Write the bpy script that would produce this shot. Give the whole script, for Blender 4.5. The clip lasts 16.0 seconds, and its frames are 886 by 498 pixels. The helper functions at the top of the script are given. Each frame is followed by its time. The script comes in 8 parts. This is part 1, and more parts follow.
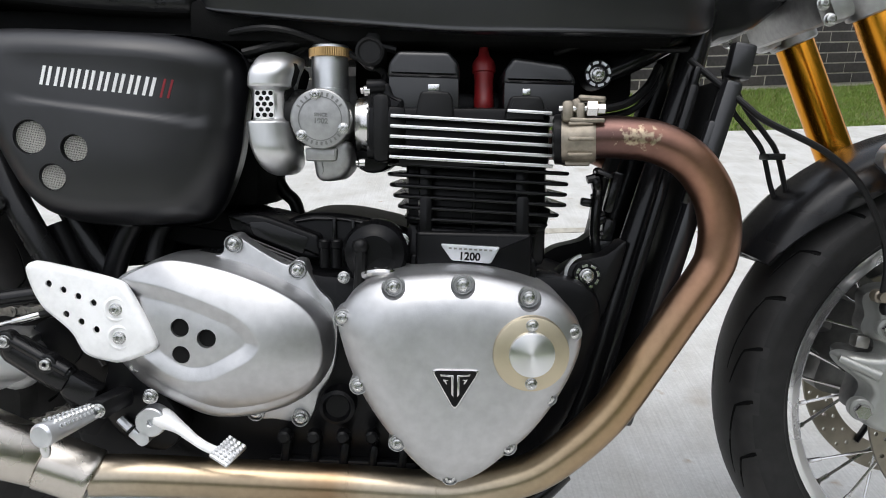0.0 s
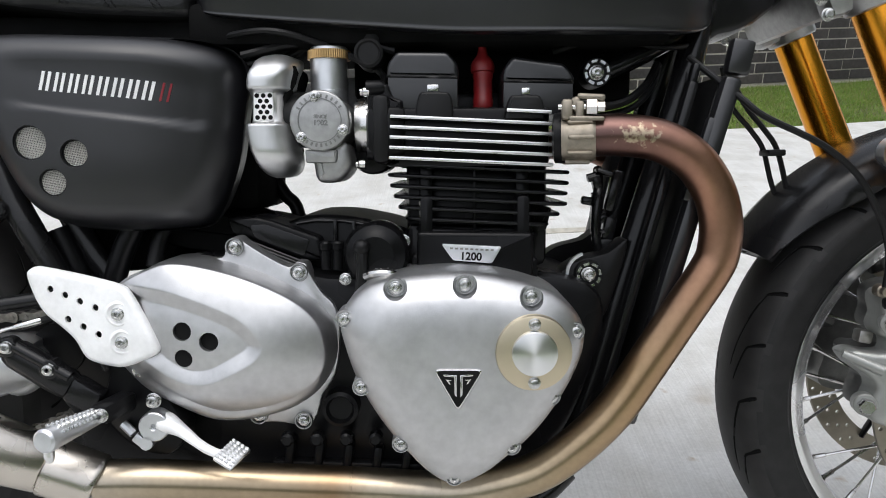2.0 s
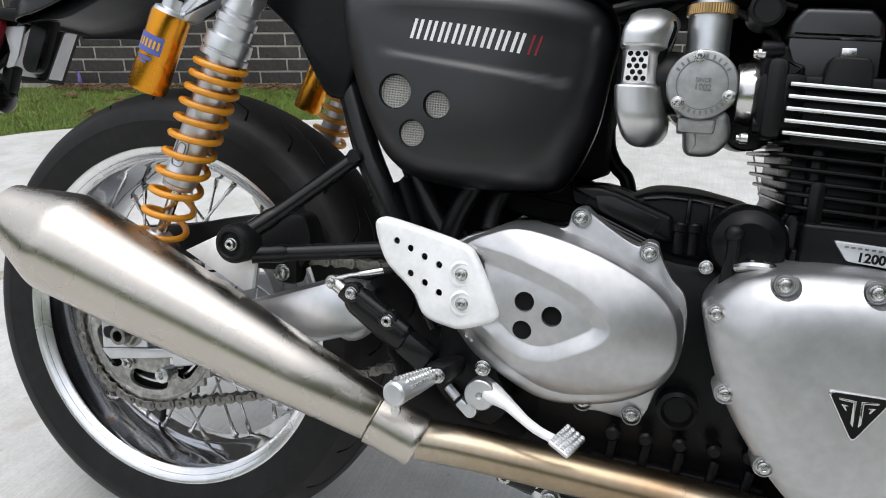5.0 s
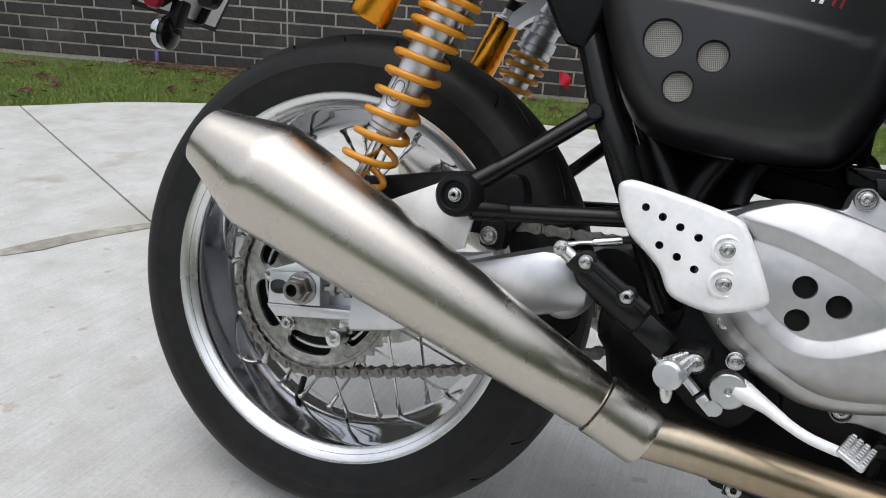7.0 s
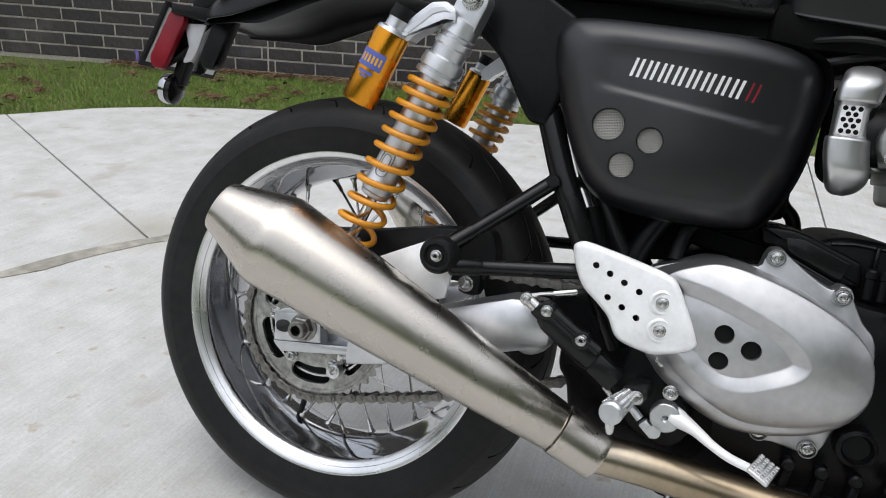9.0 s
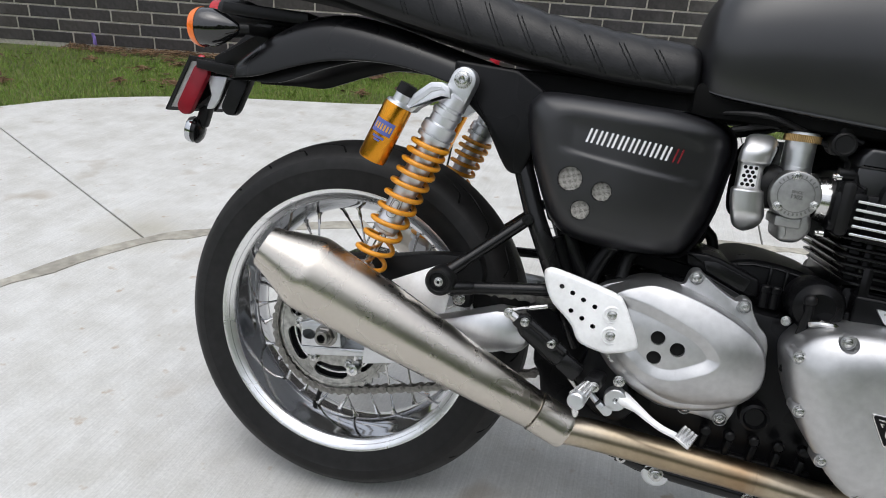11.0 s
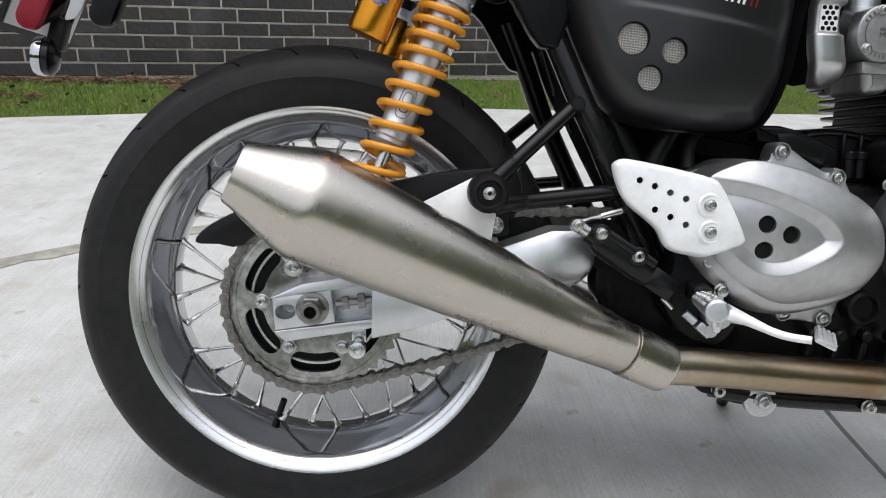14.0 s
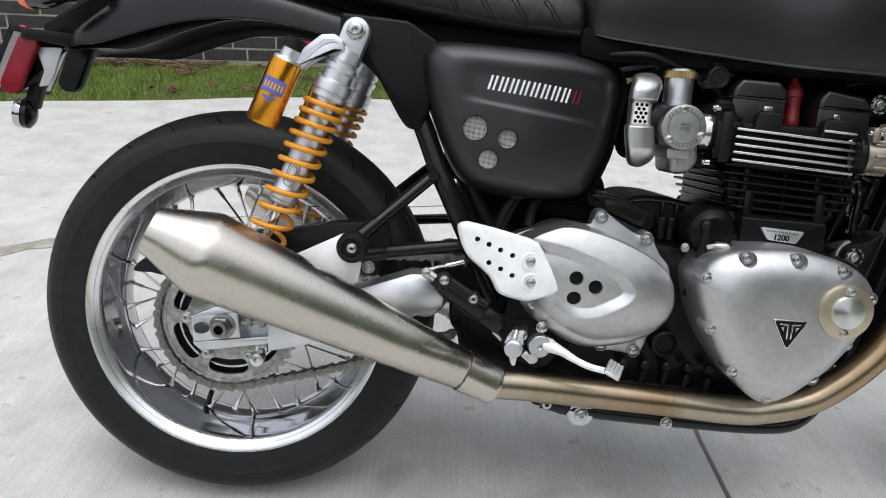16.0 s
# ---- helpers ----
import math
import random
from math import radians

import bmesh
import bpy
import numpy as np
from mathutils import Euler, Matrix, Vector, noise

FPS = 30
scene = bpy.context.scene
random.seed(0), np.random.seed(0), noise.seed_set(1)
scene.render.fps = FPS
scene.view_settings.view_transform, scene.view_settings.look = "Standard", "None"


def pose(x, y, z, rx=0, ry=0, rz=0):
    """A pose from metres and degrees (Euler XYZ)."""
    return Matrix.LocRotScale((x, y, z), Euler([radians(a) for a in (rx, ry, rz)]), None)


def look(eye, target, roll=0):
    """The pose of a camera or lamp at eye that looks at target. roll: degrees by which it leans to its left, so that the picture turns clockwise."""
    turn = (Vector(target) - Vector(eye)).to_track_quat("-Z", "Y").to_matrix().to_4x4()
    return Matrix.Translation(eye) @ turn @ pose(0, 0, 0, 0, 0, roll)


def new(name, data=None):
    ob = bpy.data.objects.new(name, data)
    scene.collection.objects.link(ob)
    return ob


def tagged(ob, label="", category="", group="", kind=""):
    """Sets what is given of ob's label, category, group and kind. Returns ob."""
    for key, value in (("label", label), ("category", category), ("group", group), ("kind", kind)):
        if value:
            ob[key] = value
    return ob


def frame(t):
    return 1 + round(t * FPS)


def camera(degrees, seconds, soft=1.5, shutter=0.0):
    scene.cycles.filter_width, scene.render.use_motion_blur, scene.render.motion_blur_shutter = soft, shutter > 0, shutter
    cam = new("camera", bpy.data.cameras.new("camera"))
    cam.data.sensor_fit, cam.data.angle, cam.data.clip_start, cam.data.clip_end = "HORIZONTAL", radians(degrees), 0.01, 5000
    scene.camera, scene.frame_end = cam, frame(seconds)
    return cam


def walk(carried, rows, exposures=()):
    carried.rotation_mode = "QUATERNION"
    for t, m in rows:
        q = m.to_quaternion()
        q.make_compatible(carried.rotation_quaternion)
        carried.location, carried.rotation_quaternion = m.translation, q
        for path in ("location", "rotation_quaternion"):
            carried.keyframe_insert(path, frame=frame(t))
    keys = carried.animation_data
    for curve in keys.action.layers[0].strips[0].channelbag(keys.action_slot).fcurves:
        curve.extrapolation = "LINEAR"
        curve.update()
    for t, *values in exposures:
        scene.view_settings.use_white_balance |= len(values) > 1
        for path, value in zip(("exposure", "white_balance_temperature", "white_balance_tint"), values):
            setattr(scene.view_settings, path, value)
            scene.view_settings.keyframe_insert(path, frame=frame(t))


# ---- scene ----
cam = camera(64.1, 16.0, soft=1.0)
METRES = 1.7872  # length of the whole path
BASE = pose(0.7722, -0.8086, 0.7972, -20.878, -0.199, 0.0)  # the first camera's stand
ROWS = [
    (0.0, 0.0, 0.0, 0.0, 0.0, 0.0, -0.0),
    (0.5, 0.0005, 0.0009, -0.0016, -0.15, 0.09, 0.23),
    (1.0, -0.0019, 0.0035, 0.0012, 0.07, 0.25, 0.42),
    (1.5, -0.0008, 0.0025, -0.0013, 0.14, 0.23, 0.63),
    (2.0, -0.0004, 0.0003, -0.0012, 0.05, 0.18, 0.77),
    (2.5, 0.0017, -0.0055, 0.0023, -0.23, 0.1, 0.75),
    (3.0, -0.0, -0.0225, -0.0013, -0.48, -0.55, 0.7),
    (3.5, -0.0084, -0.0242, -0.0006, -0.15, -0.6, -0.42),
    (4.0, -0.0202, -0.0052, 0.0018, 3.71, -1.16, -2.26),
    (4.5, -0.0425, 0.0134, 0.0032, 12.16, -1.83, -3.96),
    (5.0, -0.0877, 0.0285, -0.0074, 16.81, -2.12, -5.62),
    (7.5, -0.2106, 0.0347, -0.0584, 19.07, -1.02, -11.35),
    (8.0, -0.2061, 0.0224, -0.0514, 18.68, -1.08, -10.95),
    (8.5, -0.2023, 0.0007, -0.0345, 18.33, -1.56, -10.37),
    (9.0, -0.1925, -0.0269, -0.0098, 17.67, -2.31, -10.14),
    (9.5, -0.187, -0.0598, 0.0172, 16.72, -3.23, -9.98),
    (12.0, -0.2509, -0.1802, 0.0353, 8.11, -4.34, -6.08),
    (12.5, -0.3123, -0.1491, 0.0205, 3.42, -2.64, -3.63),
    (13.0, -0.3586, -0.0884, -0.0167, -0.27, -1.8, -1.45),
    (13.5, -0.3726, -0.0425, -0.043, -1.77, -0.97, -0.8),
    (14.0, -0.375, -0.0141, -0.0591, -3.09, -0.81, -1.25),
    (14.5, -0.3741, -0.0033, -0.069, -2.63, -0.83, -1.91),
    (15.0, -0.3658, -0.0243, -0.0569, -1.21, -0.98, -2.89),
    (15.5, -0.3327, -0.0802, -0.0224, -0.56, -2.51, -3.61),
    (16.0, -0.2728, -0.1371, 0.0011, -1.36, -3.2, -3.62),
]
walk(cam, [(t, BASE @ pose(METRES * x, METRES * y, METRES * z, 90 + pitch, roll, yaw)) for t, x, y, z, yaw, pitch, roll in ROWS],
     exposures=[(0.0, 0.38), (4.0, 0.36), (5.0, 0.26), (7.5, 0.08), (9.5, 0.14), (12.0, 0.23), (14.0, 0.19), (16.0, 0.28)])

# ---- world, sun, exposure ----
world = bpy.data.worlds.new("world")
scene.world = world
world.use_nodes = True
wn = world.node_tree
sky = wn.nodes.new("ShaderNodeTexSky")
sky.sky_type, sky.sun_disc = "NISHITA", False
sky.sun_elevation, sky.sun_rotation = radians(75), radians(190)
sky.air_density, sky.dust_density, sky.ozone_density = 1.0, 1.5, 1.5
grey = wn.nodes.new("ShaderNodeHueSaturation")   # a bright overcast sky has little colour
grey.inputs["Saturation"].default_value = 0.27
wn.links.new(sky.outputs[0], grey.inputs["Color"])
# cloud is brighter overhead than towards the horizon
way = wn.nodes.new("ShaderNodeTexCoord")
up = wn.nodes.new("ShaderNodeSeparateXYZ")
wn.links.new(way.outputs["Generated"], up.inputs[0])
cloud = wn.nodes.new("ShaderNodeMapRange")
cloud.inputs["From Min"].default_value, cloud.inputs["From Max"].default_value = 0.0, 1.0
cloud.inputs["To Min"].default_value, cloud.inputs["To Max"].default_value = 0.74, 1.70
wn.links.new(up.outputs["Z"], cloud.inputs["Value"])
lit = wn.nodes.new("ShaderNodeVectorMath")
lit.operation = "SCALE"
wn.links.new(grey.outputs[0], lit.inputs[0])
wn.links.new(cloud.outputs[0], lit.inputs["Scale"])
wn.links.new(lit.outputs[0], wn.nodes["Background"].inputs[0])
wn.nodes["Background"].inputs[1].default_value = 0.1695
sun = new("sun", bpy.data.lights.new("sun", "SUN"))
sun.data.energy, sun.data.angle, sun.data.color = 0.6, radians(60), (1.0, 0.985, 0.965)
sun.matrix_world = look((0.2, -0.6, 6.0), (0.4, 0.2, 0))


# ---- materials ----
def mat(name, base, rough=0.5, metal=0.0, var=0.12, scale=40.0, bump=0.0, bscale=300.0, coat=0.0, spec=0.5, stretch=(1, 1, 1), rvar=0.08, big=0.1):
    """A surface with grain at two scales, uneven gloss and fine relief."""
    m = bpy.data.materials.new(name)
    m.use_nodes = True
    t = m.node_tree
    n, l = t.nodes, t.links
    p = n["Principled BSDF"]
    p.inputs["Metallic"].default_value = metal
    p.inputs["Coat Weight"].default_value = coat
    p.inputs["Coat Roughness"].default_value = 0.08
    p.inputs["Specular IOR Level"].default_value = spec
    co = n.new("ShaderNodeTexCoord")
    mp = n.new("ShaderNodeMapping")
    mp.inputs["Scale"].default_value = stretch
    l.new(co.outputs["Object"], mp.inputs["Vector"])

    def noise_at(s, detail=5.0):
        x = n.new("ShaderNodeTexNoise")
        x.inputs["Scale"].default_value, x.inputs["Detail"].default_value = s, detail
        l.new(mp.outputs[0], x.inputs["Vector"])
        return x.outputs["Fac"]

    def ranged(fac, lo, hi, a=0.3, b=0.7):
        r = n.new("ShaderNodeMapRange")
        r.inputs["From Min"].default_value, r.inputs["From Max"].default_value = a, b
        r.inputs["To Min"].default_value, r.inputs["To Max"].default_value = lo, hi
        l.new(fac, r.inputs["Value"])
        return r.outputs[0]
    fine, coarse = noise_at(scale), noise_at(scale * 0.13, 3.0)
    mul = n.new("ShaderNodeMath")
    mul.operation = "MULTIPLY"
    l.new(ranged(fine, 1 - var, 1 + var), mul.inputs[0])
    l.new(ranged(coarse, 1 - big, 1 + big), mul.inputs[1])
    vm = n.new("ShaderNodeVectorMath")
    vm.operation = "SCALE"
    vm.inputs[0].default_value = base
    l.new(mul.outputs[0], vm.inputs["Scale"])
    l.new(vm.outputs[0], p.inputs["Base Color"])
    l.new(ranged(coarse, max(0.02, rough - rvar), min(1, rough + rvar)), p.inputs["Roughness"])
    if bump:
        bu = n.new("ShaderNodeBump")
        bu.inputs["Strength"].default_value, bu.inputs["Distance"].default_value = bump, 0.001
        l.new(noise_at(bscale, 4.0), bu.inputs["Height"])
        l.new(bu.outputs[0], p.inputs["Normal"])
    m["colour_from"] = vm.name
    return m


SATIN = mat("satin_black_paint", (0.0082, 0.0082, 0.0098), 0.38, var=0.1, bump=0.03, bscale=900, spec=0.66, rvar=0.04)
CAMBLK = mat("satin_cam_cover_paint", (0.0060, 0.0062, 0.0074), 0.33, var=0.1, bump=0.03, bscale=900, spec=0.66, rvar=0.04)
GLOSS = mat("gloss_black_paint", (0.0072, 0.0072, 0.0078), 0.25, var=0.1, coat=0.05, rvar=0.04, spec=0.28)
TANKBLK = mat("tank_paint", (0.0084, 0.0084, 0.0098), 0.34, var=0.1, coat=0.15, rvar=0.04, spec=0.64)
PLASTIC = mat("black_plastic", (0.0085, 0.0085, 0.0088), 0.40, bump=0.15, bscale=700, spec=0.19)
POWDER = mat("black_engine_paint", (0.0060, 0.0060, 0.0066), 0.30, bump=0.10, bscale=900, big=0.2, spec=0.15)
RUBBER = mat("tyre_rubber", (0.0128, 0.0126, 0.0127), 0.56, var=0.25, scale=60, bump=0.2, bscale=500, big=0.3, spec=0.26)
TREAD = mat("scuffed_tread_rubber", (0.0175, 0.0170, 0.0170), 0.55, var=0.3, scale=45, bump=0.2, bscale=450, big=0.3, spec=0.3)
LEATHER = mat("seat_vinyl", (0.0062, 0.0062, 0.0068), 0.36, bump=0.3, bscale=420, spec=0.34)
CAST = mat("satin_cast_aluminium", (0.53, 0.53, 0.535), 0.44, 1.0, var=0.07, scale=90, bump=0.06, bscale=600, big=0.05, rvar=0.05)
ALU = mat("machined_aluminium", (0.72, 0.72, 0.72), 0.27, 1.0, var=0.06, scale=120, big=0.05)
RAWALU = mat("anodised_aluminium", (0.68, 0.69, 0.71), 0.42, 1.0, var=0.05, scale=90, bump=0.05)
LIP = mat("bright_rim_lip", (0.90, 0.90, 0.91), 0.28, 0.95, var=0.04, rvar=0.05)
POLISH = mat("polished_aluminium", (0.52, 0.53, 0.55), 0.07, 1.0, var=0.05, rvar=0.03)
WHITEALU = mat("bead_blasted_aluminium", (0.93, 0.93, 0.93), 0.4, 0.15, var=0.03, scale=200, bump=0.05, bscale=900)
STEEL = mat("bright_steel", (0.62, 0.61, 0.60), 0.2, 1.0, var=0.06)
DULLSTEEL = mat("grey_steel", (0.30, 0.29, 0.275), 0.38, 1.0, var=0.2, scale=120, big=0.2)
SPROCKET = mat("worn_sprocket_steel", (0.40, 0.395, 0.38), 0.33, 1.0, var=0.35, scale=110, big=0.35, rvar=0.14)
CHAINSTEEL = mat("oily_chain_steel", (0.24, 0.23, 0.215), 0.40, 1.0, var=0.3, scale=160)
BRUSHED = mat("brushed_stainless", (0.57, 0.53, 0.475), 0.275, 1.0, var=0.02, scale=160, bump=0.0, bscale=500, big=0.02, rvar=0.025)
GREYCAST = mat("grey_cast_metal", (0.36, 0.36, 0.355), 0.45, 1.0, var=0.12, scale=120, bump=0.12, bscale=800)
# darker copy of the grey cast metal: paints the shading of raised marks
CASTMARK = mat("shaded_cast_metal", (0.22, 0.22, 0.215), 0.5, 1.0, var=0.1, scale=120)
CLAMPCAST = mat("baked_cast_metal", (0.30, 0.265, 0.215), 0.5, 1.0, var=0.2, scale=110, bump=0.15, bscale=700, big=0.2)
GOLD = mat("gold_anodised", (0.70, 0.295, 0.028), 0.22, 1.0, var=0.06, scale=80, stretch=(1, 1, 0.2))
BRASS = mat("bronze_anodised", (0.55, 0.36, 0.16), 0.36, 1.0, var=0.1)
CHAMPAGNE = mat("champagne_anodised", (0.56, 0.49, 0.36), 0.36, 1.0, var=0.05)
SPRING = mat("yellow_spring_enamel", (0.78, 0.32, 0.018), 0.38, var=0.06, coat=0.3)
REDHOSE = mat("red_rubber_boot", (0.20, 0.010, 0.012), 0.4, var=0.15)
REDPLASTIC = mat("red_reflector_plastic", (0.20, 0.005, 0.014), 0.3, coat=0.05, spec=0.3)
REDLENS = mat("red_lens_plastic", (0.50, 0.006, 0.015), 0.12, coat=0.3, spec=0.35)
GUARDBLK = mat("gloss_guard_paint", (0.005, 0.005, 0.0056), 0.29, coat=0.06, spec=0.36)
AMBER = mat("amber_lens_plastic", (0.85, 0.17, 0.012), 0.25, coat=0.4)
WHITEPRINT = mat("white_print", (0.8, 0.8, 0.8), 0.45, var=0.03)
REDPRINT = mat("dark_red_print", (0.22, 0.012, 0.02), 0.45)
REDMARK = mat("red_print", (0.65, 0.02, 0.02), 0.4)
BLUEPRINT = mat("blue_print", (0.10, 0.13, 0.45), 0.45)
YELLOWPRINT = mat("yellow_print", (0.75, 0.40, 0.05), 0.45)
DISCSTEEL = mat("bronze_grey_disc_steel", (0.27, 0.245, 0.20), 0.36, 1.0, var=0.1, scale=60)
CALGREY = mat("grey_caliper_paint", (0.28, 0.285, 0.27), 0.36, 0.5, var=0.06, scale=90, bump=0.05)
LACQUER = mat("black_lacquer", (0.004, 0.004, 0.0045), 0.08, coat=0.6, spec=0.6)
LAWNSOIL = mat("grassy_soil", (0.088, 0.105, 0.028), 0.95, var=0.35, scale=30, bump=0.8, bscale=120)
LEAFBROWN = mat("dry_leaf", (0.10, 0.055, 0.03), 0.8, var=0.3, scale=60)
WIREMESH = mat("woven_wire", (0.50, 0.49, 0.46), 0.45, 0.6)
# flat black: badge print, and shade painted into holes, bores and slots
DARK = mat("dark_void", (0.009, 0.009, 0.009), 0.8, spec=0.1)
# black almost without reflection: puts shade into undersides, gaps and tread grooves
SHADEBLK = mat("matte_black_foam", (0.009, 0.009, 0.009), 0.9, bump=0.3, bscale=500, spec=0.03)
FINEDGE = mat("bright_fin_edge", (0.80, 0.80, 0.80), 0.30, 0.92, var=0.04)
# darker copy of the grey cast metal, with the wheel's inner shade in its colour
SHADECAST = mat("dark_cast_metal", (0.17, 0.17, 0.165), 0.4, 0.9, var=0.12, scale=120, bump=0.1)
TRIMALU = mat("brushed_trim_aluminium", (0.62, 0.62, 0.62), 0.38, 1.0, var=0.06, scale=90, stretch=(1, 1, 0.1))
PLATE = mat("galvanised_plate", (0.55, 0.55, 0.56), 0.5, 0.7, var=0.08)
MORTAR = mat("mortar", (0.50, 0.465, 0.41), 0.9, var=0.2, scale=60, bump=0.6, bscale=300)
GROUT = mat("dirty_mortar", (0.36, 0.34, 0.29), 0.92, var=0.25, scale=30, bump=0.6, bscale=200, big=0.25)
SOIL = mat("soil", (0.09, 0.065, 0.04), 0.95, var=0.4, scale=40, bump=0.8, bscale=120)
HEDGE = mat("distant_green", (0.085, 0.11, 0.05), 0.9, var=0.5, scale=2.0, big=0.4)


def heat_tint():
    """Stainless header pipe, blued and browned by heat along its run."""
    m = mat("heat_tinted_stainless", (1, 1, 1), 0.22, 1.0, var=0.07, scale=130, bump=0.04, bscale=500, big=0.06, rvar=0.05)
    n, l = m.node_tree.nodes, m.node_tree.links
    co = n.new("ShaderNodeTexCoord")
    xyz = n.new("ShaderNodeSeparateXYZ")
    l.new(co.outputs["Object"], xyz.inputs[0])
    no = n.new("ShaderNodeTexNoise")
    no.inputs["Scale"].default_value = 14
    l.new(co.outputs["Object"], no.inputs["Vector"])
    wob = n.new("ShaderNodeMath")
    wob.operation = "MULTIPLY_ADD"
    wob.inputs[1].default_value, wob.inputs[2].default_value = 0.03, -0.015
    l.new(no.outputs["Fac"], wob.inputs[0])

    def ramp(value, lo, hi, stops):
        ad = n.new("ShaderNodeMath")
        l.new(value, ad.inputs[0])
        l.new(wob.outputs[0], ad.inputs[1])
        r = n.new("ShaderNodeMapRange")
        r.inputs["From Min"].default_value, r.inputs["From Max"].default_value = lo, hi
        l.new(ad.outputs[0], r.inputs["Value"])
        c = n.new("ShaderNodeValToRGB")
        while len(c.color_ramp.elements) < len(stops):
            c.color_ramp.elements.new(0.5)
        for e, (pos, col) in zip(c.color_ramp.elements, stops):
            e.position, e.color = (pos - lo) / (hi - lo), (*col, 1)
        l.new(r.outputs[0], c.inputs[0])
        return c.outputs[0]
    along = ramp(xyz.outputs["X"], 0.38, 1.14, [
        (0.40, (0.46, 0.40, 0.32)), (0.46, (0.40, 0.33, 0.235)), (0.60, (0.34, 0.26, 0.170)), (0.655, (0.30, 0.205, 0.122)),
        (0.69, (0.41, 0.345, 0.255)), (0.76, (0.43, 0.375, 0.295)), (0.86, (0.38, 0.305, 0.205)), (0.97, (0.36, 0.245, 0.140)), (1.10, (0.33, 0.195, 0.112))])
    top = ramp(xyz.outputs["Z"], 0.0, 0.40, [(0.07, (0, 0, 0)), (0.21, (1, 1, 1))])
    hot = ramp(xyz.outputs["X"], 0.90, 1.10, [(0.905, (0.105, 0.066, 0.062)), (0.965, (0.15, 0.085, 0.072)), (1.00, (0.225, 0.122, 0.092)), (1.04, (0.335, 0.180, 0.118)), (1.08, (0.36, 0.205, 0.138))])
    mx = n.new("ShaderNodeMix")
    mx.data_type = "RGBA"
    l.new(hot, mx.inputs[7])
    l.new(top, mx.inputs[0])
    l.new(along, mx.inputs[6])
    gain = n.new("ShaderNodeMix")
    gain.data_type, gain.blend_type = "RGBA", "MULTIPLY"
    gain.inputs[0].default_value = 1.0
    l.new(mx.outputs[2], gain.inputs[6])
    l.new(n[m["colour_from"]].outputs[0], gain.inputs[7])
    # chalky baked-on scuffs near the port
    flake = n.new("ShaderNodeTexNoise")
    flake.inputs["Scale"].default_value, flake.inputs["Detail"].default_value = 190, 6
    l.new(co.outputs["Object"], flake.inputs["Vector"])
    off = n.new("ShaderNodeMapping")
    off.inputs["Location"].default_value = (-0.55 * 0.972, 0.6 * 0.177, -1.2 * 0.3115)
    off.inputs["Scale"].default_value = (0.55, 0.6, 1.2)
    l.new(co.outputs["Object"], off.inputs["Vector"])
    near = n.new("ShaderNodeVectorMath")
    near.operation = "LENGTH"
    l.new(off.outputs[0], near.inputs[0])
    zone = n.new("ShaderNodeMapRange")
    zone.inputs["From Min"].default_value, zone.inputs["From Max"].default_value = 0.008, 0.030
    zone.inputs["To Min"].default_value, zone.inputs["To Max"].default_value = 0.13, -0.35
    l.new(near.outputs["Value"], zone.inputs["Value"])
    both = n.new("ShaderNodeMath")
    l.new(flake.outputs["Fac"], both.inputs[0])
    l.new(zone.outputs[0], both.inputs[1])
    edge = n.new("ShaderNodeMapRange")
    edge.inputs["From Min"].default_value, edge.inputs["From Max"].default_value = 0.57, 0.72
    l.new(both.outputs[0], edge.inputs["Value"])
    chalk = n.new("ShaderNodeMix")
    chalk.data_type = "RGBA"
    chalk.inputs[7].default_value = (0.42, 0.34, 0.24, 1)
    l.new(edge.outputs[0], chalk.inputs[0])
    l.new(gain.outputs[2], chalk.inputs[6])
    l.new(chalk.outputs[2], n["Principled BSDF"].inputs["Base Color"])
    matt = n.new("ShaderNodeMapRange")
    matt.inputs["To Min"].default_value, matt.inputs["To Max"].default_value = 0.29, 0.34
    l.new(top, matt.inputs["Value"])
    l.new(matt.outputs[0], n["Principled BSDF"].inputs["Roughness"])
    return m


HEATED = heat_tint()
SPUN = mat("spun_aluminium", (0.74, 0.74, 0.74), 0.3, 1.0, var=0.03)
SPUN.node_tree.nodes["Principled BSDF"].inputs["Anisotropic"].default_value = 0.9
tang = SPUN.node_tree.nodes.new("ShaderNodeTangent")
tang.direction_type, tang.axis = "RADIAL", "Y"
SPUN.node_tree.nodes["Principled BSDF"].inputs["Anisotropic Rotation"].default_value = 0.25
SPUN.node_tree.links.new(tang.outputs[0], SPUN.node_tree.nodes["Principled BSDF"].inputs["Tangent"])


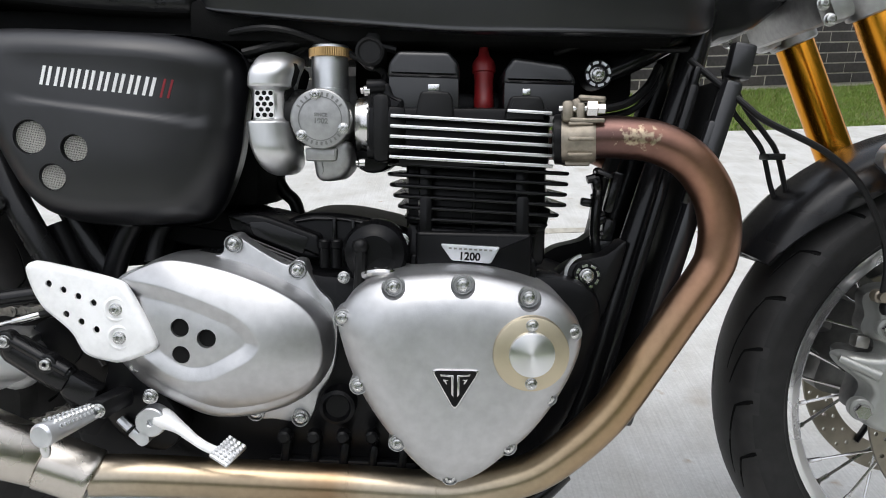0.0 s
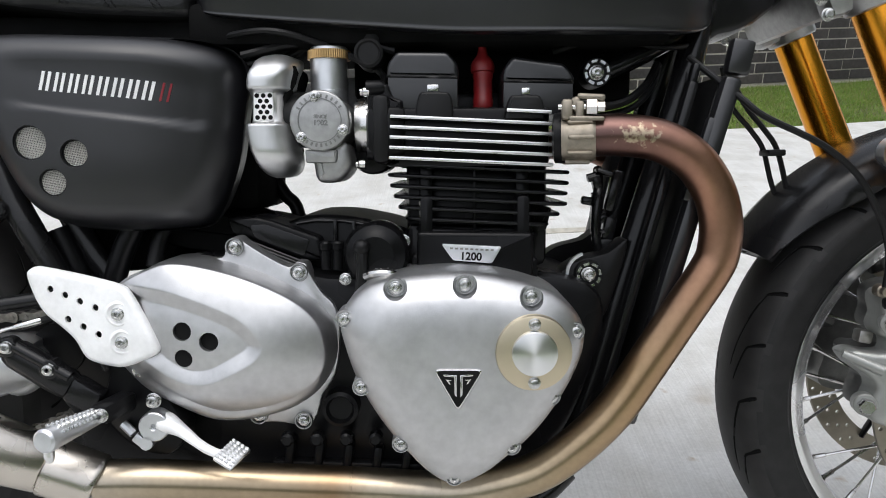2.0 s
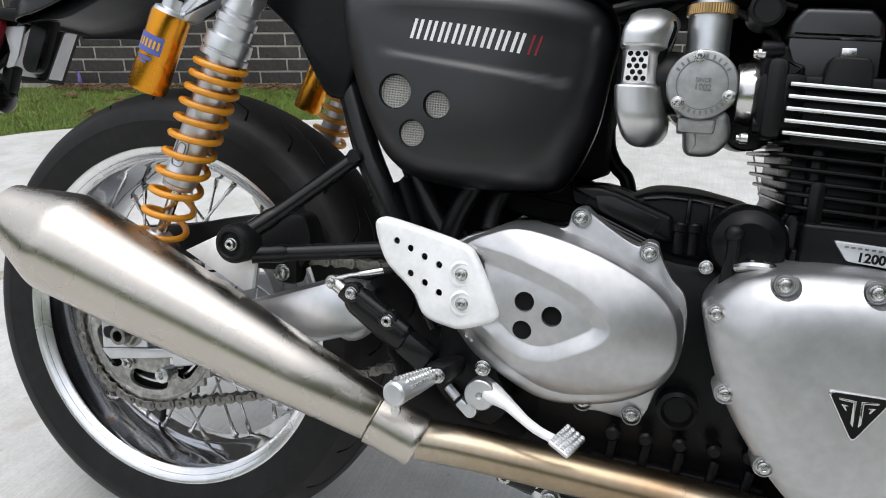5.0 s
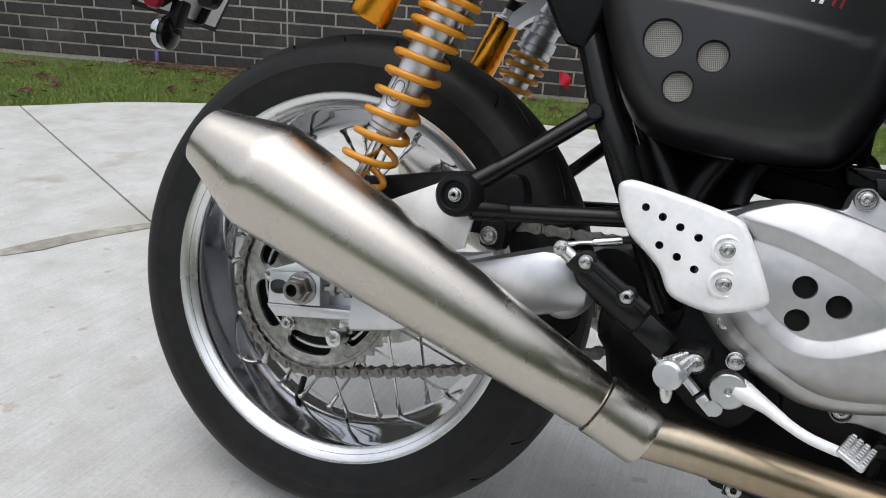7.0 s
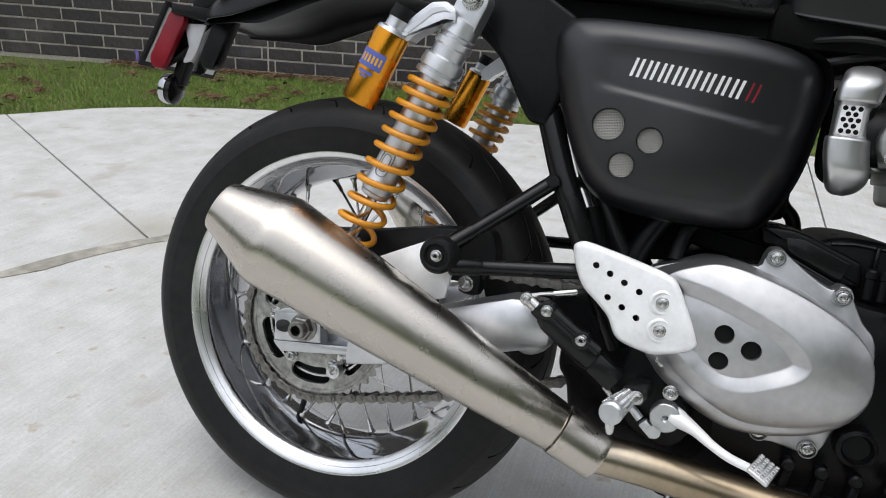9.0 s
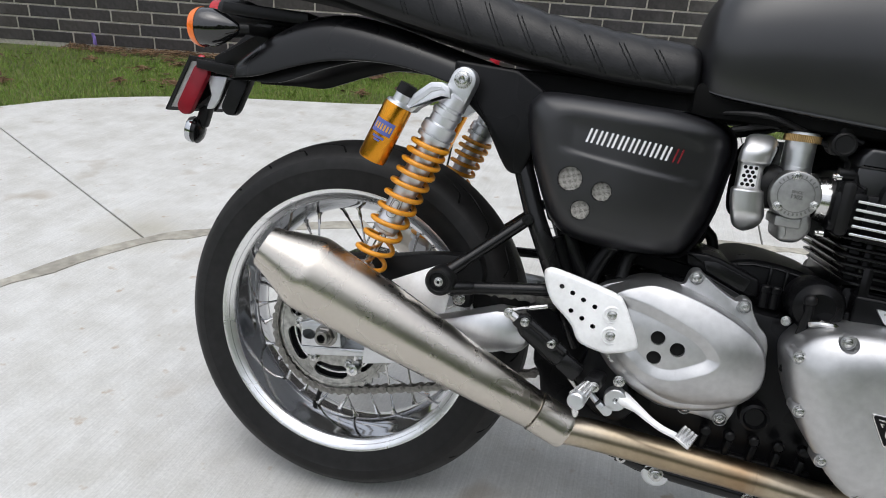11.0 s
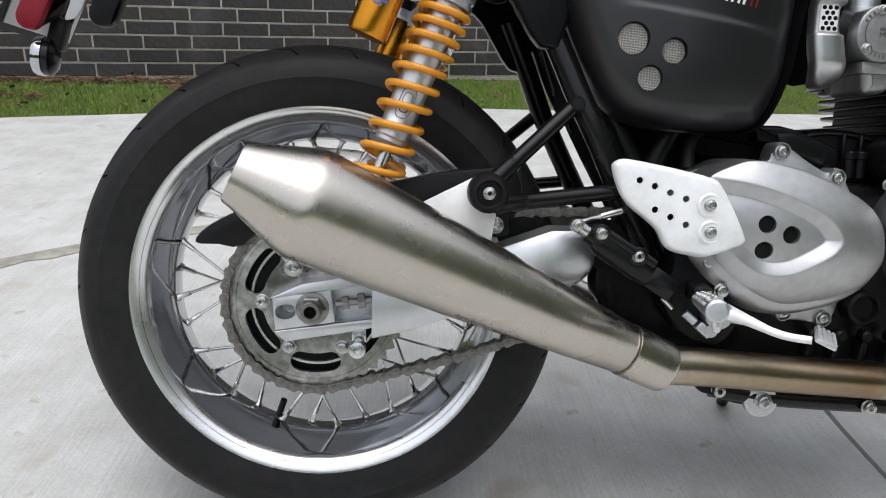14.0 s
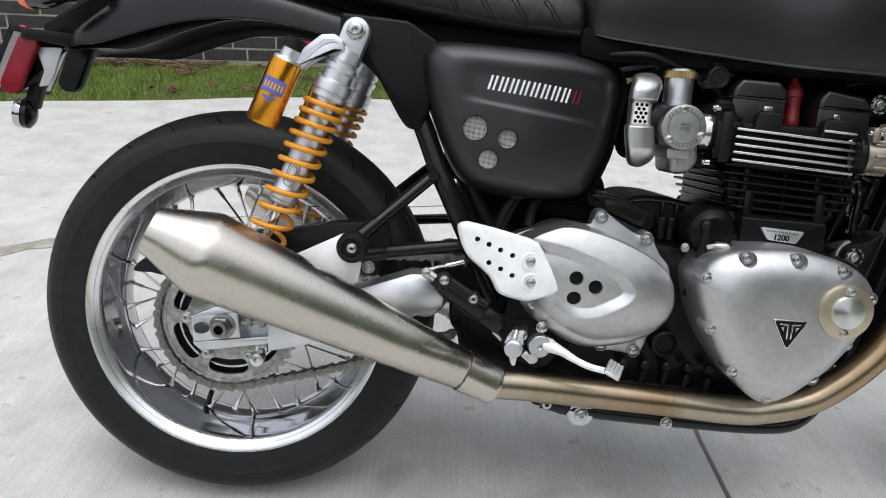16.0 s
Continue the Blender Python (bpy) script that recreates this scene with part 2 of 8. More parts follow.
def concrete():
    """Broom-finished driveway concrete: fine brush lines, mottling, rust-brown spots."""
    m = mat("broomed_concrete", (0.585, 0.582, 0.563), 0.85, var=0.07, scale=160, bump=0.0, big=0.03)
    n, l = m.node_tree.nodes, m.node_tree.links
    p = n["Principled BSDF"]
    co = n.new("ShaderNodeTexCoord")
    mp = n.new("ShaderNodeMapping")
    mp.inputs["Rotation"].default_value, mp.inputs["Scale"].default_value = (0, 0, radians(-18)), (300, 5, 1)
    l.new(co.outputs["Object"], mp.inputs[0])
    br = n.new("ShaderNodeTexNoise")
    br.inputs["Scale"].default_value, br.inputs["Detail"].default_value = 1.0, 3
    l.new(mp.outputs[0], br.inputs["Vector"])
    pit = n.new("ShaderNodeTexNoise")
    pit.inputs["Scale"].default_value, pit.inputs["Detail"].default_value = 220, 6
    l.new(co.outputs["Object"], pit.inputs["Vector"])
    ad = n.new("ShaderNodeMath")
    l.new(br.outputs["Fac"], ad.inputs[0])
    l.new(pit.outputs["Fac"], ad.inputs[1])
    bu = n.new("ShaderNodeBump")
    bu.inputs["Strength"].default_value, bu.inputs["Distance"].default_value = 0.5, 0.0012
    l.new(ad.outputs[0], bu.inputs["Height"])
    l.new(bu.outputs[0], p.inputs["Normal"])
    sp = n.new("ShaderNodeTexNoise")
    sp.inputs["Scale"].default_value, sp.inputs["Detail"].default_value = 5.5, 2
    l.new(co.outputs["Object"], sp.inputs["Vector"])
    mr = n.new("ShaderNodeMapRange")
    mr.inputs["From Min"].default_value, mr.inputs["From Max"].default_value = 0.64, 0.76
    mr.inputs["To Max"].default_value = 0.55
    l.new(sp.outputs["Fac"], mr.inputs["Value"])
    br2 = n.new("ShaderNodeMapRange")
    br2.inputs["From Min"].default_value, br2.inputs["From Max"].default_value = 0.3, 0.7
    br2.inputs["To Min"].default_value, br2.inputs["To Max"].default_value = 0.915, 1.065
    l.new(br.outputs["Fac"], br2.inputs["Value"])
    sc = n.new("ShaderNodeVectorMath")
    sc.operation = "SCALE"
    l.new(n[m["colour_from"]].outputs[0], sc.inputs[0])
    l.new(br2.outputs[0], sc.inputs["Scale"])
    mx = n.new("ShaderNodeMix")
    mx.data_type = "RGBA"
    mx.inputs[7].default_value = (0.33, 0.27, 0.20, 1)
    l.new(mr.outputs[0], mx.inputs[0])
    blotch = n.new("ShaderNodeTexNoise")
    blotch.inputs["Scale"].default_value, blotch.inputs["Detail"].default_value, blotch.inputs["Roughness"].default_value = 7.0, 6, 0.62
    l.new(co.outputs["Object"], blotch.inputs["Vector"])
    cloud = n.new("ShaderNodeValToRGB")
    for e, (pos, col) in zip(cloud.color_ramp.elements, ((0.34, (0.86, 0.85, 0.825)), (0.62, (1.05, 1.05, 1.05)))):
        e.position, e.color = pos, (*col, 1)
    l.new(blotch.outputs["Fac"], cloud.inputs[0])
    mott = n.new("ShaderNodeMix")
    mott.data_type, mott.blend_type = "RGBA", "MULTIPLY"
    mott.inputs[0].default_value = 1.0
    l.new(sc.outputs[0], mott.inputs[6])
    l.new(cloud.outputs[0], mott.inputs[7])
    l.new(mott.outputs[2], mx.inputs[6])
    # small rusty specks
    sp2 = n.new("ShaderNodeTexNoise")
    sp2.inputs["Scale"].default_value, sp2.inputs["Detail"].default_value = 21, 3
    l.new(co.outputs["Object"], sp2.inputs["Vector"])
    mr2 = n.new("ShaderNodeMapRange")
    mr2.inputs["From Min"].default_value, mr2.inputs["From Max"].default_value = 0.665, 0.74
    mr2.inputs["To Max"].default_value = 0.6
    l.new(sp2.outputs["Fac"], mr2.inputs["Value"])
    rust = n.new("ShaderNodeMix")
    rust.data_type = "RGBA"
    rust.inputs[7].default_value = (0.36, 0.27, 0.18, 1)
    l.new(mr2.outputs[0], rust.inputs[0])
    l.new(mx.outputs[2], rust.inputs[6])
    # the mud stain left where the joints meet
    near = n.new("ShaderNodeVectorMath")
    near.operation = "DISTANCE"
    near.inputs[1].default_value = (-1.02, 0.70, 0)
    l.new(co.outputs["Object"], near.inputs[0])
    fall = n.new("ShaderNodeMapRange")
    fall.inputs["From Min"].default_value, fall.inputs["From Max"].default_value = 0.02, 0.34
    fall.inputs["To Min"].default_value, fall.inputs["To Max"].default_value = 0.30, -0.45
    fall.clamp = True
    l.new(near.outputs["Value"], fall.inputs["Value"])
    both = n.new("ShaderNodeMath")
    l.new(fall.outputs[0], both.inputs[0])
    l.new(blotch.outputs["Fac"], both.inputs[1])
    mud = n.new("ShaderNodeMapRange")
    mud.inputs["From Min"].default_value, mud.inputs["From Max"].default_value = 0.42, 0.85
    mud.inputs["To Max"].default_value = 0.6
    l.new(both.outputs[0], mud.inputs["Value"])
    stain = n.new("ShaderNodeMix")
    stain.data_type = "RGBA"
    stain.inputs[7].default_value = (0.30, 0.27, 0.19, 1)
    l.new(mud.outputs[0], stain.inputs[0])
    l.new(rust.outputs[2], stain.inputs[6])
    l.new(stain.outputs[2], p.inputs["Base Color"])
    return m


def by_random(name, cols, rough, bump, source="Object Info", out="Random", bscale=200):
    """One of several colours piece by piece, with grain on top."""
    m = mat(name, (1, 1, 1), rough, var=0.22, scale=45, bump=bump, bscale=bscale, big=0.15)
    n, l = m.node_tree.nodes, m.node_tree.links
    src = n.new("ShaderNodeObjectInfo" if source == "Object Info" else "ShaderNodeNewGeometry")
    c = n.new("ShaderNodeValToRGB")
    while len(c.color_ramp.elements) < len(cols):
        c.color_ramp.elements.new(0.5)
    for i, (e, col) in enumerate(zip(c.color_ramp.elements, cols)):
        e.position, e.color = i / (len(cols) - 1), (*col, 1)
    l.new(src.outputs[out], c.inputs[0])
    mx = n.new("ShaderNodeMix")
    mx.data_type, mx.blend_type = "RGBA", "MULTIPLY"
    mx.inputs[0].default_value = 1.0
    l.new(c.outputs[0], mx.inputs[6])
    l.new(n[m["colour_from"]].outputs[0], mx.inputs[7])
    l.new(mx.outputs[2], n["Principled BSDF"].inputs["Base Color"])
    if "brick" in name:                       # pale salts here and there
        geo = n.new("ShaderNodeNewGeometry")
        salt = n.new("ShaderNodeTexNoise")
        salt.inputs["Scale"].default_value, salt.inputs["Detail"].default_value = 3.0, 8
        l.new(geo.outputs["Position"], salt.inputs["Vector"])
        r = n.new("ShaderNodeMapRange")
        r.inputs["From Min"].default_value, r.inputs["From Max"].default_value = 0.56, 0.80
        r.inputs["To Max"].default_value = 0.45
        l.new(salt.outputs["Fac"], r.inputs["Value"])
        pale = n.new("ShaderNodeMix")
        pale.data_type = "RGBA"
        pale.inputs[7].default_value = (0.26, 0.25, 0.235, 1)
        l.new(r.outputs[0], pale.inputs[0])
        l.new(mx.outputs[2], pale.inputs[6])
        l.new(pale.outputs[2], n["Principled BSDF"].inputs["Base Color"])
    return m


CONCRETE = concrete()
BRICKCOLS = [(0.045, 0.041, 0.042), (0.06, 0.053, 0.05), (0.05, 0.047, 0.052), (0.075, 0.066, 0.06)]
BRICK = by_random("dark_clay_brick", BRICKCOLS, 0.75, 0.5)
BRICKJ = by_random("dark_clay_brick_far", BRICKCOLS, 0.75, 0.5, "Geometry", "Random Per Island")
GRASS = by_random("lawn_grass", [(0.12, 0.21, 0.024), (0.16, 0.28, 0.034), (0.20, 0.30, 0.05), (0.29, 0.26, 0.105)], 0.6, 0.0, "Geometry", "Random Per Island")


STRAW = by_random("dead_straw", [(0.05, 0.030, 0.016), (0.13, 0.075, 0.038), (0.20, 0.115, 0.062), (0.27, 0.18, 0.10)], 0.85, 0.0, "Geometry", "Random Per Island")


# ---- building tools ----
def link_mesh(name, bm, material, parent=None, label="", angle=35):
    me = bpy.data.meshes.new(name)
    bmesh.ops.recalc_face_normals(bm, faces=bm.faces[:])
    bm.to_mesh(me)
    bm.free()
    me.materials.append(material)
    me.polygons.foreach_set("use_smooth", [True] * len(me.polygons))
    me.set_sharp_from_angle(angle=radians(angle))
    ob = new(name, me)
    ob.parent = parent
    return tagged(ob, label)


def part(name, bm, material, parent, label="", angle=35):
    return link_mesh(name, bm, material, parent, label, angle)


def repeat(ob, m, parent=None):
    """Another of the same piece at the pose m, on the same mesh."""
    o = new(ob.name.split(".")[0], ob.data)
    o.parent = parent or ob.parent
    o.matrix_local = m
    if ob.get("label"):
        o["label"] = ob["label"]
    return o


def cr(pts, n=6, closed=False):
    """A smooth line through points of two or three numbers."""
    p = [Vector(q) for q in pts]
    k, out = len(p), []
    for i in range(k if closed else k - 1):
        a, b, c, d = (p[(i + j) % k] if closed else p[min(max(i + j, 0), k - 1)] for j in (-1, 0, 1, 2))
        for s in range(n):
            t = s / n
            out.append(0.5 * ((2 * b) + (c - a) * t + (2 * a - 5 * b + 4 * c - d) * t * t + (3 * b - a - 3 * c + d) * t ** 3))
    return out if closed else out + [p[-1]]


def loft(bm, rings, caps=True, closed=True):
    """Skin rings of equally many points."""
    vs = [[bm.verts.new(q) for q in r] for r in rings]
    k = len(vs[0])
    for a, b in zip(vs, vs[1:]):
        for i in range(k if closed else k - 1):
            j = (i + 1) % k
            bm.faces.new((a[i], a[j], b[j], b[i]))
    if caps:
        bm.faces.new(vs[0][::-1])
        bm.faces.new(vs[-1])
    return bm


def basis(d):
    d = Vector(d).normalized()
    u = d.orthogonal().normalized() if abs(d.z) > 0.999 else d.cross(Vector((0, 0, 1))).normalized()
    return d, u, d.cross(u)


def tube(bm, pts, r, seg=12, caps=True, flat=1.0):
    """A round bar or pipe along a line; r is one radius or one for each point."""
    pts = [Vector(p) for p in pts]
    rs = r if isinstance(r, (list, tuple)) else [r] * len(pts)
    rings, u = [], None
    for i, p in enumerate(pts):
        d = (pts[min(i + 1, len(pts) - 1)] - pts[max(i - 1, 0)]).normalized()
        u = basis(d)[1] if u is None else (u - d * u.dot(d)).normalized()
        v = d.cross(u)
        rings.append([p + rs[i] * (math.cos(a) * u + flat * math.sin(a) * v) for a in (2 * math.pi * j / seg for j in range(seg))])
    return loft(bm, rings, caps)


def lathe(bm, prof, at, along, seg=32, caps=True):
    """Turn (distance along the axis, radius) pairs about an axis."""
    d, u, v = basis(along)
    at = Vector(at)
    return loft(bm, [[at + d * h + max(r, 1e-5) * (math.cos(a) * u + math.sin(a) * v) for a in (2 * math.pi * j / seg for j in range(seg))]
                     for h, r in prof], caps)


def ring_solid(bm, prof, at, along, seg=48):
    """Turn a closed profile about an axis: rims, tyres, rings."""
    d, u, v = basis(along)
    at = Vector(at)
    rows = []
    for j in range(seg):
        a = 2 * math.pi * j / seg
        rows.append([bm.verts.new(at + d * h + r * (math.cos(a) * u + math.sin(a) * v)) for h, r in prof])
    k = len(prof)
    for j in range(seg):
        for i in range(k):
            bm.faces.new((rows[j][i], rows[j][(i + 1) % k], rows[(j + 1) % seg][(i + 1) % k], rows[(j + 1) % seg][i]))
    return bm


def inset(line, d):
    """A closed outline in the plane, moved inwards by d."""
    k = len(line)
    area = sum(line[i][0] * line[(i + 1) % k][1] - line[(i + 1) % k][0] * line[i][1] for i in range(k))
    s = 1 if area > 0 else -1
    out = []
    for i in range(k):
        a, b, c = Vector(line[i - 1]), Vector(line[i]), Vector(line[(i + 1) % k])
        n1, n2 = (b - a).normalized(), (c - b).normalized()
        m = Vector((-(n1.y + n2.y), n1.x + n2.x)) * s
        m = m.normalized() if m.length > 1e-6 else Vector((-n1.y, n1.x)) * s
        out.append(b + m * d)
    return out


def shrink(line, f, about=None):
    c = Vector(about) if about else sum((Vector(q) for q in line), Vector((0, 0))) / len(line)
    return [c + (Vector(q) - c) * f for q in line]


def slab(bm, line, y0, y1, bev=0.002, steps=2):
    """A plate with an outline in x and z, from depth y0 to y1 (the outer face), its outer edge rounded."""
    s = 1 if y1 > y0 else -1
    rings = [[(q[0], y0, q[1]) for q in line]]
    for i in range(steps + 1):
        a = math.pi / 2 * i / steps
        ins = inset(line, bev * (1 - math.cos(a))) if bev else line
        rings.append([(q[0], y1 - s * bev * (1 - math.sin(a)), q[1]) for q in ins])
    return loft(bm, rings)


def dome(bm, line, layers, about=None):
    """A swelling cover: (scale, depth) layer by layer from its foot to its crown."""
    return loft(bm, [[(q[0], y, q[1]) for q in shrink(line, f, about)] for f, y in layers])


def holed(line, holes, y0, y1, bend=None):
    """A sheet with round holes (x, z, radius)."""
    bm = bmesh.new()
    loops = [[(q[0], q[1]) for q in line]] + [[(x + r * math.cos(a), z + r * math.sin(a)) for a in (2 * math.pi * j / 14 for j in range(14))] for x, z, r in holes]
    edges = []
    for lp in loops:
        vs = [bm.verts.new((x, y0, z)) for x, z in lp]
        edges += [bm.edges.new((vs[i], vs[(i + 1) % len(vs)])) for i in range(len(vs))]
    bmesh.ops.triangle_fill(bm, use_beauty=True, use_dissolve=False, edges=edges)
    got = bmesh.ops.extrude_face_region(bm, geom=bm.faces[:])
    for v in (g for g in got["geom"] if isinstance(g, bmesh.types.BMVert)):
        v.co.y = y1
    if bend:
        for v in bm.verts:
            v.co.y += bend(v.co.x, v.co.z)
    return bm


def box(bm, at, size, bev=0.003, turn=None, seg=2):
    t = bmesh.new()
    bmesh.ops.create_cube(t, size=1.0, matrix=Matrix.Diagonal((*size, 1)))
    if bev:
        bmesh.ops.bevel(t, geom=t.edges[:], offset=bev, segments=seg, affect="EDGES", profile=0.5)
    m = Matrix.Translation(at) @ (Euler([radians(a) for a in turn]).to_matrix().to_4x4() if turn else Matrix())
    bmesh.ops.transform(t, matrix=m, verts=t.verts[:])
    tmp = bpy.data.meshes.new("tmp")
    t.to_mesh(tmp)
    t.free()
    bm.from_mesh(tmp)
    bpy.data.meshes.remove(tmp)
    return bm


def cut(ob, cutter, crossing=False):
    """Take a solid away from a mesh object."""
    me = bpy.data.meshes.new("cutter")
    bmesh.ops.recalc_face_normals(cutter, faces=cutter.faces[:])
    cutter.to_mesh(me)
    cutter.free()
    tool = new("cutter", me)
    mod = ob.modifiers.new("cut", "BOOLEAN")
    mod.operation, mod.object, mod.solver = "DIFFERENCE", tool, "EXACT"
    mod.use_self = crossing
    tool.parent = ob.parent
    bpy.context.view_layer.update()
    got = bpy.data.meshes.new_from_object(ob.evaluated_get(bpy.context.evaluated_depsgraph_get()))
    ob.modifiers.clear()
    old, ob.data = ob.data, got
    got.name = old.name
    bpy.data.meshes.remove(old)
    bpy.data.objects.remove(tool)
    bpy.data.meshes.remove(me)
    got.set_sharp_from_angle(angle=radians(35))
    return ob


def words(body, size, depth):
    """Letters as a solid in x and z, facing -y, centred."""
    cu = bpy.data.curves.new("letters", "FONT")
    cu.body, cu.size, cu.extrude, cu.align_x, cu.align_y = body, size, depth, "CENTER", "CENTER"
    cu.offset = size * 0.03
    ob = new("letters", cu)
    bpy.context.view_layer.update()
    me = bpy.data.meshes.new_from_object(ob.evaluated_get(bpy.context.evaluated_depsgraph_get()))
    bpy.data.objects.remove(ob)
    bm = bmesh.new()
    bm.from_mesh(me)
    bmesh.ops.transform(bm, matrix=Matrix.Rotation(radians(90), 4, "X"), verts=bm.verts[:])
    return bm


def circle(x, z, r, k=24):
    return [(x + r * math.cos(2 * math.pi * j / k), z + r * math.sin(2 * math.pi * j / k)) for j in range(k)]


def rounded(pts, r, k=4):
    """A polygon with rounded corners."""
    out = []
    m = len(pts)
    for i in range(m):
        a, b, c = Vector(pts[i - 1]), Vector(pts[i]), Vector(pts[(i + 1) % m])
        p, q = b + (a - b).normalized() * r, b + (c - b).normalized() * r
        for s in range(k + 1):
            t = s / k
            out.append(p * (1 - t) ** 2 + b * 2 * t * (1 - t) + q * t * t)
    return out


# ---- ground, lawn, wall ----
def sheet(name, line, z0, z1, material, parent=None, label="", gap=0.0):
    """A level slab over an outline in x and y, its top at z1."""
    line = inset([(q[0], q[1]) for q in line], gap) if gap else line
    bm = bmesh.new()
    top = bm.faces.new([bm.verts.new((q[0], q[1], z1)) for q in line])
    rim = bm.edges[:]
    low = {v: bm.verts.new((v.co.x, v.co.y, z0)) for v in bm.verts[:]}
    for e in rim:
        a, b = e.verts
        bm.faces.new((a, b, low[b], low[a]))
    bmesh.ops.triangulate(bm, faces=[top])
    return link_mesh(name, bm, material, parent, label)


bm = bmesh.new()
bmesh.ops.create_grid(bm, x_segments=1, y_segments=1, size=400)
ground = link_mesh("ground", bm, SOIL)
ground.location = (0, 0, -0.03)
tagged(ground, "bare earth under the driveway and lawn", "ground", kind="structure")

edge_pts = [(-9, -6), (-5.2, -2.2), (-3.9, -0.3), (-3.2, 0.8), (-2.59, 1.565), (-2.34, 1.95), (-1.85, 2.3), (-1.1, 2.58), (-0.62, 2.81),
            (0.04, 2.97), (1.0, 3.03), (2.58, 3.2), (3.4, 3.37), (6, 3.9), (10, 4.8)]
EDGE = [tuple(q) for q in cr(edge_pts, 5)]
bend_pts = [(-1.35, -6), (-1.3, -1.5), (-1.24, -0.3), (-1.12, 0.3), (-0.965, 0.645), (-0.72, 0.86), (-0.3, 1.1), (0.35, 1.32), (0.93, 1.43), (1.29, 1.48), (3, 1.65), (10, 2.3)]
BEND = [tuple(q) for q in cr(bend_pts, 5)]
k_a, k_e, k_c = 4 * 5, 5 + 5 * 5 + 3, 8 * 5       # where the cross joints meet the bend
e_a, e_e, e_c = 4 * 5, 8 * 5, 10 * 5
k_e = 6 * 5 + 1
pave = new("driveway", None)
tagged(pave, "light grey broom-finished concrete driveway with dark joints", "driveway", kind="structure")
slabs = [
    BEND[:k_c + 1] + [(0.86, 0.1), (0.845, -6)],
    [(0.845, -6), (0.86, 0.1)] + BEND[k_c:] + [(10, -6)],
    BEND[:k_a + 1] + EDGE[e_a::-1],
    BEND[k_a:k_e + 1] + [(-0.4, 2.22)] + EDGE[e_e:e_a - 1:-1],
    BEND[k_e:k_c + 1] + EDGE[e_c:e_e - 1:-1] + [(-0.4, 2.22)],
    BEND[k_c:] + EDGE[:e_c - 1:-1],
]
for s in slabs:
    sheet("slab", s, -0.05, 0.0, CONCRETE, pave, gap=0.005)

band = random.Random(8)
for piece, (i0, i1) in enumerate(((13, 30), (36, 46))):
    mid = BEND[i0:i1]
    near_side = [(x + 0.012 + band.uniform(0, 0.03), y - 0.02 - band.uniform(0, 0.025)) for x, y in mid]
    far_side = [(x - 0.006 - band.uniform(0, 0.012), y + 0.008 + band.uniform(0, 0.012)) for x, y in mid]
    sheet("patch", near_side + far_side[::-1], 0.0004, 0.0022, GROUT, pave, "dirty mortar smeared along the joint")
WALL_C, WALL_K = 4.0, 0.27     # the wall's foot: y = C + K x
wall_turn = math.atan(WALL_K)


def wall_at(s, z, out=0.0):
    c, n = math.cos(wall_turn), math.sin(wall_turn)
    return Vector((s * c + n * out, WALL_C + s * n - c * out, z))


lawn_line = EDGE + [tuple(wall_at(11, 0)[:2]), tuple(wall_at(-12, 0)[:2])]
lawn = sheet("lawn", lawn_line, -0.05, -0.012, LAWNSOIL)
tagged(lawn, "strip of lawn soil between driveway and wall", "lawn", kind="structure")


def blades(name, count, x0, x1, size, seed, where, material=GRASS):
    """Short grass blades, three corners each, over a strip."""
    g = np.random.default_rng(seed)
    ex = np.array([q[0] for q in EDGE])
    ey = np.array([q[1] for q in EDGE])
    x = g.uniform(x0, x1, count)
    lo = np.interp(x, ex, ey) + 0.01 if where == "lawn" else np.full(count, -14.0)
    hi = WALL_C + WALL_K * x - 0.02 if where == "lawn" else np.full(count, -5.5)
    y = lo + (hi - lo) * g.random(count)
    keep = hi > lo
    patch = np.sin(x * 3.1 + 1.3 * np.sin(y * 2.7)) * np.cos(y * 4.3 + x * 1.7)
    keep &= g.random(count) < 0.92 - 0.5 * (patch > 0.4) - 0.3 * (where == "lawn") * np.clip((y - lo) / (hi - lo + 1e-6) - 0.75, 0, 1) * 4
    x, y = x[keep], y[keep]
    n = len(x)
    h = size * g.uniform(0.5, 1.3, n)
    a = g.uniform(0, 2 * np.pi, n)
    lean = h * g.uniform(0.2, 1.0, n)
    b = g.uniform(0, 2 * np.pi, n)
    w = g.uniform(0.0015, 0.003, n) * size / 0.04
    base = np.stack([x, y, np.full(n, -0.014)], 1)
    side = np.stack([np.cos(a) * w, np.sin(a) * w, np.zeros(n)], 1)
    tip = base + np.stack([np.cos(b) * lean, np.sin(b) * lean, h], 1)
    mid = base + np.stack([np.cos(b) * lean * 0.35, np.sin(b) * lean * 0.35, h * 0.62], 1)
    v = np.stack([base - side, base + side, mid + side * 0.8, mid - side * 0.8, tip], 1).reshape(-1, 3)
    f = []
    for i in range(0, 5 * n, 5):
        f += [(i, i + 1, i + 2, i + 3), (i + 3, i + 2, i + 4)]
    me = bpy.data.meshes.new(name)
    me.from_pydata(v.tolist(), [], f)
    me.materials.append(material)
    return new(name, me)


tagged(blades("grass", 170000, -5.5, 5.5, 0.027, 3, "lawn"), "short green lawn grass with dry brown patches", "grass", kind="stuff")


